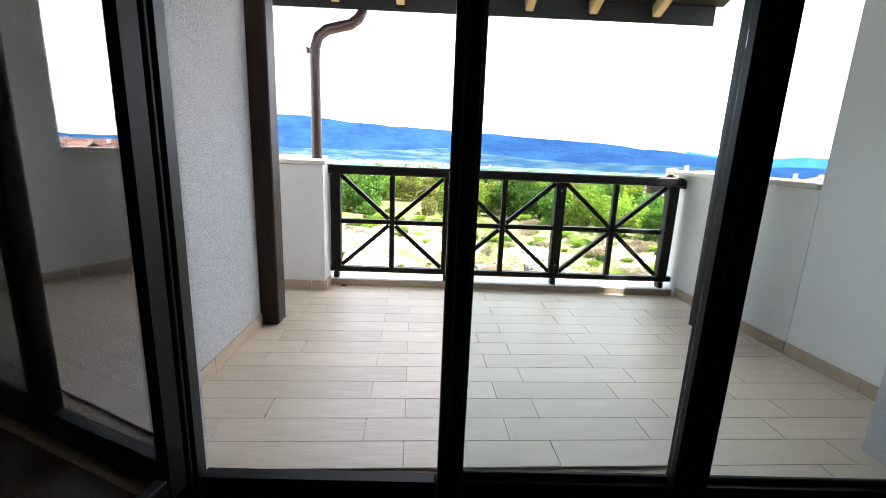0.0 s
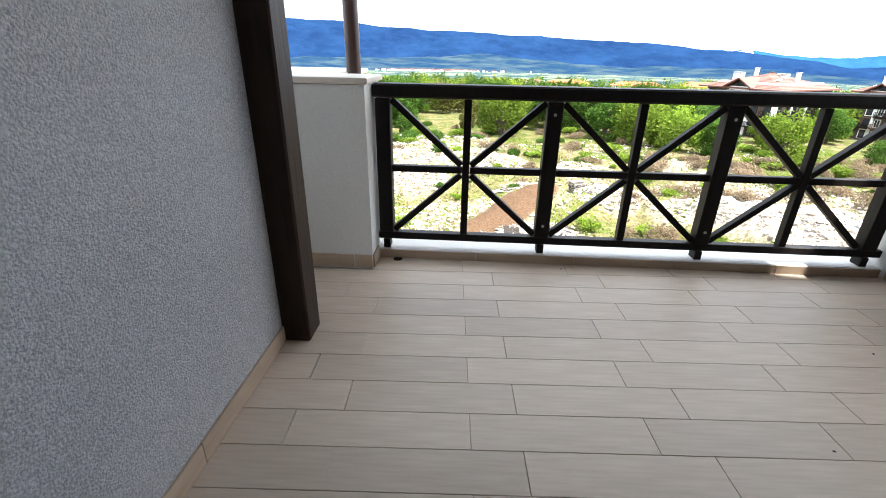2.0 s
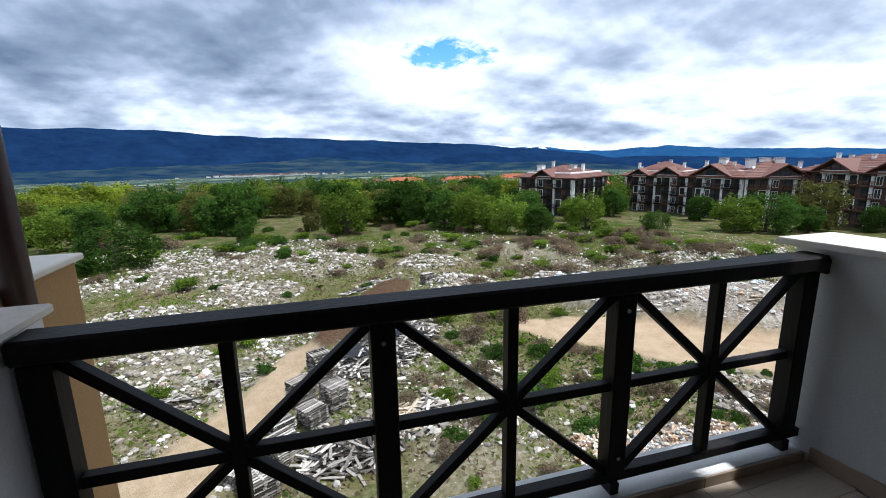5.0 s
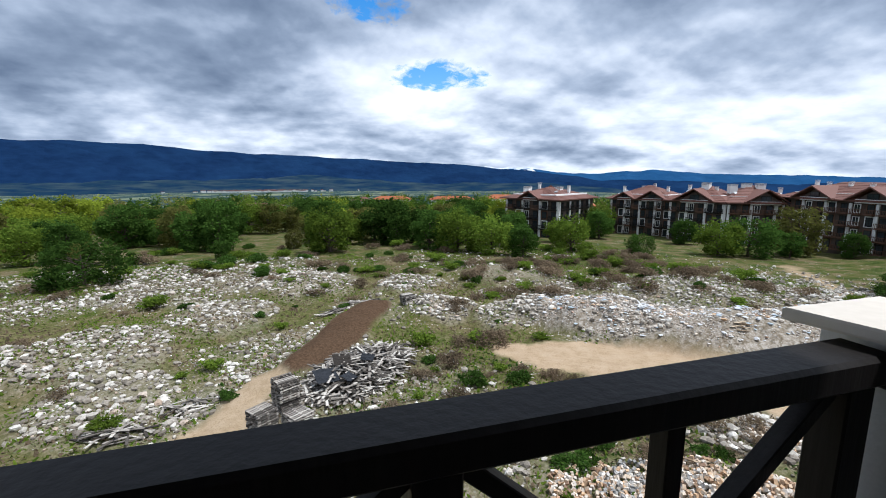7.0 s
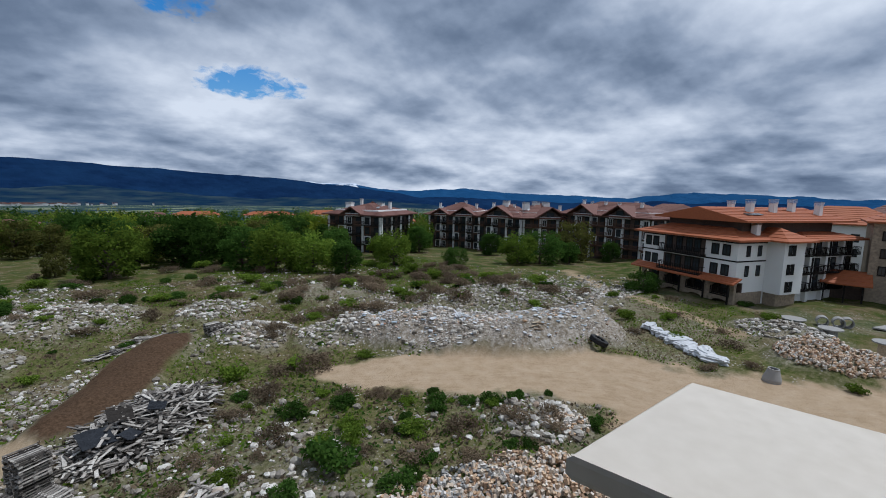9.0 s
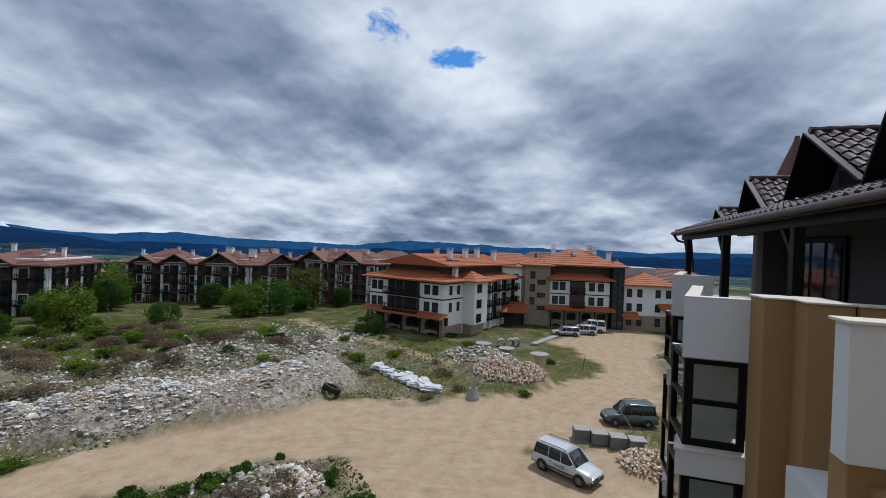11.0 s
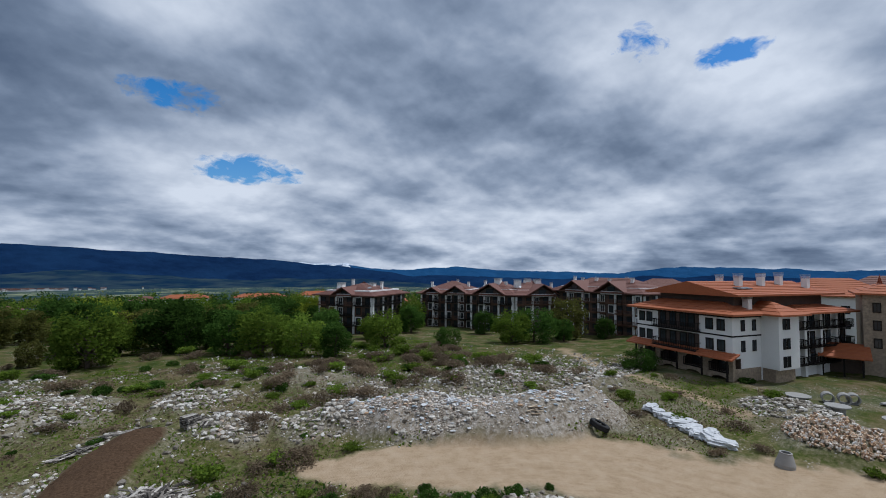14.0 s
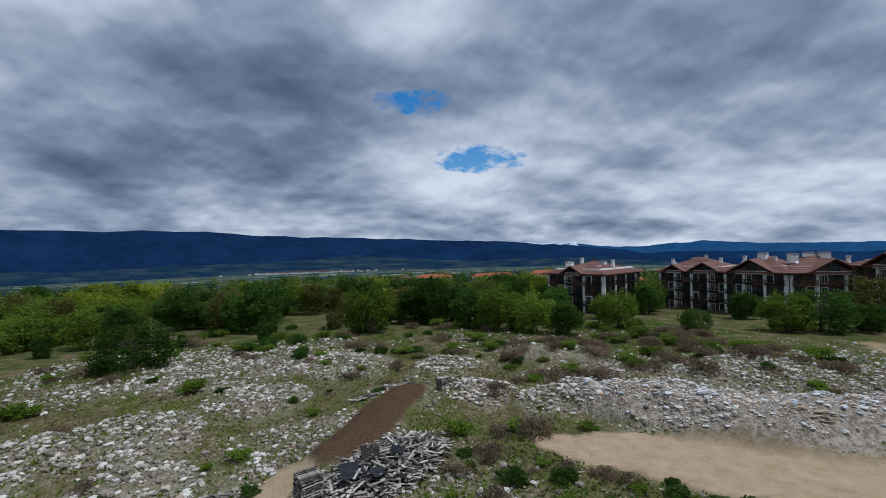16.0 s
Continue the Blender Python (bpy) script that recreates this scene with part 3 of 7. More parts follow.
# glazing: black aluminium frame with an open door leaf
def glazing():
    g = thing("door_1", "black aluminium glazed balcony front, its left door open inwards", "glazed door", kind="structure")
    y0, y1 = BACK - 0.02, BACK + 0.045
    for x0, x1 in ((0.066, 0.155), (0.988, 1.078), (1.835, 1.955), (2.865, 2.928)):
        part("mullion", S().box(x0, x1, y0, y1, 0.0, 2.298, b=0.006), "frame_black", g)
        part("mullion_rib", S().box(x0 + 0.028, x1 - 0.012, y0 - 0.02, y0 - 0.001, 0.05, 2.25, b=0.004), "frame_black", g)
    part("head", S().box(0.157, 2.863, y0, y1, 2.235, 2.297, b=0.006), "frame_black", g)
    part("threshold", S().box(0.157, 0.986, y0, y1, -0.010, 0.108, b=0.008), "frame_black", g)
    for x0, x1 in ((1.08, 1.833), (1.957, 2.863)):
        part("bottom_rail", S().box(x0, x1, y0, y1, -0.010, 0.112, b=0.008), "frame_black", g)
        part("glazing_bead", S().box(x0, x1, y1 - 0.03, y1 - 0.012, 0.113, 0.132, b=0.004), "frame_black", g)
        pane = part("pane", S().box(x0, x1, BACK + 0.012, BACK + 0.018, 0.114, 2.233), "glass", g)
        pane.visible_shadow = False
    # leaf, hinged at the west jamb and swung into the room
    leaf = part("door_leaf", S().box(0, 0.075, -0.025, 0.025, 0, 2.11, b=0.006).box(0.815, 0.89, -0.025, 0.025, 0, 2.11, b=0.006)
                .box(0.076, 0.814, -0.025, 0.025, 0, 0.085, b=0.006).box(0.076, 0.814, -0.025, 0.025, 2.025, 2.11, b=0.006), "frame_black", g)
    leaf.matrix_local = pose(0.12, BACK - 0.055, 0.115, 0, 0, -90 - 12)
    pane = part("pane", S().box(0.077, 0.813, -0.004, 0.004, 0.087, 2.023), "glass_leaf", leaf)
    pane.visible_shadow = False
    part("handle", S().box(0.84, 0.865, 0.026, 0.045, 0.92, 1.08, b=0.004).box(0.745, 0.862, 0.046, 0.066, 1.0, 1.022, b=0.006), "frame_black", leaf)


glazing()


def post(name, x0, x1, y0, y1, label):
    p = thing(name, label, "post", "balcony posts", "structure")
    part("shaft", S().box(x0, x1, y0, y1, 0.002, 3.25, b=0.008), "timber_brown" if x0 < 1 else "timber_dark", p)
    return p


post("post_1", -0.29, -0.115, -1.035, -0.885, "dark brown stained timber post against the plaster wall")
post("post_2", 2.945, 3.10, -0.925, -0.775, "nearly black timber post standing on the tiles")


# ---- railing ----
def railing():
    r = thing("railing", "dark-stained timber balcony railing with crossed diagonals", "railing")
    x0, step, w = 0.07, 1.0, 0.088
    part("top_rail", S().box(0.018, 3.150, -0.062, 0.062, 1.004, 1.080, b=0.010), "timber_dark", r)
    part("end_block", S().box(3.152, 3.176, -0.05, 0.05, 0.985, 1.06, b=0.006), "timber_dark", r)
    part("bottom_rail", S().box(0.016, 3.176, -0.03, 0.03, 0.118, 0.165, b=0.004), "timber_dark", r)
    for i in range(4):
        c = x0 + i * step + (0.012 if i == 3 else 0)
        part("post", S().box(c - w / 2, c + w / 2, -0.042, 0.042, 0.166, 0.999, b=0.005), "timber_dark", r)
        part("post_foot", S().box(c - 0.022, c + 0.022, -0.04, 0.04, 0.059, 0.117, b=0.003), "timber_dark", r)
    for i in range(3):
        a, b = x0 + i * step + w / 2, x0 + (i + 1) * step - w / 2
        c, zc = (a + b) / 2, 0.585
        part("upright", S().box(c - 0.022, c + 0.022, -0.026, 0.026, 0.166, 0.999, b=0.003), "timber_dark", r)
        for p, q in ((a, c - 0.023), (c + 0.023, b)):
            part("mid_rail", S().box(p, q, -0.022, 0.022, zc - 0.02, zc + 0.02, b=0.003), "timber_dark", r)
        for sx, sz in ((-1, -1), (-1, 1), (1, -1), (1, 1)):
            end = Vector((c + sx * ((b - a) / 2 - 0.006), 0, zc + sz * 0.405))
            near = Vector((c + sx * 0.03, 0, zc + sz * 0.03))
            part("brace", S().beam(near, end, 0.036, 0.045, up=(0, 1, 0), b=0.003), "timber_dark", r)
    for x, z in ((1.07, 0.93), (1.07, 0.25), (2.07, 0.93), (2.07, 0.25)):
        part("bolt", S().tube([(x, -0.044, z), (x, -0.05, z)], 0.009, 8), "metal_grey", r)


railing()

# drain hole cover in the floor corner and a few dropped crumbs
solid("drain", S().lathe([(0.0, 0.0), (0.030, 0.0), (0.030, 0.002), (0.022, 0.003), (0.0, 0.0025)], 16, pose(0.148, -0.09, 0.001)), "rubber", "small black drain opening in the tiles", "drain")


# ---- eaves, gutter, downpipe ----
def eaves():
    roof = thing("ceiling", "boarded eaves with dark-stained rafters over the balcony, extended unseen to block sun", "eaves", kind="structure")
    slope = 0.42
    s = S()
    y0, z0, y1 = 0.64, 2.53, -7.0
    z1 = z0 + (y0 - y1) * slope
    # unseen right step and back slope, added to limit the sun on the balcony
    edge = [(3.64, y0), (3.72, -0.50), (3.80, -0.80), (4.7, -0.95), (4.7, y1)]
    rim = [(-1.9, y0)] + edge + [(-1.9, y1)]
    n = len(rim)
    vs = [(x, y, z0 + (y0 - y) * slope + dz) for dz in (0.14, 0.19) for x, y in rim]
    s.add(vs, [tuple(range(n)), tuple(range(2 * n - 1, n - 1, -1))] + [(i, i + n, (i + 1) % n + n, (i + 1) % n) for i in range(n)])
    part("boarding", s, "timber_dark", roof)
    for i in range(8):
        x = -1.25 + i * 0.605
        part("rafter", S().beam((x, y0 - 0.03, z0 + 0.065), (x, -1.9, z0 + 0.065 + (y0 - 0.03 + 1.9) * slope), 0.075, 0.12, b=0.004), "timber_raw", roof, "unpainted pine rafter")
    part("fascia", S().box(-1.9, 3.57, y0 - 0.01, y0 + 0.015, z0 - 0.03, z0 + 0.14, b=0.004), "timber_dark", roof)
    part("beam", S().box(-1.9, 3.64, -1.0, -0.86, 3.10, 3.22, b=0.006), "timber_dark", roof)
    gutter = thing("gutter", "brown metal gutter with a downpipe standing on the parapet", "downpipe")
    prof = [(0.065 * math.cos(a), 0.065 * math.sin(a)) for a in [math.pi + math.pi * k / 8 for k in range(9)]]
    prof += [(0.058 * math.cos(a), 0.058 * math.sin(a)) for a in [2 * math.pi - math.pi * k / 8 for k in range(9)]]
    n = len(prof)
    vs = [(x, y0 + 0.085 + a, z0 + 0.11 + b) for x in (-1.9, 3.58) for a, b in prof]
    part("channel", S().add(vs, [(i, (i + 1) % n, (i + 1) % n + n, i + n) for i in range(n)] + [tuple(range(n))[::-1], tuple(range(n, 2 * n))]), "pipe_brown", gutter)
    pipe = S()
    pipe.tube([(0.19, y0 + 0.085, 2.58), (0.19, y0 + 0.085, 2.50), (0.16, 0.67, 2.43), (0.09, 0.65, 2.37), (-0.02, 0.60, 2.33), (-0.12, 0.555, 2.29), (-0.19, 0.52, 2.22), (-0.215, 0.505, 2.12), (-0.22, 0.50, 2.0), (-0.22, 0.50, 0.9), (-0.22, 0.5, -1.5)], 0.05, 16)
    pipe.smooth = True
    part("pipe", pipe, "pipe_brown", gutter)
    part("bracket", S().lathe([(0.051, 2.08), (0.057, 2.08), (0.057, 2.11), (0.051, 2.11)], 16, pose(-0.22, 0.5, 0)).box(-0.29, -0.271, 0.47, 0.53, 2.07, 2.12), "pipe_brown", gutter)
    return roof


eaves()

# ---- the room behind the glass ----
solid("room_floor", S().box(ROOM_W, ROOM_E, ROOM_S, BACK - 0.075, -0.05, 0.0), "room_floor", "dark laminate floor of the room", "floor", kind="structure")
solid("room_ceiling", S().box(ROOM_W - 0.1, ROOM_E + 0.1, ROOM_S - 0.1, BACK - 0.002, CEIL, CEIL + 0.1), "room_wall", "plain ceiling of the room", "ceiling", kind="structure")
solid("room_wall_west", S().box(ROOM_W - 0.12, ROOM_W, ROOM_S, BACK, -0.05, CEIL), "room_wall", "plain painted wall of the room", "wall", kind="structure")
solid("room_wall_east", S().box(ROOM_E, ROOM_E + 0.12, ROOM_S, BACK, -0.05, CEIL), "room_wall", "plain painted wall of the room", "wall", kind="structure")
solid("room_wall_south", S().box(ROOM_W, ROOM_E, ROOM_S - 0.12, ROOM_S, -0.05, CEIL), "room_wall", "plain painted wall of the room", "wall", kind="structure")


# ---- ground ----
def base_height(x, y):
    r, az = np.hypot(x, y), np.degrees(np.arctan2(x, y))
    w = np.clip((72 - az) / 14, 0, 1)
    w = w * w * (3 - 2 * w)
    return -12.3 - w * 0.05 * np.clip(r - 62, 0, 100) - 0.034 * np.clip(r - 162, 0, None)


def along(x, y, pts):
    """Distance to a line of (x, y, half width) over the half width there: below 1 inside."""
    best = np.full(np.shape(x), 9.0)
    for (ax, ay, ar), (bx, by, br) in zip(pts, pts[1:]):
        dx, dy = bx - ax, by - ay
        t = np.clip(((x - ax) * dx + (y - ay) * dy) / (dx * dx + dy * dy), 0, 1)
        best = np.minimum(best, np.hypot(x - ax - t * dx, y - ay - t * dy) / (ar + t * (br - ar)))
    return best


def middle(x, y, pts):
    """Metres to the middle line of a track, with sign: tyre marks run along it."""
    best, out = np.full(np.shape(x), 1e9), np.zeros(np.shape(x))
    for (ax, ay, ar), (bx, by, br) in zip(pts, pts[1:]):
        dx, dy = bx - ax, by - ay
        t = np.clip(((x - ax) * dx + (y - ay) * dy) / (dx * dx + dy * dy), 0, 1)
        d = np.hypot(x - ax - t * dx, y - ay - t * dy)
        side = np.where((x - ax) * dy - (y - ay) * dx > 0, 1.0, -1.0)
        out = np.where(d < best, d * side, out)
        best = np.minimum(best, d)
    return out


def value_noise(x, y, cell, seed):
    """Smooth random values from 0 to 1 on a grid of that cell size."""
    gx, gy = x / cell, y / cell
    ix, iy = np.floor(gx).astype(np.int64), np.floor(gy).astype(np.int64)
    fx, fy = gx - ix, gy - iy
    fx, fy = fx * fx * (3 - 2 * fx), fy * fy * (3 - 2 * fy)

    def h(i, j):
        n = (i * 374761393 + j * 668265263 + seed * 974711) & 0xFFFFFFFF
        n = ((n ^ (n >> 13)) * 1274126177) & 0xFFFFFFFF
        return ((n ^ (n >> 16)) & 0xFFFF) / 65535.0

    return (h(ix, iy) * (1 - fx) + h(ix + 1, iy) * fx) * (1 - fy) + (h(ix, iy + 1) * (1 - fx) + h(ix + 1, iy + 1) * fx) * fy


ROAD = [(17, 29.6, 1.5), (20.3, 27.6, 3.0), (23.6, 25, 3.8), (29.5, 21.4, 4.6), (34.2, 15.6, 5.4), (36, 8, 6.0), (42, 1.5, 6.0), (50, -4, 4.5), (58, -7.5, 3.2), (66, -6, 4.5), (75, -5, 8), (84, -8, 7)]
YARD = [(34, 12, 5), (29, 4, 6.5), (30, -6, 7), (30, -20, 8)]
TRACK_A = [(-14, 11, 2.0), (-6.2, 18.2, 2.3), (-3.0, 24.5, 1.6), (-0.6, 30, 1.1)]
TRACK_B = [(54, 14, 0.8), (59, 23, 1.0), (64, 34, 1.1), (80, 52, 1.2)]
SOIL = [(1.4, 31.0, 1.6), (4.5, 36.5, 2.2), (8.3, 43.2, 1.9)]
MOUND = [(23.2, 36.2, 2.0), (28.8, 31.6, 3.5), (35.6, 27.0, 4.4), (41.3, 24.2, 3.4)]
HEAPS = [(20.5, 37, 3.4, 0.9), (15, 41, 3.5, 0.7), (51, 6.5, 4.2, 1.3), (58, 11.5, 4.5, 1.0), (34.4, -5.2, 2.2, 0.7), (18.5, 11.4, 2.8, 0.7), (53, -9.8, 2.0, 0.5), (23.6, 15.2, 2.8, 0.5),
         (-14, 38, 6, 1.0), (-6, 46, 5, 0.9), (-22, 33, 6, 1.1), (2, 56, 6, 0.9), (-10, 29, 4, 0.6), (14, 52, 4, 0.8), (47, 40, 6, 1.0), (29, 55, 7, 0.8), (55, 31, 4, 0.9)]


def height(x, y):
    x, y = np.asarray(x, float), np.asarray(y, float)
    z = base_height(x, y)
    near = np.clip(1.3 - np.hypot(x, y) / 130, 0, 1)
    bumps = (value_noise(x, y, 7, 1) - 0.5) * 0.7 + (value_noise(x, y, 2.1, 2) - 0.5) * 0.28 + (value_noise(x, y, 0.8, 3) - 0.5) * 0.12
    flat = np.clip(np.minimum(along(x, y, ROAD), along(x, y, YARD)) - 0.8, 0, 1)
    z = z + near * bumps * (0.12 + 0.88 * flat)
    z = z + (value_noise(x, y, 0.8, 3) - 0.5) * 0.08
    crown = lambda d: np.clip(1 - d * d * 0.7, 0, 1) ** 0.8
    z = z + crown(along(x, y, MOUND) / 1.15) * (1.15 + 2.0 * value_noise(x, y, 4.2, 5) + 0.6 * value_noise(x, y, 1.1, 6))
    z = z + crown(along(x, y, SOIL) / 1.1) * (0.6 + 0.35 * value_noise(x, y, 0.9, 7))
    for hx, hy, r, h in HEAPS:
        d = np.hypot(x - hx, y - hy) / r
        z = z + crown(d) * h * (0.7 + 0.6 * value_noise(x, y, 1.1, 8))
    return z


def ground_z(x, y):
    return float(height(np.array([x]), np.array([y]))[0])


def axis_steps(lo, a, b, hi, fine):
    """Positions from lo to hi: fine between a and b, growing outwards."""
    mid = list(np.arange(a, b + 1e-6, fine))
    out, s, p = [], fine, b
    while p < hi:
        s *= 1.12
        p += s
        out.append(min(p, hi))
    low, s, p = [], fine, a
    while p > lo:
        s *= 1.12
        p -= s
        low.append(max(p, lo))
    return np.array(low[::-1] + mid + out)


def build_ground():
    xs, ys = axis_steps(-4600, -34, 62, 4600, 0.36), axis_steps(-4600, 4, 66, 4600, 0.36)
    gx, gy = np.meshgrid(xs, ys)
    gz = height(gx, gy)
    nx, ny = len(xs), len(ys)
    verts = np.stack([gx, gy, gz], -1).reshape(-1, 3)
    i = np.arange(nx * ny).reshape(ny, nx)
    faces = np.stack([i[:-1, :-1], i[:-1, 1:], i[1:, 1:], i[1:, :-1]], -1).reshape(-1, 4)
    me = bpy.data.meshes.new("ground")
    me.from_pydata(verts.tolist(), [], faces.tolist())
    x, y = verts[:, 0], verts[:, 1]
    n1, n2 = value_noise(x, y, 2.4, 11), value_noise(x, y, 0.7, 12)
    wob = (n1 - 0.5) * 0.5 + (n2 - 0.5) * 0.25
    step = lambda d, w=0.2: np.clip((1 - d) / w + 0.5, 0, 1)
    dirt = np.maximum.reduce([step(along(x, y, ROAD) + wob), step(along(x, y, YARD) + wob), 0.85 * step(along(x, y, TRACK_A) + wob * 1.6, 0.6), 0.8 * step(along(x, y, TRACK_B) + wob * 1.6, 0.6)])
    dirt = dirt * np.clip(along(x, y, MOUND) * 4.5 - 5.2 + wob, 0, 1)
    soil = step(along(x, y, SOIL) + wob * 0.5)
    rubble = step(along(x, y, MOUND) / 1.28 + wob * 0.5)
    for hx, hy, r, h in HEAPS:
        rubble = np.maximum(rubble, 0.5 * step(np.hypot(x - hx, y - hy) / r + wob, 0.4))
    r = np.hypot(x, y)
    stony = np.clip((value_noise(x, y, 9, 21) + 0.5 * value_noise(x, y, 3, 22) - 0.66) * 2.6, 0, 1) * np.clip((80 - r) / 16, 0, 1)
    for name, vals in (("dirt", dirt), ("soil", soil), ("lane", middle(x, y, ROAD)), ("rubble", np.maximum(rubble, 0.38 * stony))):
        at = me.attributes.new(name, "FLOAT", "POINT")
        at.data.foreach_set("value", vals.astype(np.float32))
    me.polygons.foreach_set("use_smooth", [True] * len(me.polygons))
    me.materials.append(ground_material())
    me.update()
    return tagged(new("ground", me), "rough waste ground of grass, stones and sandy tracks", "ground", kind="structure")


def ground_material():
    m = bpy.data.materials.new("waste_ground")
    nt = node_tree(m)
    N, L = nt.nodes.new, nt.links.new
    co = N("ShaderNodeTexCoord")

    def tex(scale, detail=5, rough=0.6):
        n = N("ShaderNodeTexNoise")
        n.inputs["Scale"].default_value, n.inputs["Detail"].default_value, n.inputs["Roughness"].default_value = scale, detail, rough
        L(co.outputs["Object"], n.inputs[0])
        return n.outputs[0]

    def ramp(fac, stops):
        n = N("ShaderNodeValToRGB")
        while len(n.color_ramp.elements) < len(stops):
            n.color_ramp.elements.new(0.5)
        for e, (p, c) in zip(n.color_ramp.elements, stops):
            e.position, e.color = p, (*c, 1)
        L(fac, n.inputs[0])
        return n.outputs[0]

    def mixed(fac, a, b):
        n = N("ShaderNodeMix")
        n.data_type = "RGBA"
        L(fac, n.inputs[0]), L(a, n.inputs[6]), L(b, n.inputs[7])
        return n.outputs[2]

    def mask(name):
        n = N("ShaderNodeAttribute")
        n.attribute_name = name
        return n.outputs["Fac"]

    a, b, c, far = tex(0.16), tex(0.9), tex(6.0), tex(0.012, 6, 0.55)
    patch, tuft, speck = tex(0.45, 6, 0.65), tex(2.6, 7, 0.7), tex(17.0, 5, 0.7)

    def blended(k, p, q, kind="MIX"):
        n = N("ShaderNodeMix")
        n.data_type, n.blend_type = "RGBA", kind
        n.inputs[0].default_value = k
        L(p, n.inputs[6]), L(q, n.inputs[7])
        return n.outputs[2]

    grass = ramp(patch, [(0.36, (0.034, 0.058, 0.012)), (0.46, (0.078, 0.092, 0.022)), (0.54, (0.120, 0.104, 0.046)), (0.64, (0.175, 0.130, 0.078))])
    blades = ramp(tuft, [(0.34, (0.018, 0.026, 0.007)), (0.47, (0.084, 0.086, 0.028)), (0.58, (0.158, 0.128, 0.072)), (0.70, (0.30, 0.245, 0.165))])
    wide = ramp(a, [(0.38, (0.048, 0.085, 0.013)), (0.50, (0.090, 0.100, 0.026)), (0.57, (0.150, 0.112, 0.066)), (0.70, (0.20, 0.152, 0.098))])
    col = blended(0.55, blended(0.45, grass, wide), blades)
    # thicker grass away from the dumping ground, darkened for cloud shade over it
    away, span, thick = N("ShaderNodeVectorMath"), N("ShaderNodeMapRange"), N("ShaderNodeMath")
    away.operation, thick.operation = "LENGTH", "MULTIPLY"
    span.inputs[1].default_value, span.inputs[2].default_value = 50, 74
    thick.inputs[1].default_value = 0.8
    L(co.outputs["Object"], away.inputs[0]), L(away.outputs["Value"], span.inputs[0]), L(span.outputs[0], thick.inputs[0])
    shaded_sward = ramp(tex(0.3, 7, 0.7), [(0.34, (0.016, 0.036, 0.006)), (0.45, (0.044, 0.066, 0.012)), (0.53, (0.084, 0.080, 0.028)), (0.60, (0.150, 0.115, 0.070))])
    col = mixed(thick.outputs[0], col, shaded_sward)
    # pebbles lying in the grass and on the heaps
    vor = N("ShaderNodeTexVoronoi")
    vor.inputs["Scale"].default_value = 4.2
    L(co.outputs["Object"], vor.inputs["Vector"])
    peb = N("ShaderNodeMapRange")
    peb.inputs[1].default_value, peb.inputs[2].default_value = 0.34, 0.26
    L(vor.outputs["Distance"], peb.inputs[0])
    keep = N("ShaderNodeMapRange")
    keep.inputs[1].default_value, keep.inputs[2].default_value = 0.53, 0.60
    L(patch, keep.inputs[0])
    both = N("ShaderNodeMath")
    both.operation = "MULTIPLY"
    L(peb.outputs[0], both.inputs[0]), L(keep.outputs[0], both.inputs[1])
    stone = ramp(vor.outputs["Color"], [(0.2, (0.15, 0.13, 0.11)), (0.5, (0.29, 0.265, 0.235)), (0.8, (0.44, 0.415, 0.385))])
    rub = ramp(tuft, [(0.30, (0.11, 0.085, 0.062)), (0.44, (0.22, 0.18, 0.14)), (0.56, (0.35, 0.31, 0.265)), (0.70, (0.52, 0.49, 0.45))])
    rub = mixed(peb.outputs[0], rub, stone)
    soft = N("ShaderNodeMath")
    soft.operation = "MULTIPLY"
    soft.inputs[1].default_value = 0.85
    L(mask("rubble"), soft.inputs[0])
    col = mixed(soft.outputs[0], col, rub)
    col = mixed(both.outputs[0], col, stone)
    dirt = ramp(b, [(0.28, (0.33, 0.245, 0.155)), (0.5, (0.39, 0.295, 0.195)), (0.72, (0.435, 0.34, 0.235))])
    grit = ramp(speck, [(0.36, (0.62, 0.58, 0.54)), (0.52, (1, 1, 1)), (0.70, (1.0, 1.0, 1.0))])
    dirt = blended(0.8, dirt, grit, "MULTIPLY")
    wave = N("ShaderNodeTexNoise")
    mp, lanes = N("ShaderNodeMapping"), N("ShaderNodeVectorMath")
    mp.inputs["Scale"].default_value = (0.07, 0.07, 0)
    L(co.outputs["Object"], mp.inputs[0]), L(mp.outputs[0], lanes.inputs[0])
    across = N("ShaderNodeCombineXYZ")
    L(mask("lane"), across.inputs[2]), L(across.outputs[0], lanes.inputs[1]), L(lanes.outputs[0], wave.inputs[0])
    wave.inputs["Scale"].default_value, wave.inputs["Detail"].default_value, wave.inputs["Distortion"].default_value = 1.6, 6, 1.2
    ruts = ramp(wave.outputs[0], [(0.40, (0.62, 0.55, 0.48)), (0.47, (1, 1, 1)), (0.56, (1, 1, 1)), (0.62, (0.70, 0.64, 0.57))])
    col = mixed(mask("dirt"), col, blended(0.16, blended(0.15, dirt, ramp(tuft, [(0.36, (0.6, 0.55, 0.5)), (0.55, (1, 1, 1))]), "MULTIPLY"), ruts, "MULTIPLY"))
    soil = ramp(c, [(0.3, (0.046, 0.028, 0.017)), (0.62, (0.098, 0.062, 0.038))])
    col = mixed(mask("soil"), col, soil)
    # fields of the far valley, blue haze mixed into their colour with distance
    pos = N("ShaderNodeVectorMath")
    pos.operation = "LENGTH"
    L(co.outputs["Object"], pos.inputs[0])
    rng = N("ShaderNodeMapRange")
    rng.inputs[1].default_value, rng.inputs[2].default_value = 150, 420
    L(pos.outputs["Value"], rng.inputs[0])
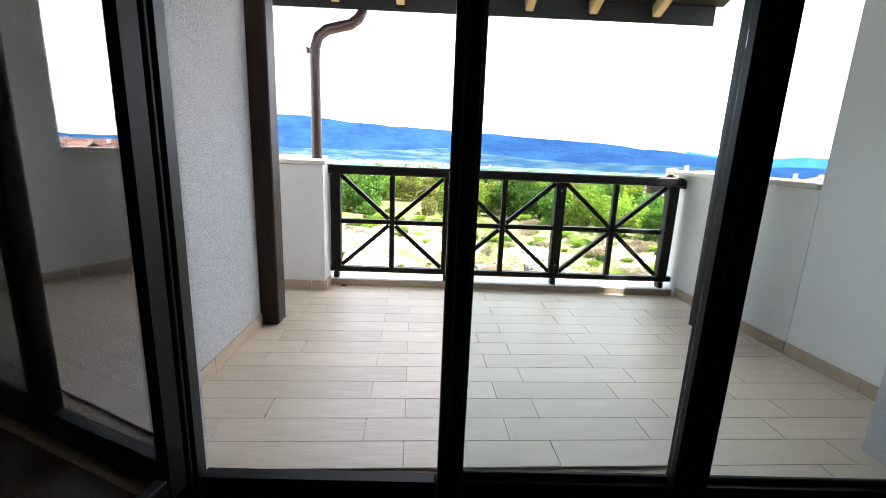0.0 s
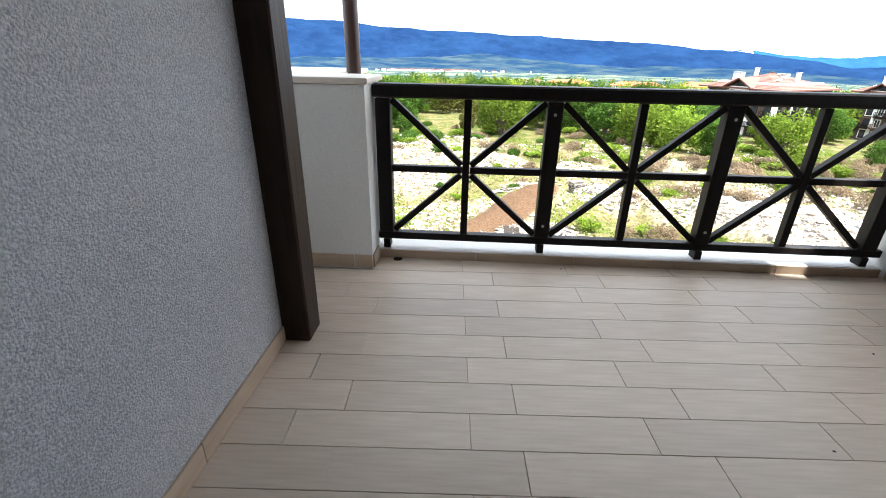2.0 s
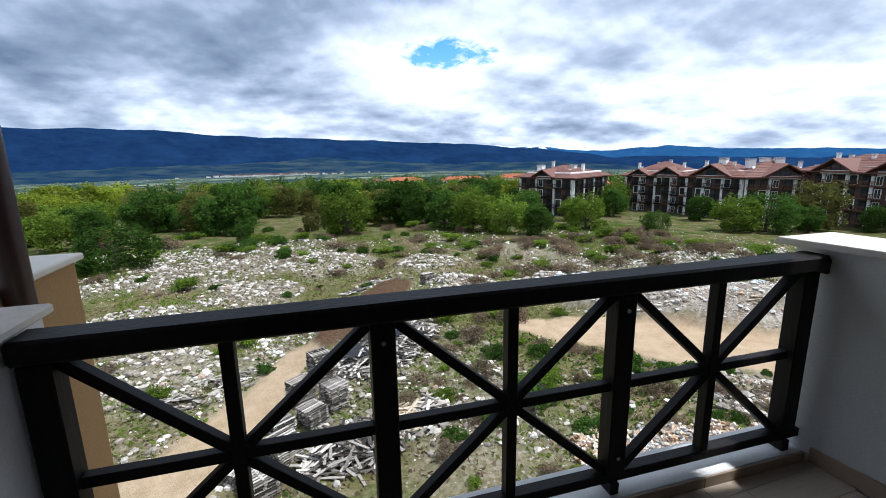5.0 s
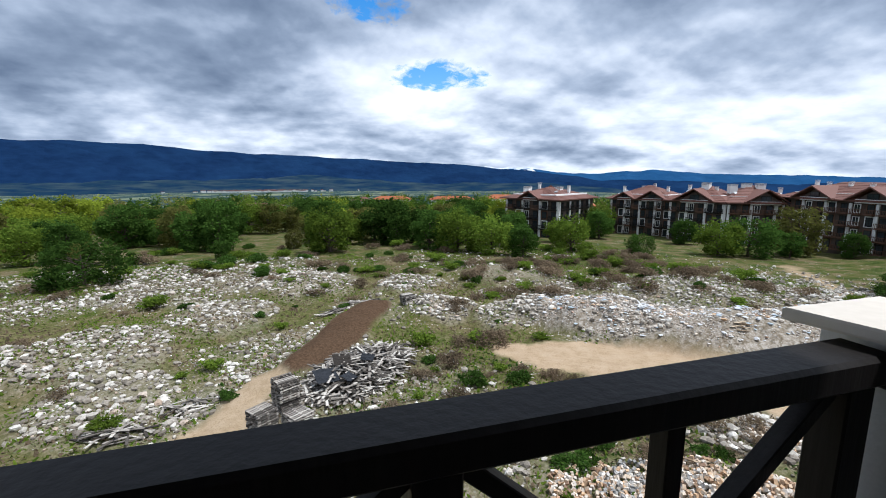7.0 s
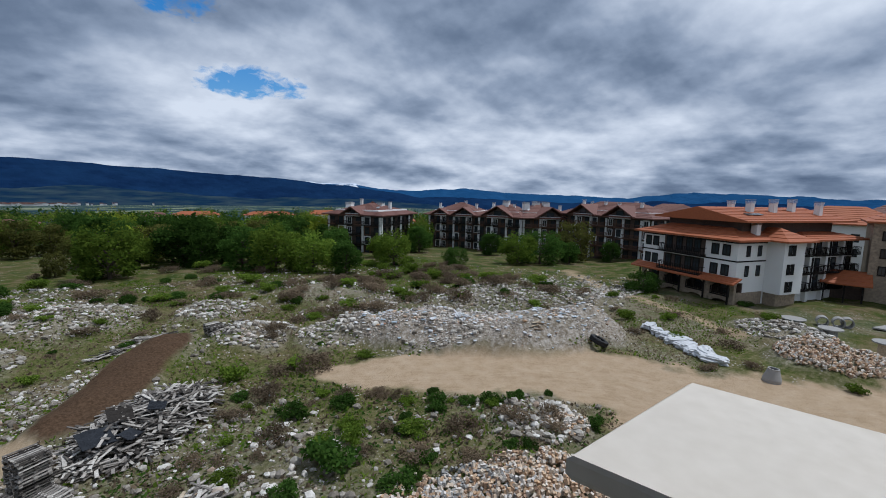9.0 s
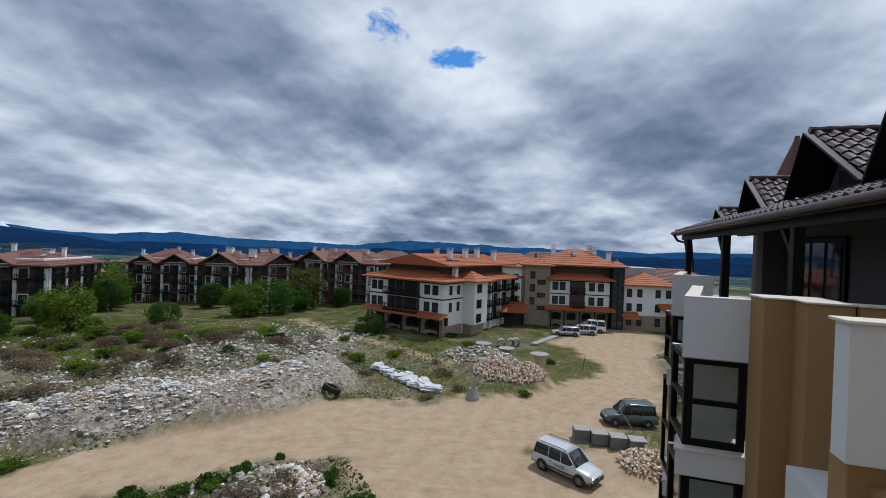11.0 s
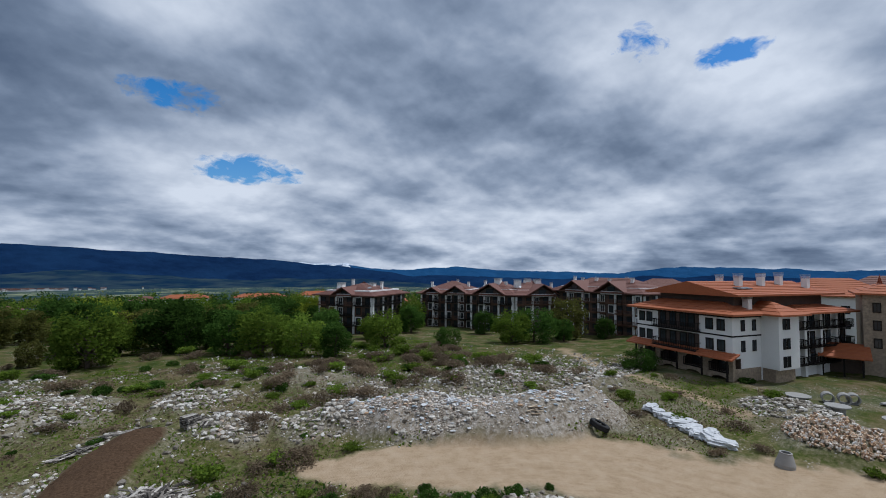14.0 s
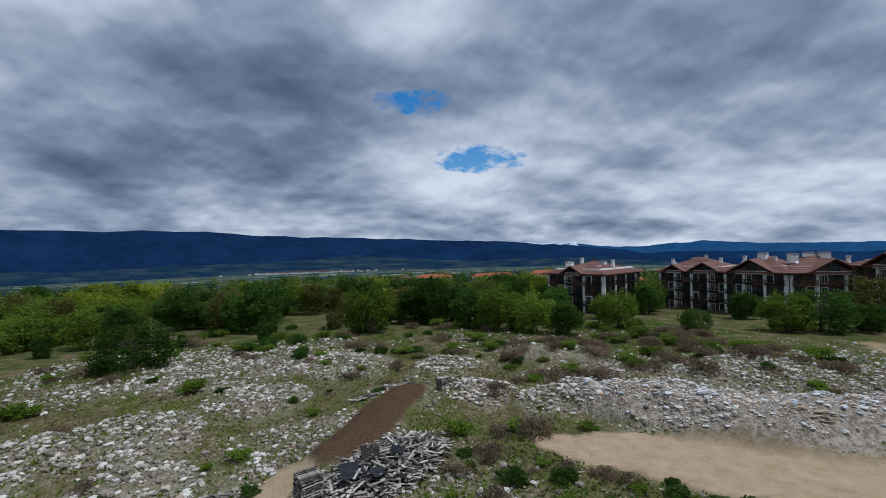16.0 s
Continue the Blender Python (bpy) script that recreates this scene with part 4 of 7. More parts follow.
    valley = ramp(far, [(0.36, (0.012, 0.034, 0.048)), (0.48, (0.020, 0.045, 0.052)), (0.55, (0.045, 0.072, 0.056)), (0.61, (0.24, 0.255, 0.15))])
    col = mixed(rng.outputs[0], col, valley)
    p, o, bump = N("ShaderNodeBsdfPrincipled"), N("ShaderNodeOutputMaterial"), N("ShaderNodeBump")
    p.inputs["Roughness"].default_value, p.inputs["Specular IOR Level"].default_value = 1.0, 0.03
    bump.inputs["Distance"].default_value = 0.12
    smooth = N("ShaderNodeMapRange")
    smooth.inputs[3].default_value, smooth.inputs[4].default_value = 0.85, 0.18
    L(mask("dirt"), smooth.inputs[0]), L(smooth.outputs[0], bump.inputs["Strength"])
    L(tuft, bump.inputs["Height"]), L(bump.outputs[0], p.inputs["Normal"])
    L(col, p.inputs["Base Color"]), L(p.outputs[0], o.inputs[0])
    return m


build_ground()


# ---- mountains ----
def ridge(name, profile, dist, foot, mat, rough, seed, label):
    """A mountain range at that distance; profile: azimuth and crest elevation in degrees."""
    az = np.linspace(profile[0][0], profile[-1][0], 420)
    el = np.interp(az, [p[0] for p in profile], [p[1] for p in profile])
    rows, verts = 14, []
    for k in range(rows):
        f = k / (rows - 1)
        for i, (a, e) in enumerate(zip(az, el)):
            crest = dist * math.tan(radians(e)) + rough * (noise.fractal(Vector((a * 0.22, seed, 0)), 0.8, 2.0, 6)) * dist * 0.004
            d = dist * (0.86 + 0.14 * f) + noise.fractal(Vector((a * 0.35, f * 2.2, seed + 5)), 0.9, 2.0, 5) * dist * 0.004 * (1 - abs(2 * f - 1))
            z = foot + (crest - foot) * f ** 1.25
            verts.append((math.sin(radians(a)) * d, math.cos(radians(a)) * d, z))
    n = len(az)
    faces = [(k * n + i, k * n + i + 1, (k + 1) * n + i + 1, (k + 1) * n + i) for k in range(rows - 1) for i in range(n - 1)]
    s = Shape().add(verts, faces)
    s.smooth = True
    return solid(name, s, mat, label, "mountains", kind="structure")


# the blue of distant air is mixed into these hill colours
M["hill_near"] = material("forested_hills_haze_blue", (0.0085, 0.025, 0.070), (0.0055, 0.017, 0.050), scale=0.0026, grain=0.012, stretch=(1, 1, 2.2), rough=1.0, bump=0.5, dist=45, spec=0.0, stain=(0.013, 0.040, 0.100))
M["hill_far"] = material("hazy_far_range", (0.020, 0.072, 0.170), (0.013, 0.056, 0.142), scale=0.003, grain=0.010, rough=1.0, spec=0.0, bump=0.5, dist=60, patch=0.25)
M["hill_fields"] = material("foothill_fields_in_haze", (0.006, 0.019, 0.050), (0.013, 0.033, 0.055), scale=0.0055, grain=0.02, stretch=(1, 1, 9), rough=1.0, bump=0.3, dist=20, spec=0.0, stain=(0.060, 0.085, 0.085))
M["snow"] = material("old_snow", (0.62, 0.66, 0.72), (0.30, 0.36, 0.46), scale=0.006, grain=0.02, rough=0.9, spec=0.0, bump=0.3, dist=10)
RIDGE_A = [(-120, 3.0), (-60, 3.1), (-33, 3.1), (-24.5, 3.0), (-16, 3.0), (-10, 2.45), (-2, 2.1), (7, 1.8), (14, 1.4), (21, 1.05), (29, 0.35), (34, -0.3), (40, -1.4), (60, -2.4)]
RIDGE_B = [(18, 0.8), (24, 0.7), (28.7, 0.6), (33, 0.15), (35.7, 0.0), (39, 0.35), (41.6, 0.5), (48.7, 0.15), (56, -0.1), (62, -0.2), (66, 0.3), (69, 0.62), (73, 0.6), (78, 0.45), (81, 0.25), (90, 0.25), (98, 0.2), (120, 0.8), (160, 1.0)]
ridge("backdrop_1", RIDGE_B, 4700, -190, "hill_far", 1.0, 3.1, "far mountain range with some snow, coloured pale blue for haze")
ridge("backdrop_2", RIDGE_A, 4300, -170, "hill_near", 0.6, 1.7, "forested mountain range under cloud, coloured dark blue for haze")
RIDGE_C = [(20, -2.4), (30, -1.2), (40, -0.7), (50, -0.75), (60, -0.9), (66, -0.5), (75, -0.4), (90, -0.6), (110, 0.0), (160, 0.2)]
ridge("backdrop_3", RIDGE_C, 3900, -160, "hill_near", 1.2, 8.3, "dark forested foothills beyond the town, coloured blue for haze")

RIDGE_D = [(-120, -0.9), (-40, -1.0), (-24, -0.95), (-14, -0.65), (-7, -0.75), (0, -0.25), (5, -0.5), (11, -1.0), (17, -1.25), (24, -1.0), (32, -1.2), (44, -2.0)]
ridge("backdrop_4", RIDGE_D, 3600, -140, "hill_fields", 1.0, 5.2, "low foothills with pale fields at the mountain's foot, coloured bluish for haze")
RIDGE_E = [(20.5, 0.2), (23.0, 1.02), (24.0, 0.90), (26.0, 0.98), (28.6, 0.86), (30.0, 0.1)]
ridge("backdrop_5", RIDGE_E, 4760, -100, "snow", 1.4, 2.2, "snowy summits behind the far range")


# ---- plants ----
def leaf_quads(rng, centres, count, spread, size):
    """Small leaf blades round the centres, as arrays of vertices and faces."""
    c = centres[rng.integers(0, len(centres), count)]
    d = rng.normal(size=(count, 3))
    d /= np.linalg.norm(d, axis=1)[:, None]
    p = c[:, :3] + d * (c[:, 3] * spread * rng.random(count) ** 0.4)[:, None]
    a = rng.normal(size=(count, 3))
    a /= np.linalg.norm(a, axis=1)[:, None]
    b = np.cross(a, rng.normal(size=(count, 3)))
    b /= np.linalg.norm(b, axis=1)[:, None]
    s = (size * (0.6 + 0.8 * rng.random(count)))[:, None]
    v = np.stack([p - a * s, p + b * s * 0.55, p + a * s, p - b * s * 0.55], 1).reshape(-1, 3)
    return v, np.arange(count * 4).reshape(-1, 4)


def raw_mesh(name, v, f, mat):
    me = bpy.data.meshes.new(name)
    me.from_pydata(np.asarray(v).tolist(), [], np.asarray(f).tolist())
    me.materials.append(M[mat])
    me.update()
    return me


def make_tree(seed, h, w, leaf, label, leaves=4200, size=0.21, low=0.0):
    """A tapered trunk with limbs and a crown of leaf blades in uneven clumps; its base at the origin."""
    rng = np.random.default_rng(seed)
    t = thing("tree", label, "tree", "trees of the waste ground")
    top = h * 0.66
    stem = [(0, 0, -0.4)] + [(rng.normal() * 0.02 * h * k, rng.normal() * 0.02 * h * k, top * k) for k in (0.2, 0.45, 0.7, 1.0)]
    trunk = Shape().tube(stem, [0.034 * h, 0.028 * h, 0.022 * h, 0.014 * h, 0.005 * h], 8)
    clumps, mid_z = [], h * (0.46 + low)
    lopsided = [0.82 + 0.36 * rng.random() for k in range(6)]
    for i in range(40):
        a, e = rng.random() * 2 * math.pi, math.asin(-0.95 + 1.92 * rng.random())
        out = (0.72 + 0.26 * rng.random()) * lopsided[int(a / 6.2832 * 6) % 6]
        q = Vector((math.cos(a) * math.cos(e) ** 0.6 * w * 0.42 * out, math.sin(a) * math.cos(e) ** 0.6 * w * 0.42 * out, mid_z + math.sin(e) * h * 0.43 * (0.85 + 0.2 * rng.random())))
        if i % 3 == 0:
            p = Vector((0, 0, (0.2 + 0.6 * rng.random()) * top))
            trunk.tube([p, p.lerp(q, 0.5) + Vector((0, 0, 0.02 * h)), q], [0.012 * h, 0.007 * h, 0.002 * h], 5, caps=False)
        clumps.append((*q, w * (0.085 + 0.065 * rng.random())))
    for k in range(6):
        a = k * 1.047
        clumps.append((math.cos(a) * w * 0.18, math.sin(a) * w * 0.18, mid_z + (k % 3 - 1) * h * 0.14, w * 0.20))
    part("trunk", trunk, "bark", t)
    v, f = leaf_quads(rng, np.array(clumps), leaves, 1.25, size)
    v[:, 2] = np.maximum(v[:, 2], 0.05 * h)
    part("crown", raw_mesh("crown", v, f, leaf), leaf, t)
    return t


def make_bush(seed, w, h, leaf, label, count=900, size=0.09):
    rng = np.random.default_rng(seed)
    t = thing("bush", label, "bush", "bushes of the waste ground")
    stems, clumps = Shape(), []
    for i in range(11):
        a, r = rng.random() * 2 * math.pi, w * 0.5 * rng.random() ** 0.6
        q = (math.cos(a) * r, math.sin(a) * r, h * (0.35 + 0.5 * rng.random()))
        stems.tube([(q[0] * 0.15, q[1] * 0.15, -0.1), (q[0] * 0.6, q[1] * 0.6, q[2] * 0.5), q], [0.02, 0.014, 0.006], 4, caps=False)
        clumps.append((*q, w * 0.19))
    part("stem", stems, "bark", t)
    v, f = leaf_quads(rng, np.array(clumps), count, 1.2, size)
    v[:, 2] = np.maximum(v[:, 2], 0.0)
    part("foliage", raw_mesh("foliage", v, f, leaf), leaf, t)
    return t


def put(proto, x, y, s, turn, sink=0.1, sz=None):
    m = Matrix.Translation((x, y, ground_z(x, y) - sink)) @ Matrix.Rotation(turn, 4, "Z") @ Matrix.Diagonal((s, s, sz or s, 1))
    return copy_thing(proto, m)


KINDS = {
    "a": make_tree(1, 8.0, 7.2, "leaf_a", "spring-green broadleaf tree on the waste ground"),
    "b": make_tree(2, 8.0, 6.4, "leaf_b", "dark green broadleaf tree on the waste ground", 4600),
    "c": make_tree(3, 8.0, 6.0, "leaf_c", "olive-brown budding tree on the waste ground", 3200),
    "d": make_tree(4, 8.0, 7.6, "leaf_d", "bright yellow-green tree in the distance", 4000, 0.24),
    "e": make_tree(5, 8.0, 9.5, "leaf_b", "broad dense green thicket tree", 4800, 0.23, -0.06),
}
TREES = [(-25.2, 66, 6.4, "e"), (-20.1, 99.9, 8.6, "b"), (-41.5, 129, 9, "c"), (-15.8, 122, 10, "b"), (-0.3, 95.8, 4.6, "c"), (6.5, 86, 9.3, "a"), (18.6, 135, 11, "b"), (23.2, 106, 9.8, "b"),
         (26.3, 86.2, 8.6, "b"), (30.3, 80.2, 9.3, "a"), (35.1, 74.7, 7.8, "a"), (39.4, 70.5, 6.0, "b"), (53.2, 76.3, 7.8, "a"), (81.7, 105.5, 9.6, "a"), (64.1, 69.6, 4.3, "e"), (79.5, 65.5, 7.6, "a"),
         (85.5, 64.0, 8.4, "e"), (99.1, 63.9, 11.0, "c"), (-84.8, 177, 13, "d"), (-60.9, 107, 6.5, "b"), (-88, 186, 12, "b"), (-42.4, 138, 9, "a"), (-23, 112, 8.2, "e"), (-17.1, 114, 8.5, "b"),
         (-72, 168, 13, "d"), (-62, 172, 12.5, "d"), (-52, 158, 11, "c"), (-36, 120, 8.5, "c"), (-30, 134, 9.5, "c"), (-55, 122, 7, "b"), (-70, 132, 9, "c"), (-96, 160, 11, "c"), (-110, 190, 13, "b"),
         (28, 98, 8.6, "b"), (33, 92, 8.5, "b"), (21, 94, 7.4, "b"), (15, 112, 8.5, "c"), (10, 120, 9, "b"), (3, 108, 7, "c"), (44, 84, 7.5, "b"), (48, 92, 8.0, "b"), (38, 100, 9, "b"), (30, 112, 9, "c"),
         (42, 112, 9.5, "b"), (54, 104, 8, "c"), (76, 98, 8, "b"), (67, 30.5, 3.4, "e"), (-8, 138, 9.5, "c"), (2, 150, 11, "b"), (-28, 160, 11, "b"), (92, 60.5, 5.4, "b"), (106, 58, 5.6, "b"),
         (60, 92, 6, "a"), (-12, 84, 3.6, "b"), (-34, 88, 4.2, "c"), (-46, 84, 4.0, "b"), (90, 84, 6.5, "b"), (-44, 106, 5.5, "b"), (-66, 96, 5, "b"), (-78, 120, 8, "b"), (-105, 140, 9, "b")]
belt = random.Random(21)
for i in range(170):
    a, r = radians(belt.uniform(-44, 38)), belt.uniform(98, 185)
    x, y = math.sin(a) * r, math.cos(a) * r
    if -14 < x < 2 and r < 120 or x > 45 and y < 125 or min(abs(x - t[0]) + abs(y - t[1]) for t in TREES) < 5:
        continue
    TREES.append((x, y, belt.uniform(5.5, 11.5), belt.choice("aabbcceaad" if x > -40 else "addadaac")))
for i, (x, y, h, k) in enumerate(TREES):
    r = random.Random(i)
    put(KINDS[k], x, y, h / 8.0 * (1.08 + 0.25 * r.random()), r.random() * 6.28, sz=h / 8.0)
for proto in KINDS.values():
    proto.matrix_basis = Matrix.Translation((-150 - random.random() * 30, 200 + random.random() * 60, ground_z(-160, 230)))

BUSHES = {"g": make_bush(11, 1.5, 0.8, "leaf_b", "low dark green bush among the stones"), "h": make_bush(12, 1.5, 0.9, "leaf_a", "low fresh green weed clump"), "k": make_bush(13, 1.6, 0.8, "dry_grass", "dry brown weed clump", 800, 0.07)}
SPOTS = [(12.2, 25.3, 1.3, "g"), (15.1, 24.3, 1.1, "g"), (11.7, 18.9, 1.7, "g"), (25.6, 13.0, 0.8, "g"), (24.4, 10.4, 0.9, "g"), (18.8, 22.3, 0.7, "h"), (19.8, 20.6, 0.8, "g"), (24.6, 18.2, 0.9, "g"), (22, 20.2, 0.8, "g"),
         (17, 19, 1.1, "h"), (14, 21.5, 0.9, "h"), (9, 18, 1.0, "g"), (13.4, 15.6, 1.2, "g"), (7.4, 21, 0.8, "h"), (21, 22.6, 0.6, "g"), (23.2, 19.4, 0.8, "g"), (27.3, 17.6, 0.5, "g"), (9.4, 27.5, 1.0, "k"), (12, 29, 1.2, "k"),
         (16, 31.4, 1.5, "k"), (14, 32.5, 1.3, "k"), (17.5, 33, 1.1, "k"), (10.4, 23.4, 1.1, "k"), (19, 17.6, 1.2, "k"), (22.2, 16, 1.3, "k"), (15.6, 17, 1.0, "k"), (-5, 33, 1.0, "h"), (-13, 50, 1.6, "h"), (-3, 27.5, 0.8, "g"),
         (-9, 26, 1.0, "h"), (-20, 40, 1.2, "k"), (-27, 47, 1.5, "h"), (3, 50, 1.2, "k"), (36, 44, 1.6, "k"), (40, 47, 1.8, "k"), (44, 45, 1.7, "k"), (50, 50, 1.6, "k"), (56, 52, 1.9, "h"), (60, 44, 1.8, "h"), (52, 36, 1.8, "k"),
         (55, 33, 1.6, "k"), (47, 17.5, 1.1, "h"), (44.5, 10.2, 0.9, "k"), (41.5, 12.4, 0.8, "k"), (49.5, 13.5, 1.2, "k"), (54, 21, 1.2, "h"), (50, 24, 1.2, "h"), (47.5, 26.5, 1.0, "h"), (62, 14, 1.4, "k"), (59.5, 2.5, 0.9, "g"),
         (45.8, 4.2, 0.8, "h"), (72, 27.5, 1.6, "g"), (69, 18, 1.2, "g"), (33, 52, 1.5, "k"), (27, 46, 1.4, "h"), (22, 60, 1.5, "h"), (10, 62, 1.5, "h"), (-4, 66, 1.6, "g"), (-12, 72, 1.7, "g"), (17, 70, 1.6, "k"), (42, 60, 1.8, "h")]
scrub = random.Random(5)
for n, x0, x1, y0, y1, lo, hi, kinds in ((90, 21, 62, 37, 66, 0.7, 1.9, "kkkhgk"), (70, 5, 28, 13, 31, 0.3, 0.9, "ghkkkk"), (60, -34, 22, 30, 72, 0.4, 1.3, "hgkhkk"), (90, -40, 62, 60, 104, 0.8, 2.2, "hhkgg"), (16, 44, 66, 10, 34, 0.6, 1.2, "khk")):
    for i in range(n):
        x, y = scrub.uniform(x0, x1), scrub.uniform(y0, y1)
        if min(along(x, y, ROAD), along(x, y, YARD), along(x, y, SOIL), along(x, y, MOUND) / 1.2) > 1.15:
            SPOTS.append((x, y, scrub.uniform(lo, hi), scrub.choice(kinds)))
for i, (x, y, s, k) in enumerate(SPOTS):
    put(BUSHES[k], x, y, s, i * 1.7, 0.03, s * (0.55 + 0.3 * (i % 4) / 3))
BUSHES["g"].matrix_basis = Matrix.Translation((-40, 60, ground_z(-40, 60)))
BUSHES["h"].matrix_basis = Matrix.Translation((-46, 66, ground_z(-46, 66)))
BUSHES["k"].matrix_basis = Matrix.Translation((-50, 58, ground_z(-50, 58)))


# ---- scattered stuff ----
def ico(level):
    bm = bmesh.new()
    bmesh.ops.create_icosphere(bm, subdivisions=level, radius=1.0)
    bm.verts.ensure_lookup_table()
    v = np.array([p.co[:] for p in bm.verts])
    f = np.array([[q.index for q in face.verts] for face in bm.faces])
    bm.free()
    return v, f


def scattered(name, xs, ys, sizes, mat, label, category, rng, level=1, flat=0.7, sink=0.25, lift=0.0):
    """Many small lumps, joined: each a roughened, squashed ball standing on the ground."""
    tv, tf = ico(level)
    n = len(xs)
    lump = tv[None] * (1 + 0.22 * rng.normal(size=(n, len(tv), 1)).clip(-1.3, 1.3))
    sc = np.stack([sizes * (0.7 + 0.6 * rng.random(n)), sizes * (0.7 + 0.6 * rng.random(n)), sizes * flat * (0.7 + 0.6 * rng.random(n))], -1)
    lump = lump * sc[:, None]
    a = rng.random(n) * 2 * math.pi
    c, s = np.cos(a)[:, None], np.sin(a)[:, None]
    v = np.stack([lump[..., 0] * c - lump[..., 1] * s + xs[:, None], lump[..., 0] * s + lump[..., 1] * c + ys[:, None],
                  lump[..., 2] + (height(xs, ys) + sc[:, 2] * (1 - 2 * sink) * 0.8 + lift)[:, None]], -1)
    f = (tf[None] + (np.arange(n) * len(tv))[:, None, None]).reshape(-1, 3)
    return solid(name, raw_mesh(name, v.reshape(-1, 3), f, mat), mat, label, category, kind="stuff")


RNG = np.random.default_rng(7)


def open_ground(x, y):
    """1 on stony ground, 0 on tracks and soil."""
    return (np.minimum.reduce([along(x, y, ROAD), along(x, y, YARD), along(x, y, TRACK_A), along(x, y, SOIL)]) > 1.02).astype(float)


def field(n, x0, x1, y0, y1, power, keep):
    x, y = RNG.uniform(x0, x1, n), RNG.uniform(y0, y1, n)
    dens = np.clip(value_noise(x, y, 9, 21) + 0.5 * value_noise(x, y, 3, 22) - 0.42, 0.03, 1) ** power * np.clip((96 - np.hypot(x, y)) / 22, 0.03, 1)
    ok = (RNG.random(n) < dens * keep) & (open_ground(x, y) > 0)
    return x[ok], y[ok]


x, y = field(100000, -40, 30, 16, 84, 2.0, 0.9)
scattered("stones", x, y, 0.045 + 0.25 * RNG.random(len(x)) ** 4.0, "stones", "pale river stones spread over the waste ground", "stones", RNG, 1)
x, y = field(60000, 26, 78, 30, 88, 1.7, 0.6)
scattered("stones", x, y, 0.08 + 0.2 * RNG.random(len(x)) ** 2.5, "stones", "pale stones spread over the far grass", "stones", RNG, 1)
x, y = field(9000, -6, 30, 8, 28, 1.5, 0.45)
scattered("stones", x, y, 0.035 + 0.22 * RNG.random(len(x)) ** 4, "stones", "pale stones among the weeds below the house", "stones", RNG, 1)


def heap_points(n, line):
    out = []
    while len(out) < n:
        k = RNG.integers(0, len(line) - 1)
        t = RNG.random()
        a, b = np.array(line[k]), np.array(line[k + 1])
        c = a + (b - a) * t
        d = RNG.normal(size=2) * c[2] * 0.55
        out.append((c[0] + d[0], c[1] + d[1]))
    p = np.array(out)
    p = p[along(p[:, 0], p[:, 1], line) < 1.22]
    return p[:, 0], p[:, 1]


def cluster(cx, cy, r, n):
    a, d = RNG.random(n) * 2 * math.pi, r * np.sqrt(RNG.random(n))
    return cx + np.cos(a) * d, cy + np.sin(a) * d


x, y = heap_points(24000, MOUND)
bare = value_noise(x, y, 2.6, 51) + 0.5 * value_noise(x, y, 1.0, 52) > 0.62
x, y = x[bare], y[bare]
scattered("rubble", x, y, 0.025 + 0.08 * RNG.random(len(x)) ** 3, "rubble_bits", "pale building rubble heaped beside the sandy track", "rubble", RNG, 1, 0.6)
x, y = heap_points(520, MOUND)
scattered("plastic_waste", x, y, 0.05 + 0.22 * RNG.random(len(x)) ** 3, "plastic_white", "torn white plastic sheets in the rubble heap", "plastic waste", RNG, 1, 0.35, lift=0.05)
x, y = heap_points(150, MOUND)
scattered("plastic_waste", x, y, 0.07 + 0.20 * RNG.random(len(x)) ** 3, "plastic_blue", "faded blue plastic scraps in the rubble heap", "plastic waste", RNG, 1, 0.35, lift=0.05)
x, y = heap_points(160, MOUND)
scattered("brick_waste", x, y, 0.08 + 0.14 * RNG.random(len(x)), "brick", "broken red bricks in the rubble heap", "bricks", RNG, 1, 0.5, lift=0.03)
for cx, cy, r, n in ((20.5, 37, 3.2, 330), (15, 41, 3.4, 360), (58, 11.5, 4.2, 600), (-14, 38, 5.5, 700), (-6, 46, 5, 500), (-22, 33, 6, 900), (2, 56, 6, 500), (-10, 29, 4, 350), (14, 52, 4, 350), (47, 40, 6, 260), (55, 31, 4, 220), (46.5, 2.5, 2.6, 220), (23.6, 15.2, 2.6, 240)):
    x, y = cluster(cx, cy, r, n)
    ok = open_ground(x, y) > 0
    scattered("stones", x[ok], y[ok], 0.07 + 0.22 * RNG.random(ok.sum()) ** 2, "stones", "heap of pale field stones", "stones", RNG, 1, 0.65)


def boards(name, cx, cy, rx, ry, n, length, mat, label, turn=0.0, rise=0.7, spread=180):
    """A jumble of loose boards: one mesh of many chamfered planks."""
    s = Shape()
    for i in range(n):
        a, d = RNG.random() * 6.283, math.sqrt(RNG.random())
        px, py = math.cos(a) * d * rx, math.sin(a) * d * ry
        x = cx + px * math.cos(turn) - py * math.sin(turn)
        y = cy + px * math.sin(turn) + py * math.cos(turn)
        L2, yaw, tilt = length * (0.5 + 0.7 * RNG.random()) / 2, turn + radians((RNG.random() - 0.5) * spread), RNG.normal() * 0.10
        z = ground_z(x, y) + 0.08 + rise * (1 - d * d) * RNG.random()
        dv = Vector((math.cos(yaw) * math.cos(tilt), math.sin(yaw) * math.cos(tilt), math.sin(tilt))) * L2
        s.beam(Vector((x, y, z)) - dv, Vector((x, y, z)) + dv, 0.10 + 0.08 * RNG.random(), 0.03)
    return solid(name, s, mat, label, "timber pile", kind="stuff")


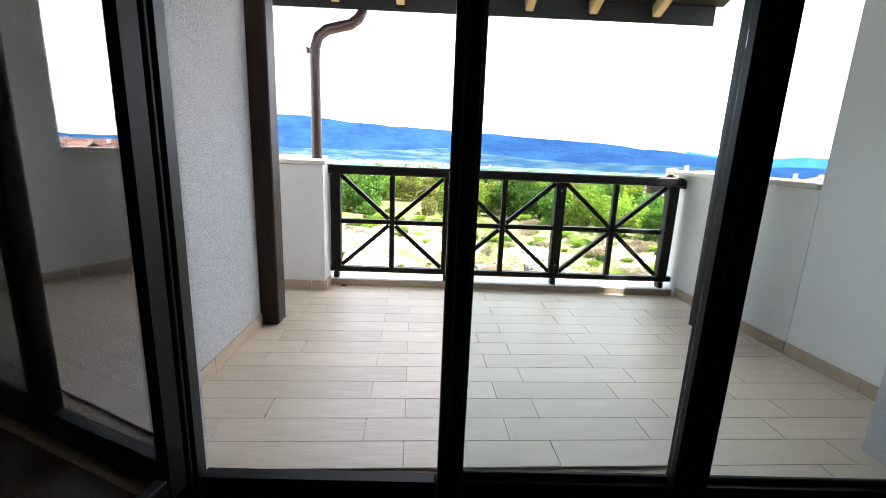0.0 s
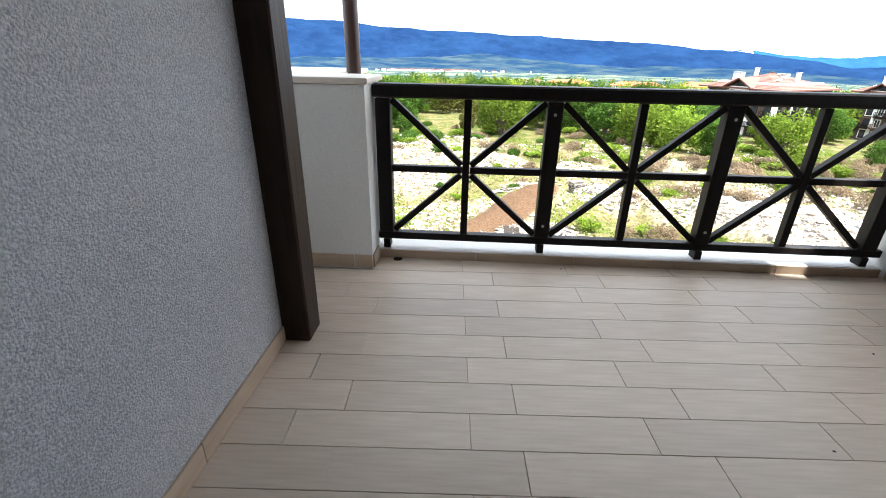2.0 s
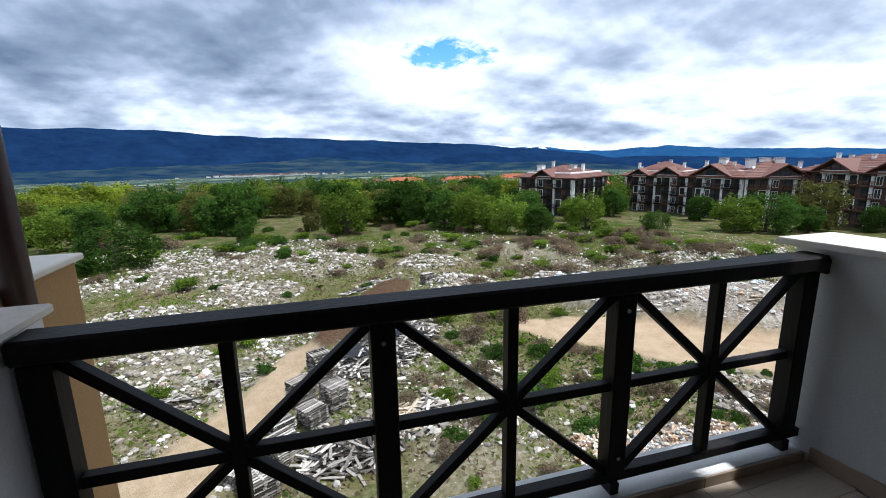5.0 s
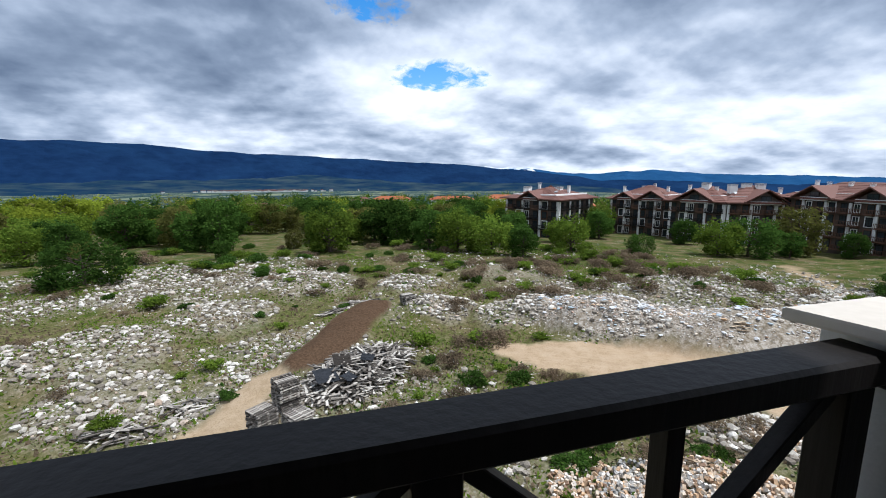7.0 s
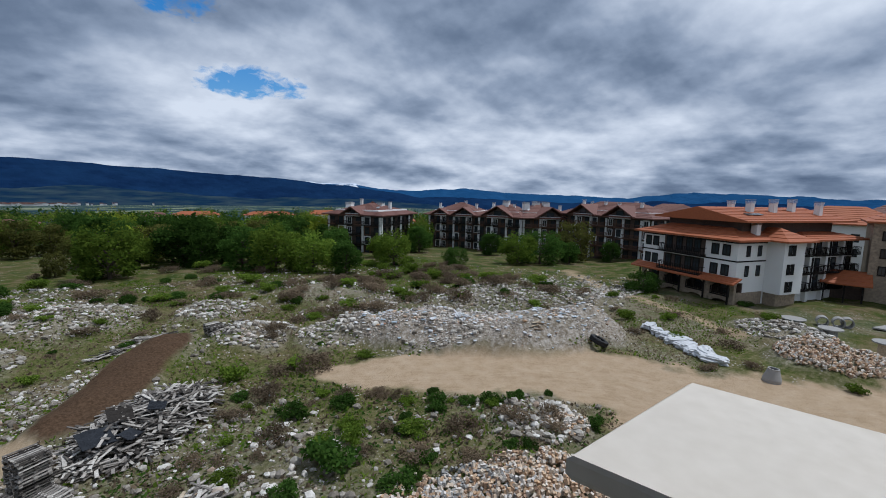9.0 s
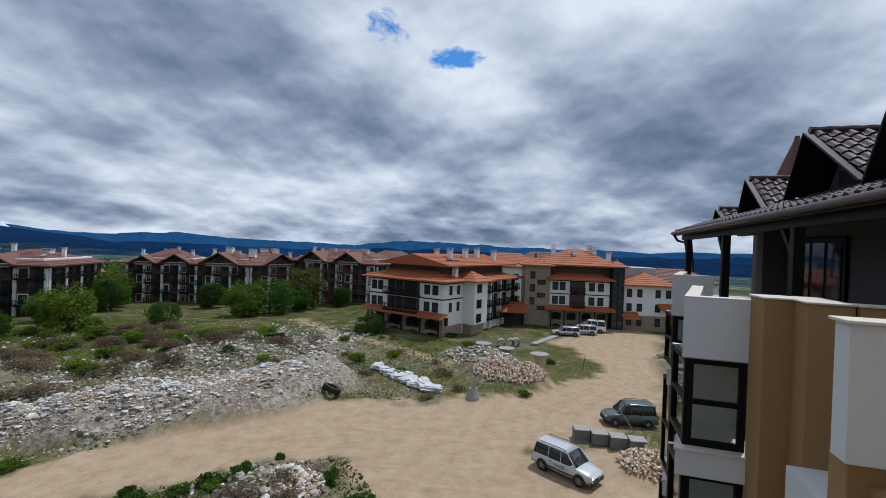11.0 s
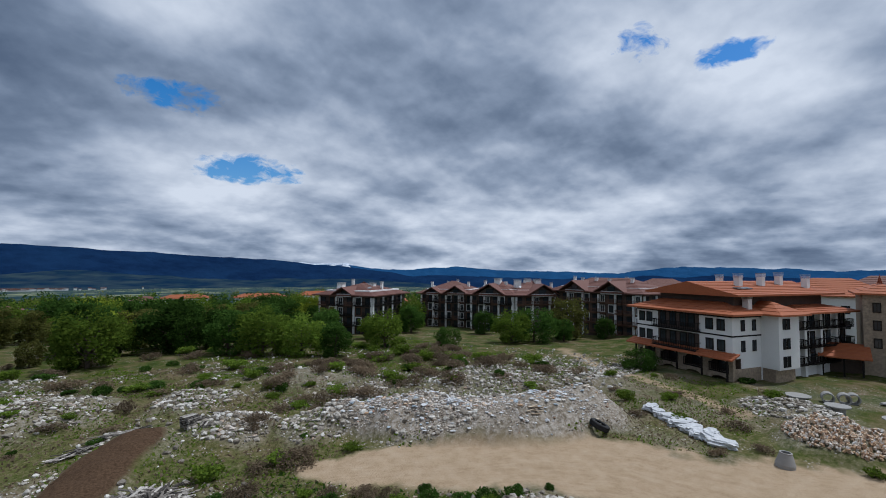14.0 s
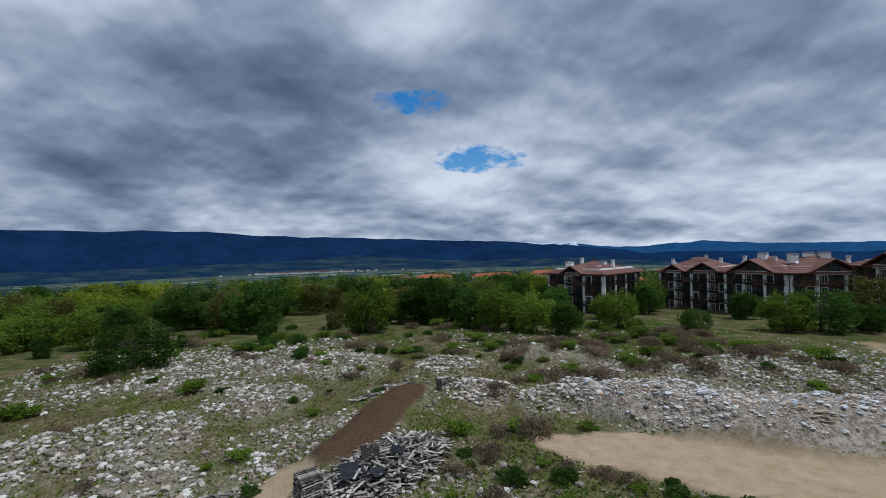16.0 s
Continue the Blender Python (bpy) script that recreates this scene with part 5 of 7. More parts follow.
def brick_heap(name, cx, cy, r, n, mat, label, rise=0.0):
    s = Shape()
    for i in range(n):
        a, d = RNG.random() * 6.283, r * math.sqrt(RNG.random())
        x, y = cx + math.cos(a) * d, cy + math.sin(a) * d
        m = Matrix.Translation((x, y, ground_z(x, y) + 0.05 + rise * RNG.random())) @ Euler((RNG.random() * 3, RNG.random() * 3, RNG.random() * 6)).to_matrix().to_4x4()
        k = 0.6 + 0.6 * RNG.random()
        s.box(-0.125 * k, 0.125 * k, -0.07, 0.07, -0.06, 0.06, m)
    return solid(name, s, mat, label, "brick heap", kind="stuff")


def dry_stalks():
    """Thin grass and weed blades over the waste ground, joined."""
    for seed, n, box, mat, label in ((1, 60000, (-36, 60, 14, 76), "dry_grass", "dry brown grass blades over the waste ground"), (2, 110000, (-40, 66, 12, 84), "leaf_a", "green grass and weeds over the waste ground"),
                                     (3, 9000, (-4, 30, 8, 30), "leaf_b", "green weeds below the house"), (4, 9000, (-4, 30, 8, 32), "dry_grass", "brown weeds below the house")):
        rng = np.random.default_rng(seed)
        x, y = rng.uniform(box[0], box[1], n), rng.uniform(box[2], box[3], n)
        ok = (open_ground(x, y) > 0) & (along(x, y, MOUND) > 1.1) & (value_noise(x, y, 5, 30 + seed) + 0.4 * value_noise(x, y, 1.6, 40 + seed) > 0.66)
        x, y = x[ok], y[ok]
        n = len(x)
        h = 0.06 + 0.20 * rng.random(n) ** 2
        a, w = rng.random(n) * 6.283, 0.04 + 0.09 * rng.random(n)
        z = height(x, y) - 0.03
        lean = rng.normal(size=(n, 2)) * 0.12
        v = np.stack([np.stack([x - np.cos(a) * w, y - np.sin(a) * w, z], -1), np.stack([x + np.cos(a) * w, y + np.sin(a) * w, z], -1),
                      np.stack([x + lean[:, 0] + np.cos(a) * w * 0.5, y + lean[:, 1] + np.sin(a) * w * 0.5, z + h], -1), np.stack([x + lean[:, 0] - np.cos(a) * w * 0.7, y + lean[:, 1], z + h * 0.8], -1)], 1).reshape(-1, 3)
        solid("grass", raw_mesh("grass", v, np.arange(4 * n).reshape(-1, 4), mat), mat, label, "grass", kind="stuff")


dry_stalks()


def far_woods():
    rng = np.random.default_rng(17)
    for mat, n, label in (("leaf_b", 330, "dark far woods towards the valley"), ("leaf_c", 150, "olive far woods towards the valley"), ("leaf_a", 120, "green far woods towards the valley")):
        cs = []
        for i in range(n):
            az, r = radians(rng.uniform(-62, 66)), rng.uniform(175, 480)
            x, y, h = math.sin(az) * r, math.cos(az) * r, rng.uniform(5, 10)
            z = float(base_height(np.array([x]), np.array([y]))[0])
            for k in range(5):
                cs.append((x + rng.normal() * h * 0.3, y + rng.normal() * h * 0.3, z + h * rng.uniform(0.25, 0.9), h * 0.34))
        v, f = leaf_quads(rng, np.array(cs), n * 170, 1.1, 0.62)
        solid("far_trees", raw_mesh("far_trees", v, f, mat), mat, label, "woods", kind="stuff")


far_woods()


# ---- buildings across the ground ----
def facing(p0, p1, z):
    """Local frame of a building: x along its front from p0 to p1 (left to right as seen), y inwards, z up. Also the front's length."""
    u = Vector((p1[0] - p0[0], p1[1] - p0[1], 0))
    length = u.length
    u.normalize()
    m = Matrix((u, Vector((-u.y, u.x, 0)), Vector((0, 0, 1)))).transposed().to_4x4()
    m.translation = (p0[0], p0[1], z)
    return m, length


def building(name, label, p0, p1, z, category="building"):
    m, length = facing(p0, p1, z)
    b = thing(name, label, category, "buildings round the waste ground")
    b.matrix_world = m
    return b, length


MESHES = {}


def shared(key, mat, build):
    if key not in MESHES:
        MESHES[key] = build().mesh(key, M[mat])
    return MESHES[key]


FRONT_FACE, SIDE = Matrix.Identity(4), Matrix.Rotation(radians(90), 4, "Z")


def window(b, x, y, z, w, h, side=False, frame_mat="timber_dark"):
    """A window on the front (at y) or on the right-hand side (at x) of a building, its sill's middle at the point."""
    key = f"window_{w:.2f}_{h:.2f}_{frame_mat}"
    me = shared(key, frame_mat, lambda: S().box(-w / 2 - 0.08, -w / 2 + 0.05, -0.06, 0.08, 0, h).box(w / 2 - 0.05, w / 2 + 0.08, -0.06, 0.08, 0, h).box(-w / 2 - 0.08, w / 2 + 0.08, -0.07, 0.08, -0.08, 0.06)
                .box(-w / 2 - 0.08, w / 2 + 0.08, -0.06, 0.08, h - 0.06, h + 0.07).box(-0.03, 0.03, -0.04, 0.06, 0, h))
    o = part("window", me, frame_mat, b)
    o.matrix_local = Matrix.Translation((x, y, z)) @ (SIDE if side else FRONT_FACE)
    part("pane", shared(key + "_pane", "glass_dark", lambda: S().box(-w / 2, w / 2, -0.02, 0.02, 0.0, h)), "glass_dark", o)
    return o


def balcony(b, x, y, z, w, deep, side=False, mat="timber_dark", h=1.0):
    """A projecting balcony: slab, rails and uprights."""
    key = f"balcony_{w:.2f}_{deep:.2f}_{mat}"

    def build():
        s = S().box(-w / 2, w / 2, -deep, 0.0, -0.16, 0.0).box(-w / 2, w / 2, -deep, -deep + 0.07, h - 0.08, h).box(-w / 2, w / 2, -deep, -deep + 0.05, 0.1, 0.17)
        n = max(3, int(w / 0.28))
        for i in range(n + 1):
            c = -w / 2 + 0.03 + (w - 0.06) * i / n
            s.box(c - 0.04, c + 0.04, -deep + 0.01, -deep + 0.05, 0.0, h - 0.08)
        for c in (-w / 2 + 0.03, w / 2 - 0.03):
            s.box(c - 0.03, c + 0.03, -deep, 0, h - 0.08, h).box(c - 0.03, c + 0.03, -deep * 0.5, -deep * 0.5 + 0.05, 0, h).box(c - 0.02, c + 0.02, -deep, 0, 0.1, 0.16)
        return s

    o = part("balcony", shared(key, mat, build), mat, b)
    o.matrix_local = Matrix.Translation((x, y, z)) @ (SIDE if side else FRONT_FACE)
    return o


def roof_shape(x0, x1, y0, y1, z, rise, thick=0.22, hip=True, axis="x", courses=True):
    """A hipped or gabled roof over a rectangle, a slab with overlapping tile courses stepping up it."""
    s = S()
    half = (y1 - y0) / 2 if axis == "x" else (x1 - x0) / 2
    inset = half if hip else 0.0
    n = max(3, int(half / 0.75)) if courses else 1

    def ring(k, dz):
        f = k / n
        if axis == "x":
            xa, xb, ya, yb = x0 + inset * f, x1 - inset * f, y0 + half * f, y1 - half * f
        else:
            xa, xb, ya, yb = x0 + half * f, x1 - half * f, y0 + inset * f, y1 - inset * f
        if xb - xa < 0.02:
            xa = xb = (xa + xb) / 2
        if yb - ya < 0.02:
            ya = yb = (ya + yb) / 2
        zz = z + rise * f + dz
        return [(xa, ya, zz), (xb, ya, zz), (xb, yb, zz), (xa, yb, zz)]

    rings = [ring(0, 0), ring(0, thick)]
    for k in range(1, n + 1):
        rings.append(ring(k, thick - (0.07 if courses and k < n else 0)))
        if courses and k < n:
            rings.append(ring(k, thick))
    vs = [p for r in rings for p in r]
    fs = [(3, 2, 1, 0)]
    for k in range(len(rings) - 1):
        for i in range(4):
            a, b2 = 4 * k + i, 4 * k + (i + 1) % 4
            fs.append((a, b2, b2 + 4, a + 4))
    return s.add(vs, fs)


def shed_roof(x0, x1, y0, y1, z0, z1, thick=0.2, n=4):
    """A lean-to roof that rises from y0 to y1."""
    s = S()
    rows = []
    for k in range(n + 1):
        f = k / n
        rows.append((y0 + (y1 - y0) * f, z0 + (z1 - z0) * f))
    for (ya, za), (yb, zb) in zip(rows, rows[1:]):
        s.add([(x0, ya, za), (x1, ya, za), (x1, yb, zb), (x0, yb, zb), (x0, ya, za + thick), (x1, ya, za + thick), (x1, yb, zb + thick - 0.06), (x0, yb, zb + thick - 0.06)],
              [(3, 2, 1, 0), (4, 5, 6, 7), (0, 1, 5, 4), (1, 2, 6, 5), (2, 3, 7, 6), (3, 0, 4, 7)])
    return s


def chimney(b, x, y, z, h=1.3, w=0.8, mat="white_wall"):
    c = part("chimney", S().box(x - w / 2, x + w / 2, y - w / 2, y + w / 2, z - 1.2, z + h * 0.6, b=0.02), mat, b)
    for k in range(3):
        part("louvre", S().box(x - w / 2 - 0.05, x + w / 2 + 0.05, y - w / 2 - 0.05, y + w / 2 + 0.05, z + h * (0.62 + 0.12 * k), z + h * (0.68 + 0.12 * k), b=0.01), mat, c)
    part("cap", S().box(x - w / 2 - 0.1, x + w / 2 + 0.1, y - w / 2 - 0.1, y + w / 2 + 0.1, z + h, z + h + 0.08, b=0.02), "concrete", c)


def arch_panel(x0, x1, z0, z1, y0, y1, spring):
    """A wall panel with an arched opening cut through it."""
    s, n, cx, r = S(), 10, (x0 + x1) / 2, (x1 - x0) / 2 - 0.25
    pts = [(cx - r * math.cos(math.pi * k / n), spring + r * 0.55 * math.sin(math.pi * k / n)) for k in range(n + 1)]
    for (xa, za), (xb, zb) in zip(pts, pts[1:]):
        s.add([(xa, y0, za), (xb, y0, zb), (xb, y0, z1), (xa, y0, z1), (xa, y1, za), (xb, y1, zb), (xb, y1, z1), (xa, y1, z1)], [(0, 1, 2, 3), (7, 6, 5, 4), (4, 5, 1, 0)])
    for a, b2 in ((x0, cx - r), (cx + r, x1)):
        s.box(a, b2, y0, y1, z0, z1)
    return s


def lodge_front(b, L, bays, upper=(3.6, 9.0)):
    """Stone arcade, lean-to roof and two white storeys of a lodge front of length L."""
    w = L / bays
    # shade inside the arcade put into the back wall's dark colour
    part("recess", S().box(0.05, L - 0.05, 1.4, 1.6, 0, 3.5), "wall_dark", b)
    for i in range(bays):
        x0, x1 = i * w, (i + 1) * w
        part("arch", arch_panel(x0 + 0.3, x1 - 0.3, 0.0, 1.25, 0.06, 0.4, 0.35), "stone_wall", b)
        part("arch", arch_panel(x0 + 0.3, x1 - 0.3, 1.7, 3.45, 0.06, 0.4, 2.5), "stone_wall", b)
        part("spandrel", S().box(x0 + 0.3, x1 - 0.3, 0.04, 0.42, 1.25, 1.70), "stone_wall", b)
        balcony(b, (x0 + x1) / 2, 0.05, 1.72, w - 1.1, 0.12)
        window(b, (x0 + x1) / 2, 1.36, 1.8, w * 0.5, 1.4)
    for i in range(bays + 1):
        x = min(max(i * w, 0.3), L - 0.3)
        part("pier", S().box(x - 0.3, x + 0.3, 0.0, 0.5, -1.2, 3.5, b=0.03), "stone_wall", b)
        part("timber_strut", S().box(x - 0.09, x + 0.09, -0.75, -0.57, 0.0, 3.4), "timber_dark", b)
    part("lean_to_roof", shed_roof(-0.9, L + 0.9, -1.5, 0.1, 3.45, 4.15), "roof_orange", b)


def white_storeys(b, L, deep, z0, z1, y0=0.0):
    part("wall", S().box(0, L, y0, deep, z0, z1), "white_wall", b)
    for z in (6.35, z1 - 0.22):
        part("timber_band", S().box(-0.04, L + 0.04, y0 - 0.05, y0 - 0.001, z - 0.09, z + 0.09), "timber_dark", b)
        part("timber_band", S().box(L + 0.001, L + 0.05, y0, deep, z - 0.09, z + 0.09), "timber_dark", b)


def lodge_a():
    b, L = building("apartment_building", "white apartment house with stone arcade and orange tiled roofs", (72.9, 33.8), (68.1, 19.2), -12.9)
    lodge_front(b, L, 4)
    white_storeys(b, L, 12.5, 3.5, 9.0)
    part("side_wall", S().box(0.2, L - 0.01, 1.6, 12.4, -1, 3.5), "white_wall", b)
    part("stone_base", S().box(L - 0.2, L + 0.03, 0.5, 5.4, -1.2, 2.2), "stone_wall", b)
    for z in (4.4, 7.05):
        for x in (1.0, 2.4, L - 3.1, L - 1.5):
            window(b, x, -0.01, z, 0.95, 1.35)
        # flat dark panel: the recessed loggia's shade is in its colour
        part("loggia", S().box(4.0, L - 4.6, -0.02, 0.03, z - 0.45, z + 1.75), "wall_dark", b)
        for x in (4.9, 6.6, 8.3, 9.6):
            window(b, x, -0.05, z - 0.1, 0.9, 1.7)
        balcony(b, (L - 0.6) / 2, -0.02, z - 0.45, L - 8.2, 1.1)
        for y in (2.0, 4.2):
            window(b, L + 0.01, y, z, 0.6, 1.3, True)
    part("eave_roof", roof_shape(-1.0, L + 1.0, -1.2, 13.5, 9.0, 2.6, 0.25), "roof_orange", b)
    part("attic_wall", S().box(2.2, L - 1.5, 2.6, 22, 9.2, 11.45), "wall_dark", b)
    part("attic_band", S().box(3.0, L - 4.0, 2.4, 2.59, 9.7, 10.4), "white_wall", b)
    part("attic_roof", roof_shape(0.8, L + 0.3, 0.9, 24.5, 11.4, 1.6, 0.25, hip=False, axis="y"), "roof_orange", b)
    part("gable", S().add([(2.2, 2.59, 11.45), (L - 1.5, 2.59, 11.45), (L / 2 + 0.5, 2.59, 12.8), (2.2, 2.8, 11.45), (L - 1.5, 2.8, 11.45), (L / 2 + 0.5, 2.8, 12.8)], [(0, 1, 2), (5, 4, 3), (0, 2, 5, 3), (2, 1, 4, 5)]), "wall_dark", b)
    for k in range(3):
        part("skylight", S().box(-0.35, 0.35, -0.5, 0.5, 0, 0.08, Matrix.Translation((L - 2.6, 5.0 + k * 1.1, 12.35)) @ Matrix.Rotation(radians(13), 4, "Y")), "glass_dark", b)
    for x, y, z in ((L - 0.8, 4.2, 10.2), (L - 4.5, 8.0, 13.0), (L - 4.5, 13.0, 13.1), (L - 5.0, 18.0, 13.2), (L - 3.0, 21.0, 12.9), (3.0, 15, 12.8)):
        chimney(b, x, y, z)
    # wing that turns away along the yard
    part("wing_wall", S().box(L - 2, L + 2.2, 5.6, 9.8, 2.1, 9.0), "white_wall", b)
    part("wing_base", S().box(L - 2, L + 1.6, 5.8, 9.8, -1, 2.1), "stone_wall", b)
    part("wing_back", S().box(L - 2, L + 0.4, 9.8, 24, -1, 9.0), "white_wall", b)
    part("wing_roof", roof_shape(L - 6, L + 3.2, 4.6, 10.8, 9.0, 1.5, 0.22), "roof_orange", b)
    part("wing_roof", roof_shape(L - 6, L + 2.2, 11.0, 25, 9.0, 1.6, 0.22), "roof_orange", b)
    for z in (2.5, 4.8, 7.3):
        for y in (6.7, 7.5):
            window(b, L + 2.21, y, z, 0.5, 1.25, True)
        for y in (11.5, 15.2, 18.9, 22.4):
            balcony(b, L + 0.41, y, z - 0.3, 3.0, 1.1, True)
            window(b, L + 0.41, y - 0.7, z - 0.2, 1.0, 1.8, True)
            window(b, L + 0.41, y + 0.7, z - 0.2, 1.0, 1.8, True)
    for y in (13.4, 17.0, 20.7):
        part("pilaster", S().box(L + 0.41, L + 1.0, y - 0.25, y + 0.25, 0, 8.9), "white_wall", b)
    return b


def lodge_b():
    b, L = building("apartment_building", "long white and stone apartment house with orange roofs across the yard", (88.0, 4.5), (89.9, -6.1), -12.6)
    lodge_front(b, L, 4)
    part("side_wall", S().box(0.2, L - 0.01, 1.6, 12, -1, 3.5), "stone_wall", b)
    white_storeys(b, L, 12.5, 3.5, 9.0)
    for z in (4.5, 7.1):
        for x in (1.0, 2.3, L - 3.2, L - 1.6):
            window(b, x, -0.01, z, 0.9, 1.35)
        # loggia depth drawn as a flat panel coloured dark like its shade
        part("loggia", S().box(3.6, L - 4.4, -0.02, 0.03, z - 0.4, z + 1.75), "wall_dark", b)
        balcony(b, (L - 0.8) / 2, -0.02, z - 0.4, L - 8.2, 1.0)
    part("eave_roof", roof_shape(-0.8, L + 0.8, -1.2, 6, 9.0, 1.5, 0.25), "roof_orange", b)
    part("attic_wall", S().box(-1.5, L + 1.5, 1.4, 12, 9.2, 11.6), "wall_dark", b)
    part("attic_roof", roof_shape(-2.6, L + 2.4, -0.3, 13.0, 11.5, 3.0, 0.28), "roof_orange", b)
    part("stone_tower", S().box(-4.6, -0.02, -0.4, 11, -1, 11.3), "stone_wall", b)
    part("tower_roof", roof_shape(-5.4, 0.8, -1.2, 11.8, 11.3, 2.6, 0.25), "roof_orange", b)
    for z in (4.2, 6.6, 9.0):
        window(b, -3.2, -0.41, z, 0.7, 1.2)
        window(b, -1.6, -0.41, z - 1.0, 1.3, 0.7)
    part("stair_tower", S().box(L + 0.3, L + 2.3, -0.5, 3, -1, 11.6), "glass_dark", b, "glazed stair tower with dark frames")
    for x in (L + 0.3, L + 1.3, L + 2.3):
        part("tower_frame", S().box(x - 0.07, x + 0.07, -0.58, -0.42, -1, 11.6), "timber_dark", b)
    for k in range(8):
        part("tower_transom", S().box(L + 0.3, L + 2.3, -0.56, -0.44, 0.6 + 1.4 * k, 0.7 + 1.4 * k), "timber_dark", b)
    part("tower_roof", roof_shape(L - 0.4, L + 3.0, -1.2, 3.7, 11.6, 1.5, 0.2), "roof_orange", b)
    part("right_wall", S().box(L + 2.4, L + 12, 0.4, 10, 3.0, 8.4), "white_wall", b)
    part("right_base", S().box(L + 2.4, L + 12, 0.3, 10, -1, 3.0), "stone_wall", b)
    part("right_roof", roof_shape(L + 2.2, L + 12.8, -0.6, 11, 8.4, 2.2, 0.25), "roof_orange", b)
    part("flat_block", S().box(L + 4, L + 10, 6, 12, 8.4, 11.6, b=0.05), "metal_grey", b)
    for z in (1.2, 3.8, 6.4):
        for x in (3.6, 5.4, 8.6, 10.4):
            window(b, L + x, 0.39 if z > 3 else 0.29, z, 0.75, 1.3)
    part("entrance_roof", shed_roof(-9.5, -4.0, -3.2, 0.2, 2.7, 4.3), "roof_orange", b)
    part("entrance_wall", S().box(-9, -4.65, 0.3, 3, -1, 3.6), "wall_dark", b)
    for x in (-9.0, -6.8, -4.9):
        part("entrance_post", S().box(x - 0.1, x + 0.1, -2.6, -2.4, -1, 2.9), "timber_dark", b)
    part("porch_roof", shed_roof(L + 2.0, L + 5.0, -2.0, 0.3, 2.5, 3.5), "roof_orange", b)
    part("porch_roof", shed_roof(L + 8.5, L + 12.5, -1.2, 0.4, 4.3, 5.2), "roof_orange", b)
    for x, y, z in ((1, 5, 14), (5, 4, 13.6), (8, 6, 14.2), (L - 2, 5, 13.8), (L + 1, 6, 13.2)):
        chimney(b, x, y, z)
    return b


def hotel(p0, p1, z, deep, floors, label, gables=(), bay=2.7, side_bays=0, rise=3.6, mirror=False, rail="timber_dark", hip=True):
    """A dark timber-clad hotel with white pilasters, rows of balconies and a brown tiled roof."""
    b, L = building("hotel_building", label, p0, p1, z)
    fh = 2.65
    H = floors * fh
    part("wall", S().box(0, L, 0, deep, -4, H), "wall_dark", b)
    n = max(2, round(L / bay))
    w = L / n
    for i in range(n + 1):
        if i % 2 == 0:
            x = min(max(i * w, 0.25), L - 0.25)
            part("pilaster", S().box(x - 0.28, x + 0.28, -0.28, -0.001, -1, H - 0.4), "white_wall", b)
    for k in range(floors):
        zz = k * fh
        for i in range(n):
            x = (i + 0.5) * w
            if i % 3 == 1:
                part("white_panel", S().box(x - w * 0.36, x + w * 0.36, -0.06, -0.001, zz + 0.1, zz + fh - 0.25), "white_wall" if (k + i) % 2 else "wood_rail", b)
            window(b, x, -0.09, zz + 0.35, w * 0.46, 1.75, False, "white_wall" if i % 4 == 2 else "timber_dark")
            if i % 3 != 1 or k % 2:
                balcony(b, x, -0.05, zz + 0.1, w * 0.84, 1.0, False, rail if (i + k) % 3 else "wood_rail")
        for j in range(side_bays):
            window(b, L + 0.01, (j + 0.7) * 2.8, zz + 0.5, 1.1, 1.5, True)
            balcony(b, L + 0.01, (j + 0.7) * 2.8, zz + 0.1, 2.2, 0.9, True)
    for j in range(0, side_bays + 1, 2):
        part("pilaster", S().box(L + 0.001, L + 0.25, j * 2.8 + 0.1, j * 2.8 + 0.7, -1, H - 0.4), "white_wall", b)
    part("roof", roof_shape(-1.3, L + 1.3, -1.6, deep + 1.2, H, rise, 0.3, hip=hip), "roof_brown", b)
    part("attic_band", S().box(1.5, L - 1.5, 1.2, deep - 1, H - 0.1, H + rise * 0.42), "white_wall", b)
    for gx, gw in gables:
        gz, gr = H + 0.2, gw * 0.30
        roof = S()
        for s in (-1, 1):
            roof.add([(gx + s * gw / 2, -2.3, gz), (gx, -2.3, gz + gr), (gx, deep / 2, gz + gr), (gx + s * gw / 2, deep / 2, gz), (gx + s * gw / 2, -2.3, gz + 0.28), (gx, -2.3, gz + gr + 0.28), (gx, deep / 2, gz + gr + 0.28), (gx + s * gw / 2, deep / 2, gz + 0.28)],
                     [(0, 1, 2, 3), (7, 6, 5, 4), (0, 4, 5, 1), (1, 5, 6, 2), (2, 6, 7, 3), (3, 7, 4, 0)])
        g = part("dormer", roof, "roof_brown", b)
        part("dormer_front", S().add([(gx - gw * 0.42, -1.0, gz - 0.4), (gx + gw * 0.42, -1.0, gz - 0.4), (gx, -1.0, gz + gr * 0.86), (gx - gw * 0.42, -0.6, gz - 0.4), (gx + gw * 0.42, -0.6, gz - 0.4), (gx, -0.6, gz + gr * 0.86)],
                                     [(0, 1, 2), (5, 4, 3), (0, 3, 4, 1), (1, 4, 5, 2), (2, 5, 3, 0)]), "wall_dark", g)
        part("dormer_balcony", S().box(gx - gw * 0.34, gx + gw * 0.34, -1.25, -1.02, gz - 0.45, gz + 0.35), "white_wall", g)
        window(b, gx, -1.03, gz + 0.4, gw * 0.22, gr * 0.4)
    rng = random.Random(int(p0[0]))
    for i in range(max(3, int(L / 4))):
        chimney(b, (i + 0.5) * 4 + rng.uniform(-1, 1), deep * rng.uniform(0.25, 0.6), H + rise * rng.uniform(0.6, 0.95), 1.1, rng.choice((0.7, 0.7, 1.8)))
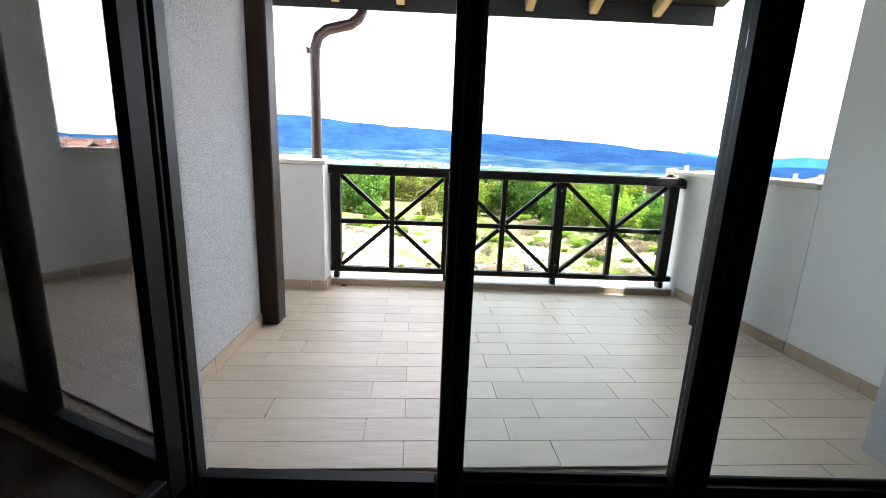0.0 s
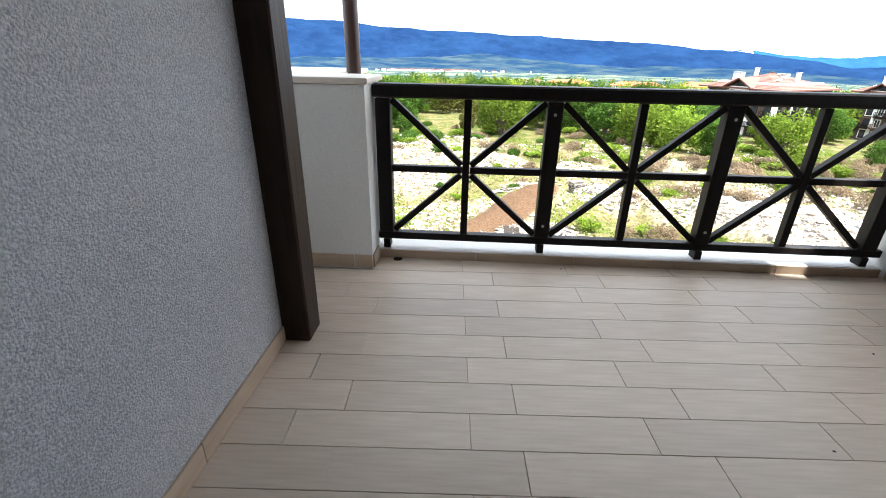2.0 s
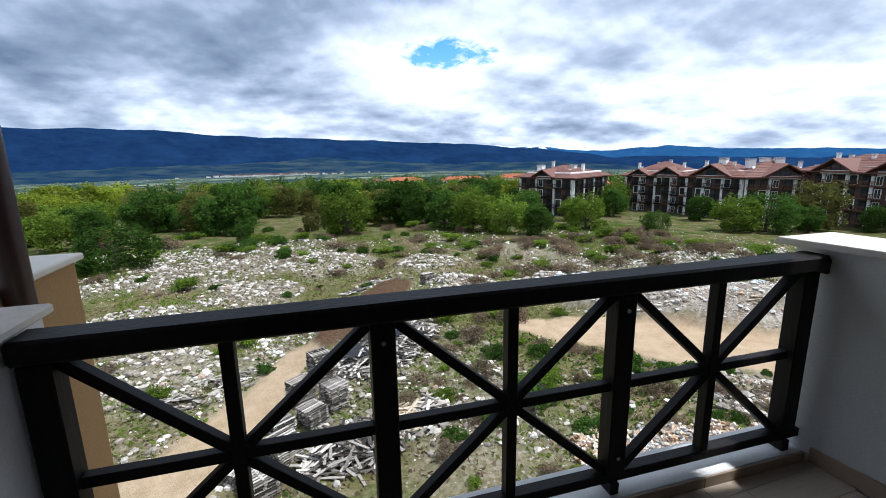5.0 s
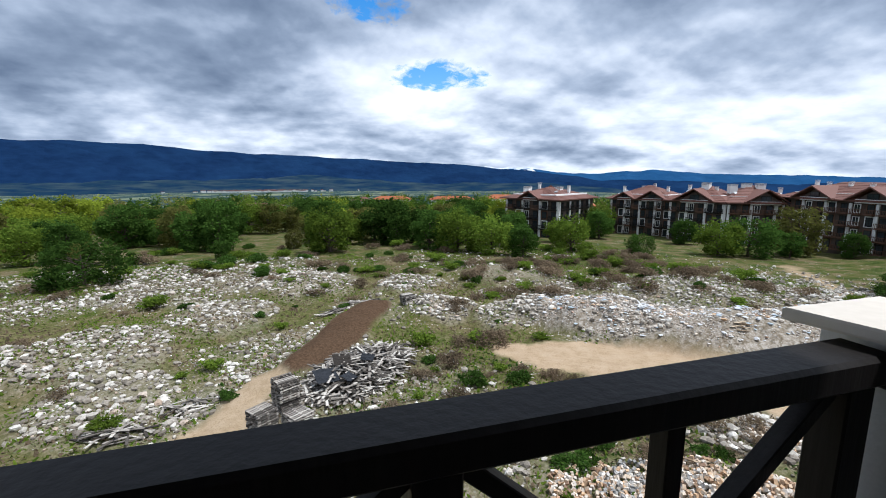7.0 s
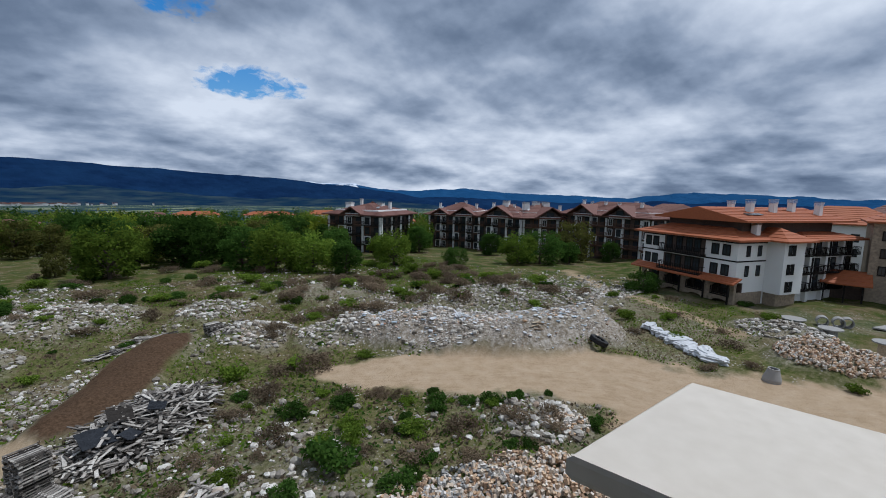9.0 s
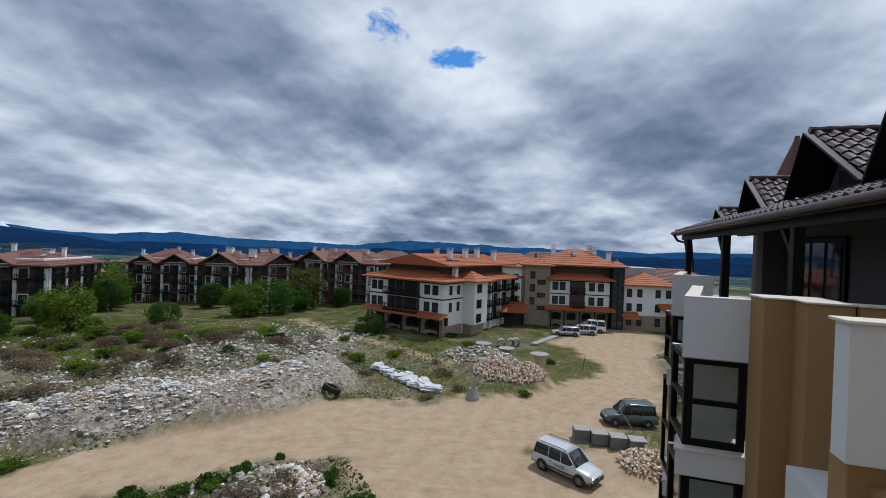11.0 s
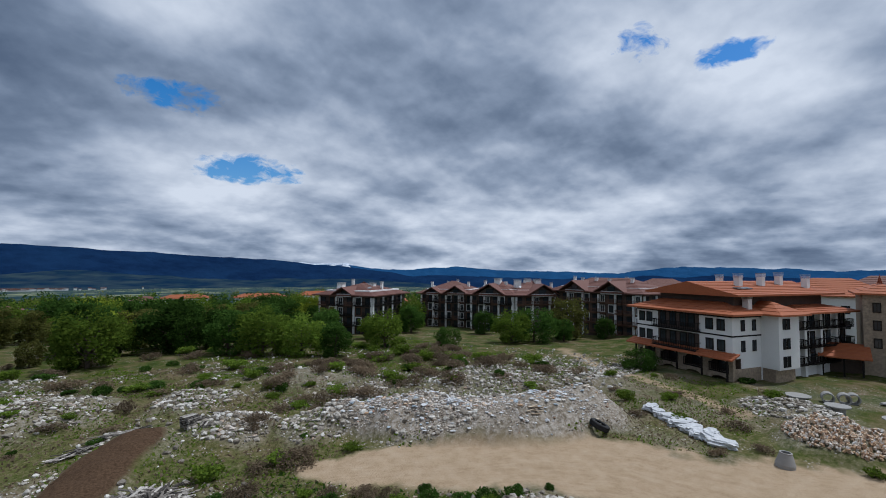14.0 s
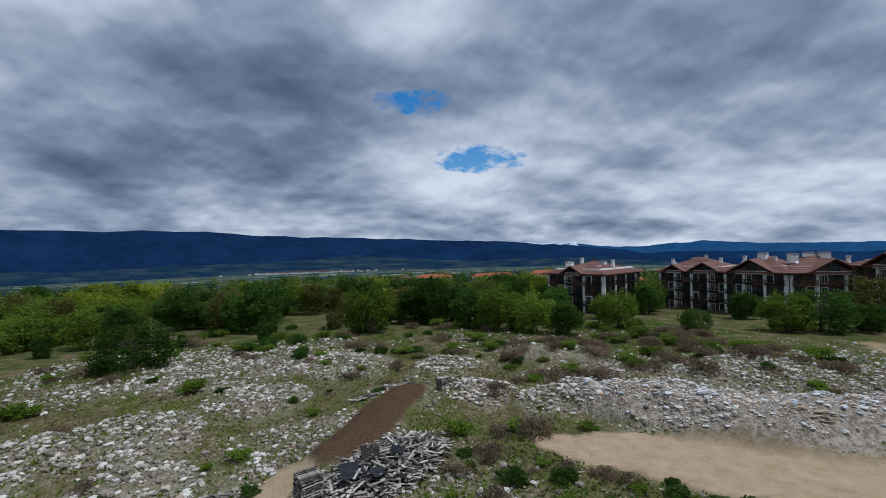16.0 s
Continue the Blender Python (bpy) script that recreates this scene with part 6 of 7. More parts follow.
    for i in range(int(L / 5)):
        part("skylight", S().box(-0.4, 0.4, -0.6, 0.6, 0, 0.1, Matrix.Translation(((i + 0.6) * 5, deep * 0.25, H + rise * 0.5 + 0.36)) @ Matrix.Rotation(math.atan2(rise, deep / 2), 4, "X")), "metal_grey", b)
    return b


lodge_a()
lodge_b()
hotel((57.9, 116.6), (66.0, 102.0), -16.0, 20, 4, "dark timber hotel with white bay fronts and a reddish roof", ((8.5, 6.5),), 2.6, 6, 3.4)
hotel((94.0, 117.0), (102.4, 101.5), -16.6, 16, 4, "timber hotel with white pilasters and stacked balconies", ((4.5, 6), (12.5, 8)), 2.2, 3, 3.8)
hotel((98.0, 97.5), (103.0, 85.0), -16.2, 14, 4, "dark balconied hotel wing with a gabled brown roof", ((6.5, 10),), 2.4, 0, 4.2)
hotel((103.4, 84.6), (117.5, 77.0), -16.2, 14, 4, "hotel wing with a timber gable and brown roof", ((8, 10),), 2.6, 0, 4.0, rail="wood_rail")
hotel((113.8, 78.5), (111.5, 51.0), -14.6, 15, 4, "long balconied hotel with white pilasters and brown roof", ((8, 9), (19.5, 9)), 2.6, 3, 3.6, rail="wood_rail")


def far_house(x, y, w, d, h, turn, roof, label, wall="white_wall"):
    z = float(base_height(np.array([x]), np.array([y]))[0])
    b = thing("house", label, "house", "far houses")
    b.matrix_world = pose(x, y, z, 0, 0, turn)
    part("wall", S().box(-w / 2, w / 2, 0, d, -3, h), wall, b)
    part("roof", roof_shape(-w / 2 - 0.8, w / 2 + 0.8, -0.8, d + 0.8, h, h * 0.35, 0.25), roof, b)
    for k in range(int(h // 2.8)):
        for i in range(int(w // 3)):
            window(b, -w / 2 + 1.5 + i * 3, -0.01, 0.7 + k * 2.8, 1.1, 1.4)


for x, y, w, d, h, t, roof, lab in ((108, 34, 16, 12, 11.0, -62, "roof_orange", "far apartment house with an orange roof"), (122, 30, 18, 12, 11.5, -66, "roof_brown", "far apartment house with a brown roof"),
                                    (116, 16, 18, 12, 12.2, -78, "roof_orange", "far apartment house with an orange roof"), (128, 8, 20, 12, 12.6, -84, "roof_brown", "far apartment house with a brown roof"),
                                    (118, -22, 18, 12, 10.5, -95, "roof_brown", "far apartment house with a brown roof"), (126, 44, 16, 12, 11.0, -60, "roof_brown", "far apartment house with a brown roof"),
                                    (92, 138, 18, 12, 10.5, -32, "roof_orange", "far house with an orange roof behind the hotel"), (145, 60, 20, 14, 12.2, -62, "roof_brown", "far apartment house with a brown roof"),
                                    (-18, 245, 20, 8, 4.5, 5, "roof_brown", "low pale farm building beyond the trees"), (60, 300, 26, 10, 6, -12, "roof_orange", "far houses with orange roofs in the woods"),
                                    (100, 290, 30, 10, 6, -18, "roof_orange", "far houses with orange roofs in the woods"), (36, 270, 12, 8, 6, -8, "roof_brown", "far house with a brown roof in the woods"), (130, 270, 26, 10, 7, -25, "roof_orange", "far houses with orange roofs in the woods")):
    far_house(x, y, w, d, h - 2.8 if h > 9 else h, t, roof, lab)


def far_town():
    """The small town on the valley floor, far below: pale walls and roofs of many houses."""
    s, r, rng = S(), S(), random.Random(5)
    for i in range(230):
        az, d = radians(rng.gauss(-4.5, 3.2)), rng.uniform(2500, 3300)
        x, y = math.sin(az) * d, math.cos(az) * d
        z = float(base_height(np.array([x]), np.array([y]))[0])
        w, h = rng.uniform(8, 24), rng.uniform(5, 12)
        s.box(x - w / 2, x + w / 2, y, y + 10, z, z + h)
        r.box(x - w / 2 - 1, x + w / 2 + 1, y - 1, y + 11, z + h, z + h + 2)
    solid("town", s, "white_wall", "pale houses of a far town on the valley floor", "town", kind="stuff")
    solid("town_roofs", r, "roof_brown", "brown roofs of the far town", "town", kind="stuff")


far_town()


# ---- the next part of our own building ----
def tile_roof(x0, x1, y0, z0, y1, z1, mat, pitch=0.30, course=0.36):
    """Roman tiles on a plane that rises from (y0, z0) to (y1, z1): rolls across x, courses stepped along the slope."""
    s = S()
    length = math.hypot(y1 - y0, z1 - z0)
    uy, uz = (y1 - y0) / length, (z1 - z0) / length
    rows, cols = max(1, round(length / course)), max(2, round((x1 - x0) / pitch))
    px = (x1 - x0) / cols
    shape = [(0.0, 0.0), (0.18, 0.05), (0.36, 0.065), (0.54, 0.05), (0.72, 0.0), (0.86, -0.008)]
    xs = [(x0 + (c + f) * px, h) for c in range(cols) for f, h in shape] + [(x1, 0.0)]
    ny, nz = -uz, uy
    if nz < 0:
        ny, nz = -ny, -nz
    for r in range(rows):
        a, b = length * r / rows, length * (r + 1) / rows + 0.03
        lo = [(x, y0 + uy * a + ny * (h + 0.035), z0 + uz * a + nz * (h + 0.035)) for x, h in xs]
        hi = [(x, y0 + uy * b + ny * h, z0 + uz * b + nz * h) for x, h in xs]
        un = [(x, y0 + uy * a + ny * (h - 0.005), z0 + uz * a + nz * (h - 0.005)) for x, h in xs]
        n = len(xs)
        s.add(lo + hi + un, [(i, i + 1, n + i + 1, n + i) for i in range(n - 1)] + [(2 * n + i, 2 * n + i + 1, i + 1, i) for i in range(n - 1)])
    return s


def slope_tiles(p_low, p_high, along_v, length, pitch=0.30, course=0.36):
    """Roman tiles on a tilted plane: p_low to p_high up the slope, running `length` along the unit vector."""
    p_low, p_high, a = Vector(p_low), Vector(p_high), Vector(along_v)
    up = p_high - p_low
    rise = tile_roof(0, length, 0, 0, up.length, 0, None, pitch, course)
    u = up.normalized()
    nrm = a.cross(u)
    if nrm.z < 0:
        nrm = -nrm
    m = Matrix((a, u, nrm)).transposed().to_4x4()
    m.translation = p_low
    return rise.moved(m)


def gable_dormer(b, xc, yf, half, z_low, z_peak, deep, far=0.4):
    """A gabled dormer that looks along +y: ridge along y, two tiled slopes, barge boards, a wall with a window in its mouth."""
    d = part("dormer", slope_tiles((xc - half, yf, z_low), (xc, yf, z_peak), (0, -1, 0), deep), "roof_glaze", b)
    part("dormer_slope", slope_tiles((xc + half * far, yf, z_low), (xc, yf, z_peak), (0, -1, 0), deep), "roof_glaze", d)
    for s in (-1, far):
        part("barge_board", S().beam((xc + s * (half + 0.05), yf + 0.04, z_low - 0.10), (xc, yf + 0.04, z_peak - 0.02), 0.05, 0.24, up=(0, 1, 0), b=0.006), "timber_dark", d)
        part("soffit_board", S().add([(xc + s * half, yf, z_low - 0.04), (xc, yf, z_peak - 0.04), (xc, yf - deep, z_peak - 0.04), (xc + s * half, yf - deep, z_low - 0.04)], [(0, 1, 2, 3)]), "timber_dark", d)
    n = int(deep / 0.2)
    part("ridge_tiles", S().tube([(xc, yf + 0.03 - 0.2 * k, z_peak + 0.05) for k in range(n)], [0.075 if k % 2 else 0.09 for k in range(n)], 8), "roof_glaze", d)
    w = half * 0.86
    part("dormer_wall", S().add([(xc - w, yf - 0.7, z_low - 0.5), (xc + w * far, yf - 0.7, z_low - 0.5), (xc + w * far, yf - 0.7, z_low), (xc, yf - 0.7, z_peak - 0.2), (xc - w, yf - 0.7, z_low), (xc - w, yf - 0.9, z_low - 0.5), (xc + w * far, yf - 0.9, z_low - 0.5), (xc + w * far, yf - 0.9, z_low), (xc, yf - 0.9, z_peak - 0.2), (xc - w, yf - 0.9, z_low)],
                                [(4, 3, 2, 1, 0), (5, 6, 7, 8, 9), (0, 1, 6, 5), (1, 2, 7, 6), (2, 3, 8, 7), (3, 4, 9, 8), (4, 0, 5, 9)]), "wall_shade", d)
    part("dormer_window", S().box(xc - half * 0.35, xc + half * 0.1, yf - 0.71, yf - 0.66, z_low - 0.25, z_low + (z_peak - z_low) * 0.35, b=0.01), "glass_dark", d)


def bay_glazing(b, x0, x1, y0, y1, z0, z1):
    """A glazed corner bay: black frame bars on the side and the front, with panes."""
    f = part("bay_frame", S().box(x0 - 0.03, x0 + 0.07, y0, y0 + 0.1, z0, z1, b=0.006).box(x0 - 0.03, x0 + 0.09, y1 - 0.1, y1 + 0.03, z0, z1, b=0.006).box(x1 - 0.1, x1, y1 - 0.08, y1 + 0.02, z0, z1, b=0.006)
             .box(x0 - 0.03, x0 + 0.06, y0 + 0.1, y1 - 0.1, z1 - 0.1, z1, b=0.006).box(x0 - 0.03, x0 + 0.06, y0 + 0.1, y1 - 0.1, z0, z0 + 0.1, b=0.006).box(x0 - 0.02, x0 + 0.06, y0 + 0.1, y1 - 0.1, z0 + (z1 - z0) * 0.47, z0 + (z1 - z0) * 0.47 + 0.08, b=0.006)
             .box(x0 + 0.09, x1 - 0.1, y1 - 0.07, y1 + 0.02, z1 - 0.1, z1, b=0.006).box(x0 + 0.09, x1 - 0.1, y1 - 0.07, y1 + 0.02, z0, z0 + 0.1, b=0.006).box(x0 + 0.09, x1 - 0.1, y1 - 0.07, y1 + 0.02, z0 + (z1 - z0) * 0.47, z0 + (z1 - z0) * 0.47 + 0.08, b=0.006), "frame_black", b)
    part("pane", S().box(x0 + 0.01, x0 + 0.02, y0 + 0.1, y1 - 0.1, z0 + 0.1, z1 - 0.1), "glass", f)
    part("pane", S().box(x0 + 0.09, x1 - 0.1, y1 - 0.04, y1 - 0.03, z0 + 0.1, z1 - 0.1), "glass", f)
    part("inner_wall", S().box(x1, x1 + 0.1, y0 - 0.6, y1, z0, z1), "render_white", b)


def neighbour():
    b = thing("apartment_wing", "next wing of the building with white bays and mustard piers", "building")
    # main body, set back, with its lower storeys
    part("body", S().prism([(10.1, -3.6), (10.1, -14), (24, -14), (24, -5.2)], -13, 0.0), "mustard", b)
    # terrace wall and pier coloured dark for the shade under the eaves
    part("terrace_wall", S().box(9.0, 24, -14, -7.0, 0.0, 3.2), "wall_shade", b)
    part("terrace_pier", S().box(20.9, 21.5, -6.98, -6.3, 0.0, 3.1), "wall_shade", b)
    w = part("terrace_window", S().box(17.2, 19.8, -6.99, -6.9, 0.25, 2.3, b=0.01), "frame_black", b)
    for x in (17.35, 18.2, 19.05):
        part("pane", S().box(x, x + 0.65, -6.885, -6.875, 0.45, 2.15), "glass_dark", w)
    # bays: white parapet above glazing, their fronts turned a little away
    for x, y0, y1, deep, crest in ((10.85, -2.75, -1.80, 3.0, 0.97), (16.2, -3.6, -2.62, 3.0, 1.10)):
        lean = deep * 0.26

        def block(z0, z1, out=0.0):
            return S().prism([(x - out, y0), (x + deep, y0 - lean), (x + deep, y1 - lean + out), (x - out, y1 + out)], z0, z1)

        front = [(x, y0), (x + 0.25, y0 - 0.065), (x + 0.25, y1 - 0.065), (x, y1)]
        outer = [(x + 0.252, y1 - 0.285), (x + deep, y1 - lean - 0.22), (x + deep, y1 - lean), (x + 0.252, y1 - 0.065)]
        part("bay_slab", block(0.004, 0.018), "concrete", b)
        for wall in (front, outer):
            part("bay_parapet", S().prism(wall, 0.02, crest), "render_white", b)
            part("bay_coping", S().prism(wall, crest + 0.002, crest + 0.022), "cap", b)
        for k in range(4):
            z = -3.0 * k
            if k:
                part("bay_band", block(z + 1.15, z + 1.55, 0.06), "render_white", b)
                part("bay_sill", block(z + 1.552, z + 1.58, 0.09), "cap", b)
            bay_glazing(b, x + 0.12, x + 1.2, y0, y1 - 0.1, z - 1.42, z + 0.0 if k == 0 else z + 1.14)
            part("bay_floor", block(z - 1.60, z - 1.44, -0.15), "concrete", b)
    # mustard piers stepping back between the bays
    for x0, x1, y0, y1 in ((10.33, 10.845, -3.6, -2.72), (9.92, 10.325, -3.6, -3.08)):
        part("pier", S().box(x0, x1, y0, y1, -13, 1.06, b=0.01), "mustard", b)
        part("pier_coping", S().box(x0 - 0.03, x1, y0, y1 + 0.03, 1.062, 1.09, b=0.005), "cap", b)
    part("terrace_parapet", S().box(9.86, 10.1, -9, -3.62, -13, 1.06, b=0.01), "mustard", b)
    part("terrace_coping", S().box(9.82, 10.12, -9, -3.60, 1.062, 1.09, b=0.005), "cap", b)
    # near bay with its white parapet
    part("near_pier", S().box(7.70, 8.0, -3.1, -2.48, -13, -0.12, b=0.01), "mustard", b)
    part("near_parapet", S().box(7.60, 7.85, -6.5, -2.42, -0.12, 1.10, b=0.008), "render_white", b)
    part("near_coping", S().box(7.56, 7.89, -6.5, -2.38, 1.102, 1.135, b=0.006), "cap", b)
    part("low_balcony", S().box(9.0, 9.92, -4.6, -2.9, -1.75, -1.1, b=0.008), "render_white", b)
    part("low_rail", S().box(9.3, 9.38, -3.4, -3.3, -1.1, -0.1, b=0.004).box(9.3, 9.38, -4.3, -3.4, -0.2, -0.1, b=0.004), "frame_black", b)
    # eaves, gutter, tiled roof
    part("eave_beam", S().box(9.3, 23.4, -4.45, -4.25, 2.28, 2.50, b=0.006), "timber_dark", b)
    part("soffit", S().add([(9.2, -4.02, 2.52), (23.5, -4.02, 2.52), (23.5, -8.0, 3.9), (9.2, -8.0, 3.9), (9.2, -4.02, 2.56), (23.5, -4.02, 2.56), (23.5, -8.0, 3.94), (9.2, -8.0, 3.94)],
                           [(3, 2, 1, 0), (4, 5, 6, 7), (0, 1, 5, 4), (1, 2, 6, 5), (2, 3, 7, 6), (3, 0, 4, 7)]), "timber_dark", b)
    part("fascia", S().box(9.2, 23.5, -4.03, -4.0, 2.44, 2.60, b=0.004), "timber_brown", b)
    part("gutter", S().tube([(9.2, -3.94, 2.55), (23.6, -3.94, 2.55)], 0.075, 12), "pipe_brown", b)
    part("downpipe", S().tube([(23.4, -3.94, 2.5), (23.4, -4.1, 2.25), (22.9, -4.5, 2.1), (22.8, -4.6, 1.0)], 0.05, 10), "pipe_brown", b)
    part("roof_slope", tile_roof(9.2, 23.5, -4.0, 2.60, -9.0, 4.40, "roof_glaze"), "roof_glaze", b, "glossy dark brown roof tiles")
    for x in (13.5, 18.0, 22.6):
        part("post", S().box(x - 0.1, x + 0.1, -4.45, -4.25, 0, 2.28, b=0.006), "timber_dark", b)
        part("strut", S().beam((x, -4.35, 1.6), (x + 0.6, -4.35, 2.28), 0.12, 0.12, b=0.005), "timber_dark", b)
    gable_dormer(b, 15.2, -5.2, 2.2, 3.24, 4.60, 4.0)
    gable_dormer(b, 18.9, -5.2, 1.5, 3.05, 4.08, 4.0)
    gable_dormer(b, 21.9, -5.2, 1.1, 2.95, 3.42, 3.0)
    part("turret_roof", S().lathe([(0.80, 4.1), (0.72, 4.3), (0.10, 5.85), (0.08, 6.0), (0.0, 6.0), (0.0, 4.1)], 8, pose(21.5, -7.4, 0)), "roof_brown", b)
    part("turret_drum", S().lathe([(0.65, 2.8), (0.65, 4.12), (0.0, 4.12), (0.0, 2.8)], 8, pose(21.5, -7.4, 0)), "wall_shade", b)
    # tall near gable over the terrace, looking out like the dormers
    part("near_gable", S().add([(8.4, -5.5, 2.9), (12.7, -5.5, 2.9), (10.5, -5.5, 7.0), (8.4, -5.7, 2.9), (12.7, -5.7, 2.9), (10.5, -5.7, 7.0)], [(2, 1, 0), (3, 4, 5), (0, 1, 4, 3), (1, 2, 5, 4), (2, 0, 3, 5)]), "render_rough", b)
    for s in (-1, 1):
        part("near_barge_board", S().beam((10.5 + s * 2.35, -5.18, 3.0), (10.5, -5.18, 7.3), 0.06, 0.34, up=(0, 1, 0), b=0.008), "timber_dark", b)
        part("near_gable_roof", slope_tiles((10.5 + s * 2.35, -5.2, 3.1), (10.5, -5.2, 7.4), (0, -1, 0), 4.5), "roof_glaze", b)
    # terrace floor and the far balconies' railings
    part("terrace_floor", S().prism([(10.1, -3.65), (10.1, -7), (24, -7), (24, -5.2)], 0.0, 0.05), "tile", b)
    return b


neighbour()
solid("own_facade", S().box(-14, 7.7, -14, -2.64, -13, -0.31), "mustard", "mustard rendered lower storeys under the balcony", "wall", kind="structure")
solid("own_bay", S().box(-1.6, 3.45, -2.64, 0.165, -13, -0.31), "render_white", "white rendered bay under the balcony", "wall", kind="structure")


# ---- things on the waste ground ----
def pallet(name="pallet"):
    p = thing(name, "weathered grey wooden pallet", "pallet", "pallet stacks")
    slat = S().box(-0.6, 0.6, -0.05, 0.05, 0, 0.022).mesh("slat", M["old_wood"])
    runner = S().box(-0.05, 0.05, -0.59, 0.59, 0, 0.022).mesh("stringer", M["old_wood"])
    block = S().box(-0.07, 0.07, -0.05, 0.05, 0, 0.078).mesh("block", M["old_wood"])
    for i in range(7):
        part("slat", slat, "old_wood", p).location = (0, -0.54 + i * 0.18, 0.122)
    for x in (-0.53, 0, 0.53):
        part("stringer", runner, "old_wood", p).location = (x, 0, 0.10)
        for y in (-0.53, 0, 0.53):
            part("block", block, "old_wood", p).location = (x, y, 0.022)
    for y in (-0.53, 0, 0.53):
        part("slat", slat, "old_wood", p).location = (0, y, 0)
    return p


PALLET = pallet()
rp = random.Random(3)
for x, y, n, turn in ((-0.7, 23.2, 9, 35), (0.4, 25.2, 13, 28), (1.1, 22.3, 10, 30), (-0.1, 20.9, 6, 40), (-1.7, 20.8, 5, 32), (11.9, 43.4, 7, 20), (-3.2, 17.6, 5, 55), (-2.2, 16.4, 7, 25), (-1.4, 18.6, 8, 35)):
    z = ground_z(x, y)
    for k in range(n):
        copy_thing(PALLET, pose(x + rp.uniform(-0.05, 0.05), y + rp.uniform(-0.05, 0.05), z + 0.02 + k * 0.146, 0, 0, turn + rp.uniform(-4, 4)))
PALLET.matrix_basis = pose(12.9, 41.6, ground_z(12.9, 41.6) + 0.02, 4, 0, 65)

boards("timber_pile", 5.3, 29.2, 5.2, 2.6, 760, 1.6, "old_wood", "big jumble of weathered grey boards and broken pallets", radians(48), 1.5, 170)
boards("timber_pile", 4.2, 27.6, 3.4, 2.0, 240, 1.1, "old_wood", "broken grey slats in the timber jumble", radians(40), 1.5)
boards("timber_pile", 3.4, 19.2, 2.6, 1.3, 110, 1.9, "new_wood", "pile of pale sawn boards beside the pallets", radians(20), 0.7, 60)
boards("timber_pile", 2.0, 18.2, 2.9, 1.9, 300, 1.5, "old_wood", "broken pallets and grey boards heaped beside the track", radians(30), 1.0)
boards("timber_pile", 5.8, 19.6, 1.9, 1.2, 60, 1.4, "old_wood", "scattered grey boards beside the pallets", radians(60), 0.4)
boards("timber_pile", -5.6, 27.6, 1.4, 0.8, 34, 1.3, "old_wood", "small pile of grey boards by the sandy track", radians(20), 0.4)
boards("timber_pile", -8.4, 25.0, 1.6, 0.8, 34, 1.5, "old_wood", "small pile of grey boards by the sandy track", radians(10), 0.3)
boards("timber_pile", 4.3, 43.5, 1.7, 0.7, 30, 1.9, "old_wood", "grey boards lying in the grass", radians(30), 0.3, 50)
boards("timber_pile", 7.4, 45.6, 1.9, 0.6, 22, 2.6, "old_wood", "long grey boards lying behind the soil bank", radians(8), 0.25, 20)
boards("timber_pile", 13.6, 44.6, 1.6, 0.9, 40, 1.0, "old_wood", "broken boards beside a pallet stack", radians(-30), 0.5)
boards("timber_pile", 18.0, 13.4, 0.9, 0.5, 14, 1.2, "new_wood", "a few pale boards on the brick heap", radians(-20), 0.2, 40)
boards("timber_pile", 30.5, 30.4, 1.0, 0.6, 14, 1.3, "plastic_white", "pale boards sticking out of the rubble", radians(50), 0.5)
boards("timber_pile", 34.4, 24.0, 1.0, 0.5, 8, 1.2, "new_wood", "boards at the foot of the rubble heap", radians(-30), 0.1, 60)
boards("timber_pile", 70.5, -12.6, 2.2, 1.0, 60, 2.4, "new_wood", "stack of pale boards by the wall", radians(-40), 0.9, 20)


def sheet(name, x, y, w, d, tilt, turn, mat, label, up=1.3):
    s = S()
    n = 6
    rng = random.Random(int(x * 10))
    z0 = ground_z(x, y)
    top = [[(-w / 2 + w * i / n, -d / 2 + d * j / n, rng.uniform(-0.05, 0.05)) for i in range(n + 1)] for j in range(n + 1)]
    m = Matrix.Translation((x, y, z0 + up)) @ Euler((radians(tilt), radians(8), radians(turn))).to_matrix().to_4x4()
    vs = [m @ Vector(p) for r in top for p in r] + [m @ (Vector(p) - Vector((0, 0, 0.02))) for r in top for p in r]
    k = (n + 1) ** 2
    fs = [(j * (n + 1) + i, j * (n + 1) + i + 1, (j + 1) * (n + 1) + i + 1, (j + 1) * (n + 1) + i) for j in range(n) for i in range(n)]
    fs += [tuple(a + k for a in q)[::-1] for q in fs]
    return solid(name, s.add(vs, fs), mat, label, "sheet")


sheet("felt_sheet", 2.8, 26.6, 1.5, 1.2, 20, 20, "tar", "black roofing felt sheet lying on the timber jumble", 1.15)
sheet("felt_sheet", 4.2, 26.6, 1.1, 0.8, 16, 50, "tar", "black roofing felt sheet lying on the timber jumble", 1.1)
sheet("felt_sheet", 5.6, 28.2, 0.9, 0.6, 22, -20, "tar", "scrap of black roofing felt between the boards", 1.55)
sheet("board_sheet", 3.9, 28.0, 1.2, 0.9, 26, 10, "old_wood", "weathered board sheet on the timber jumble", 1.6)


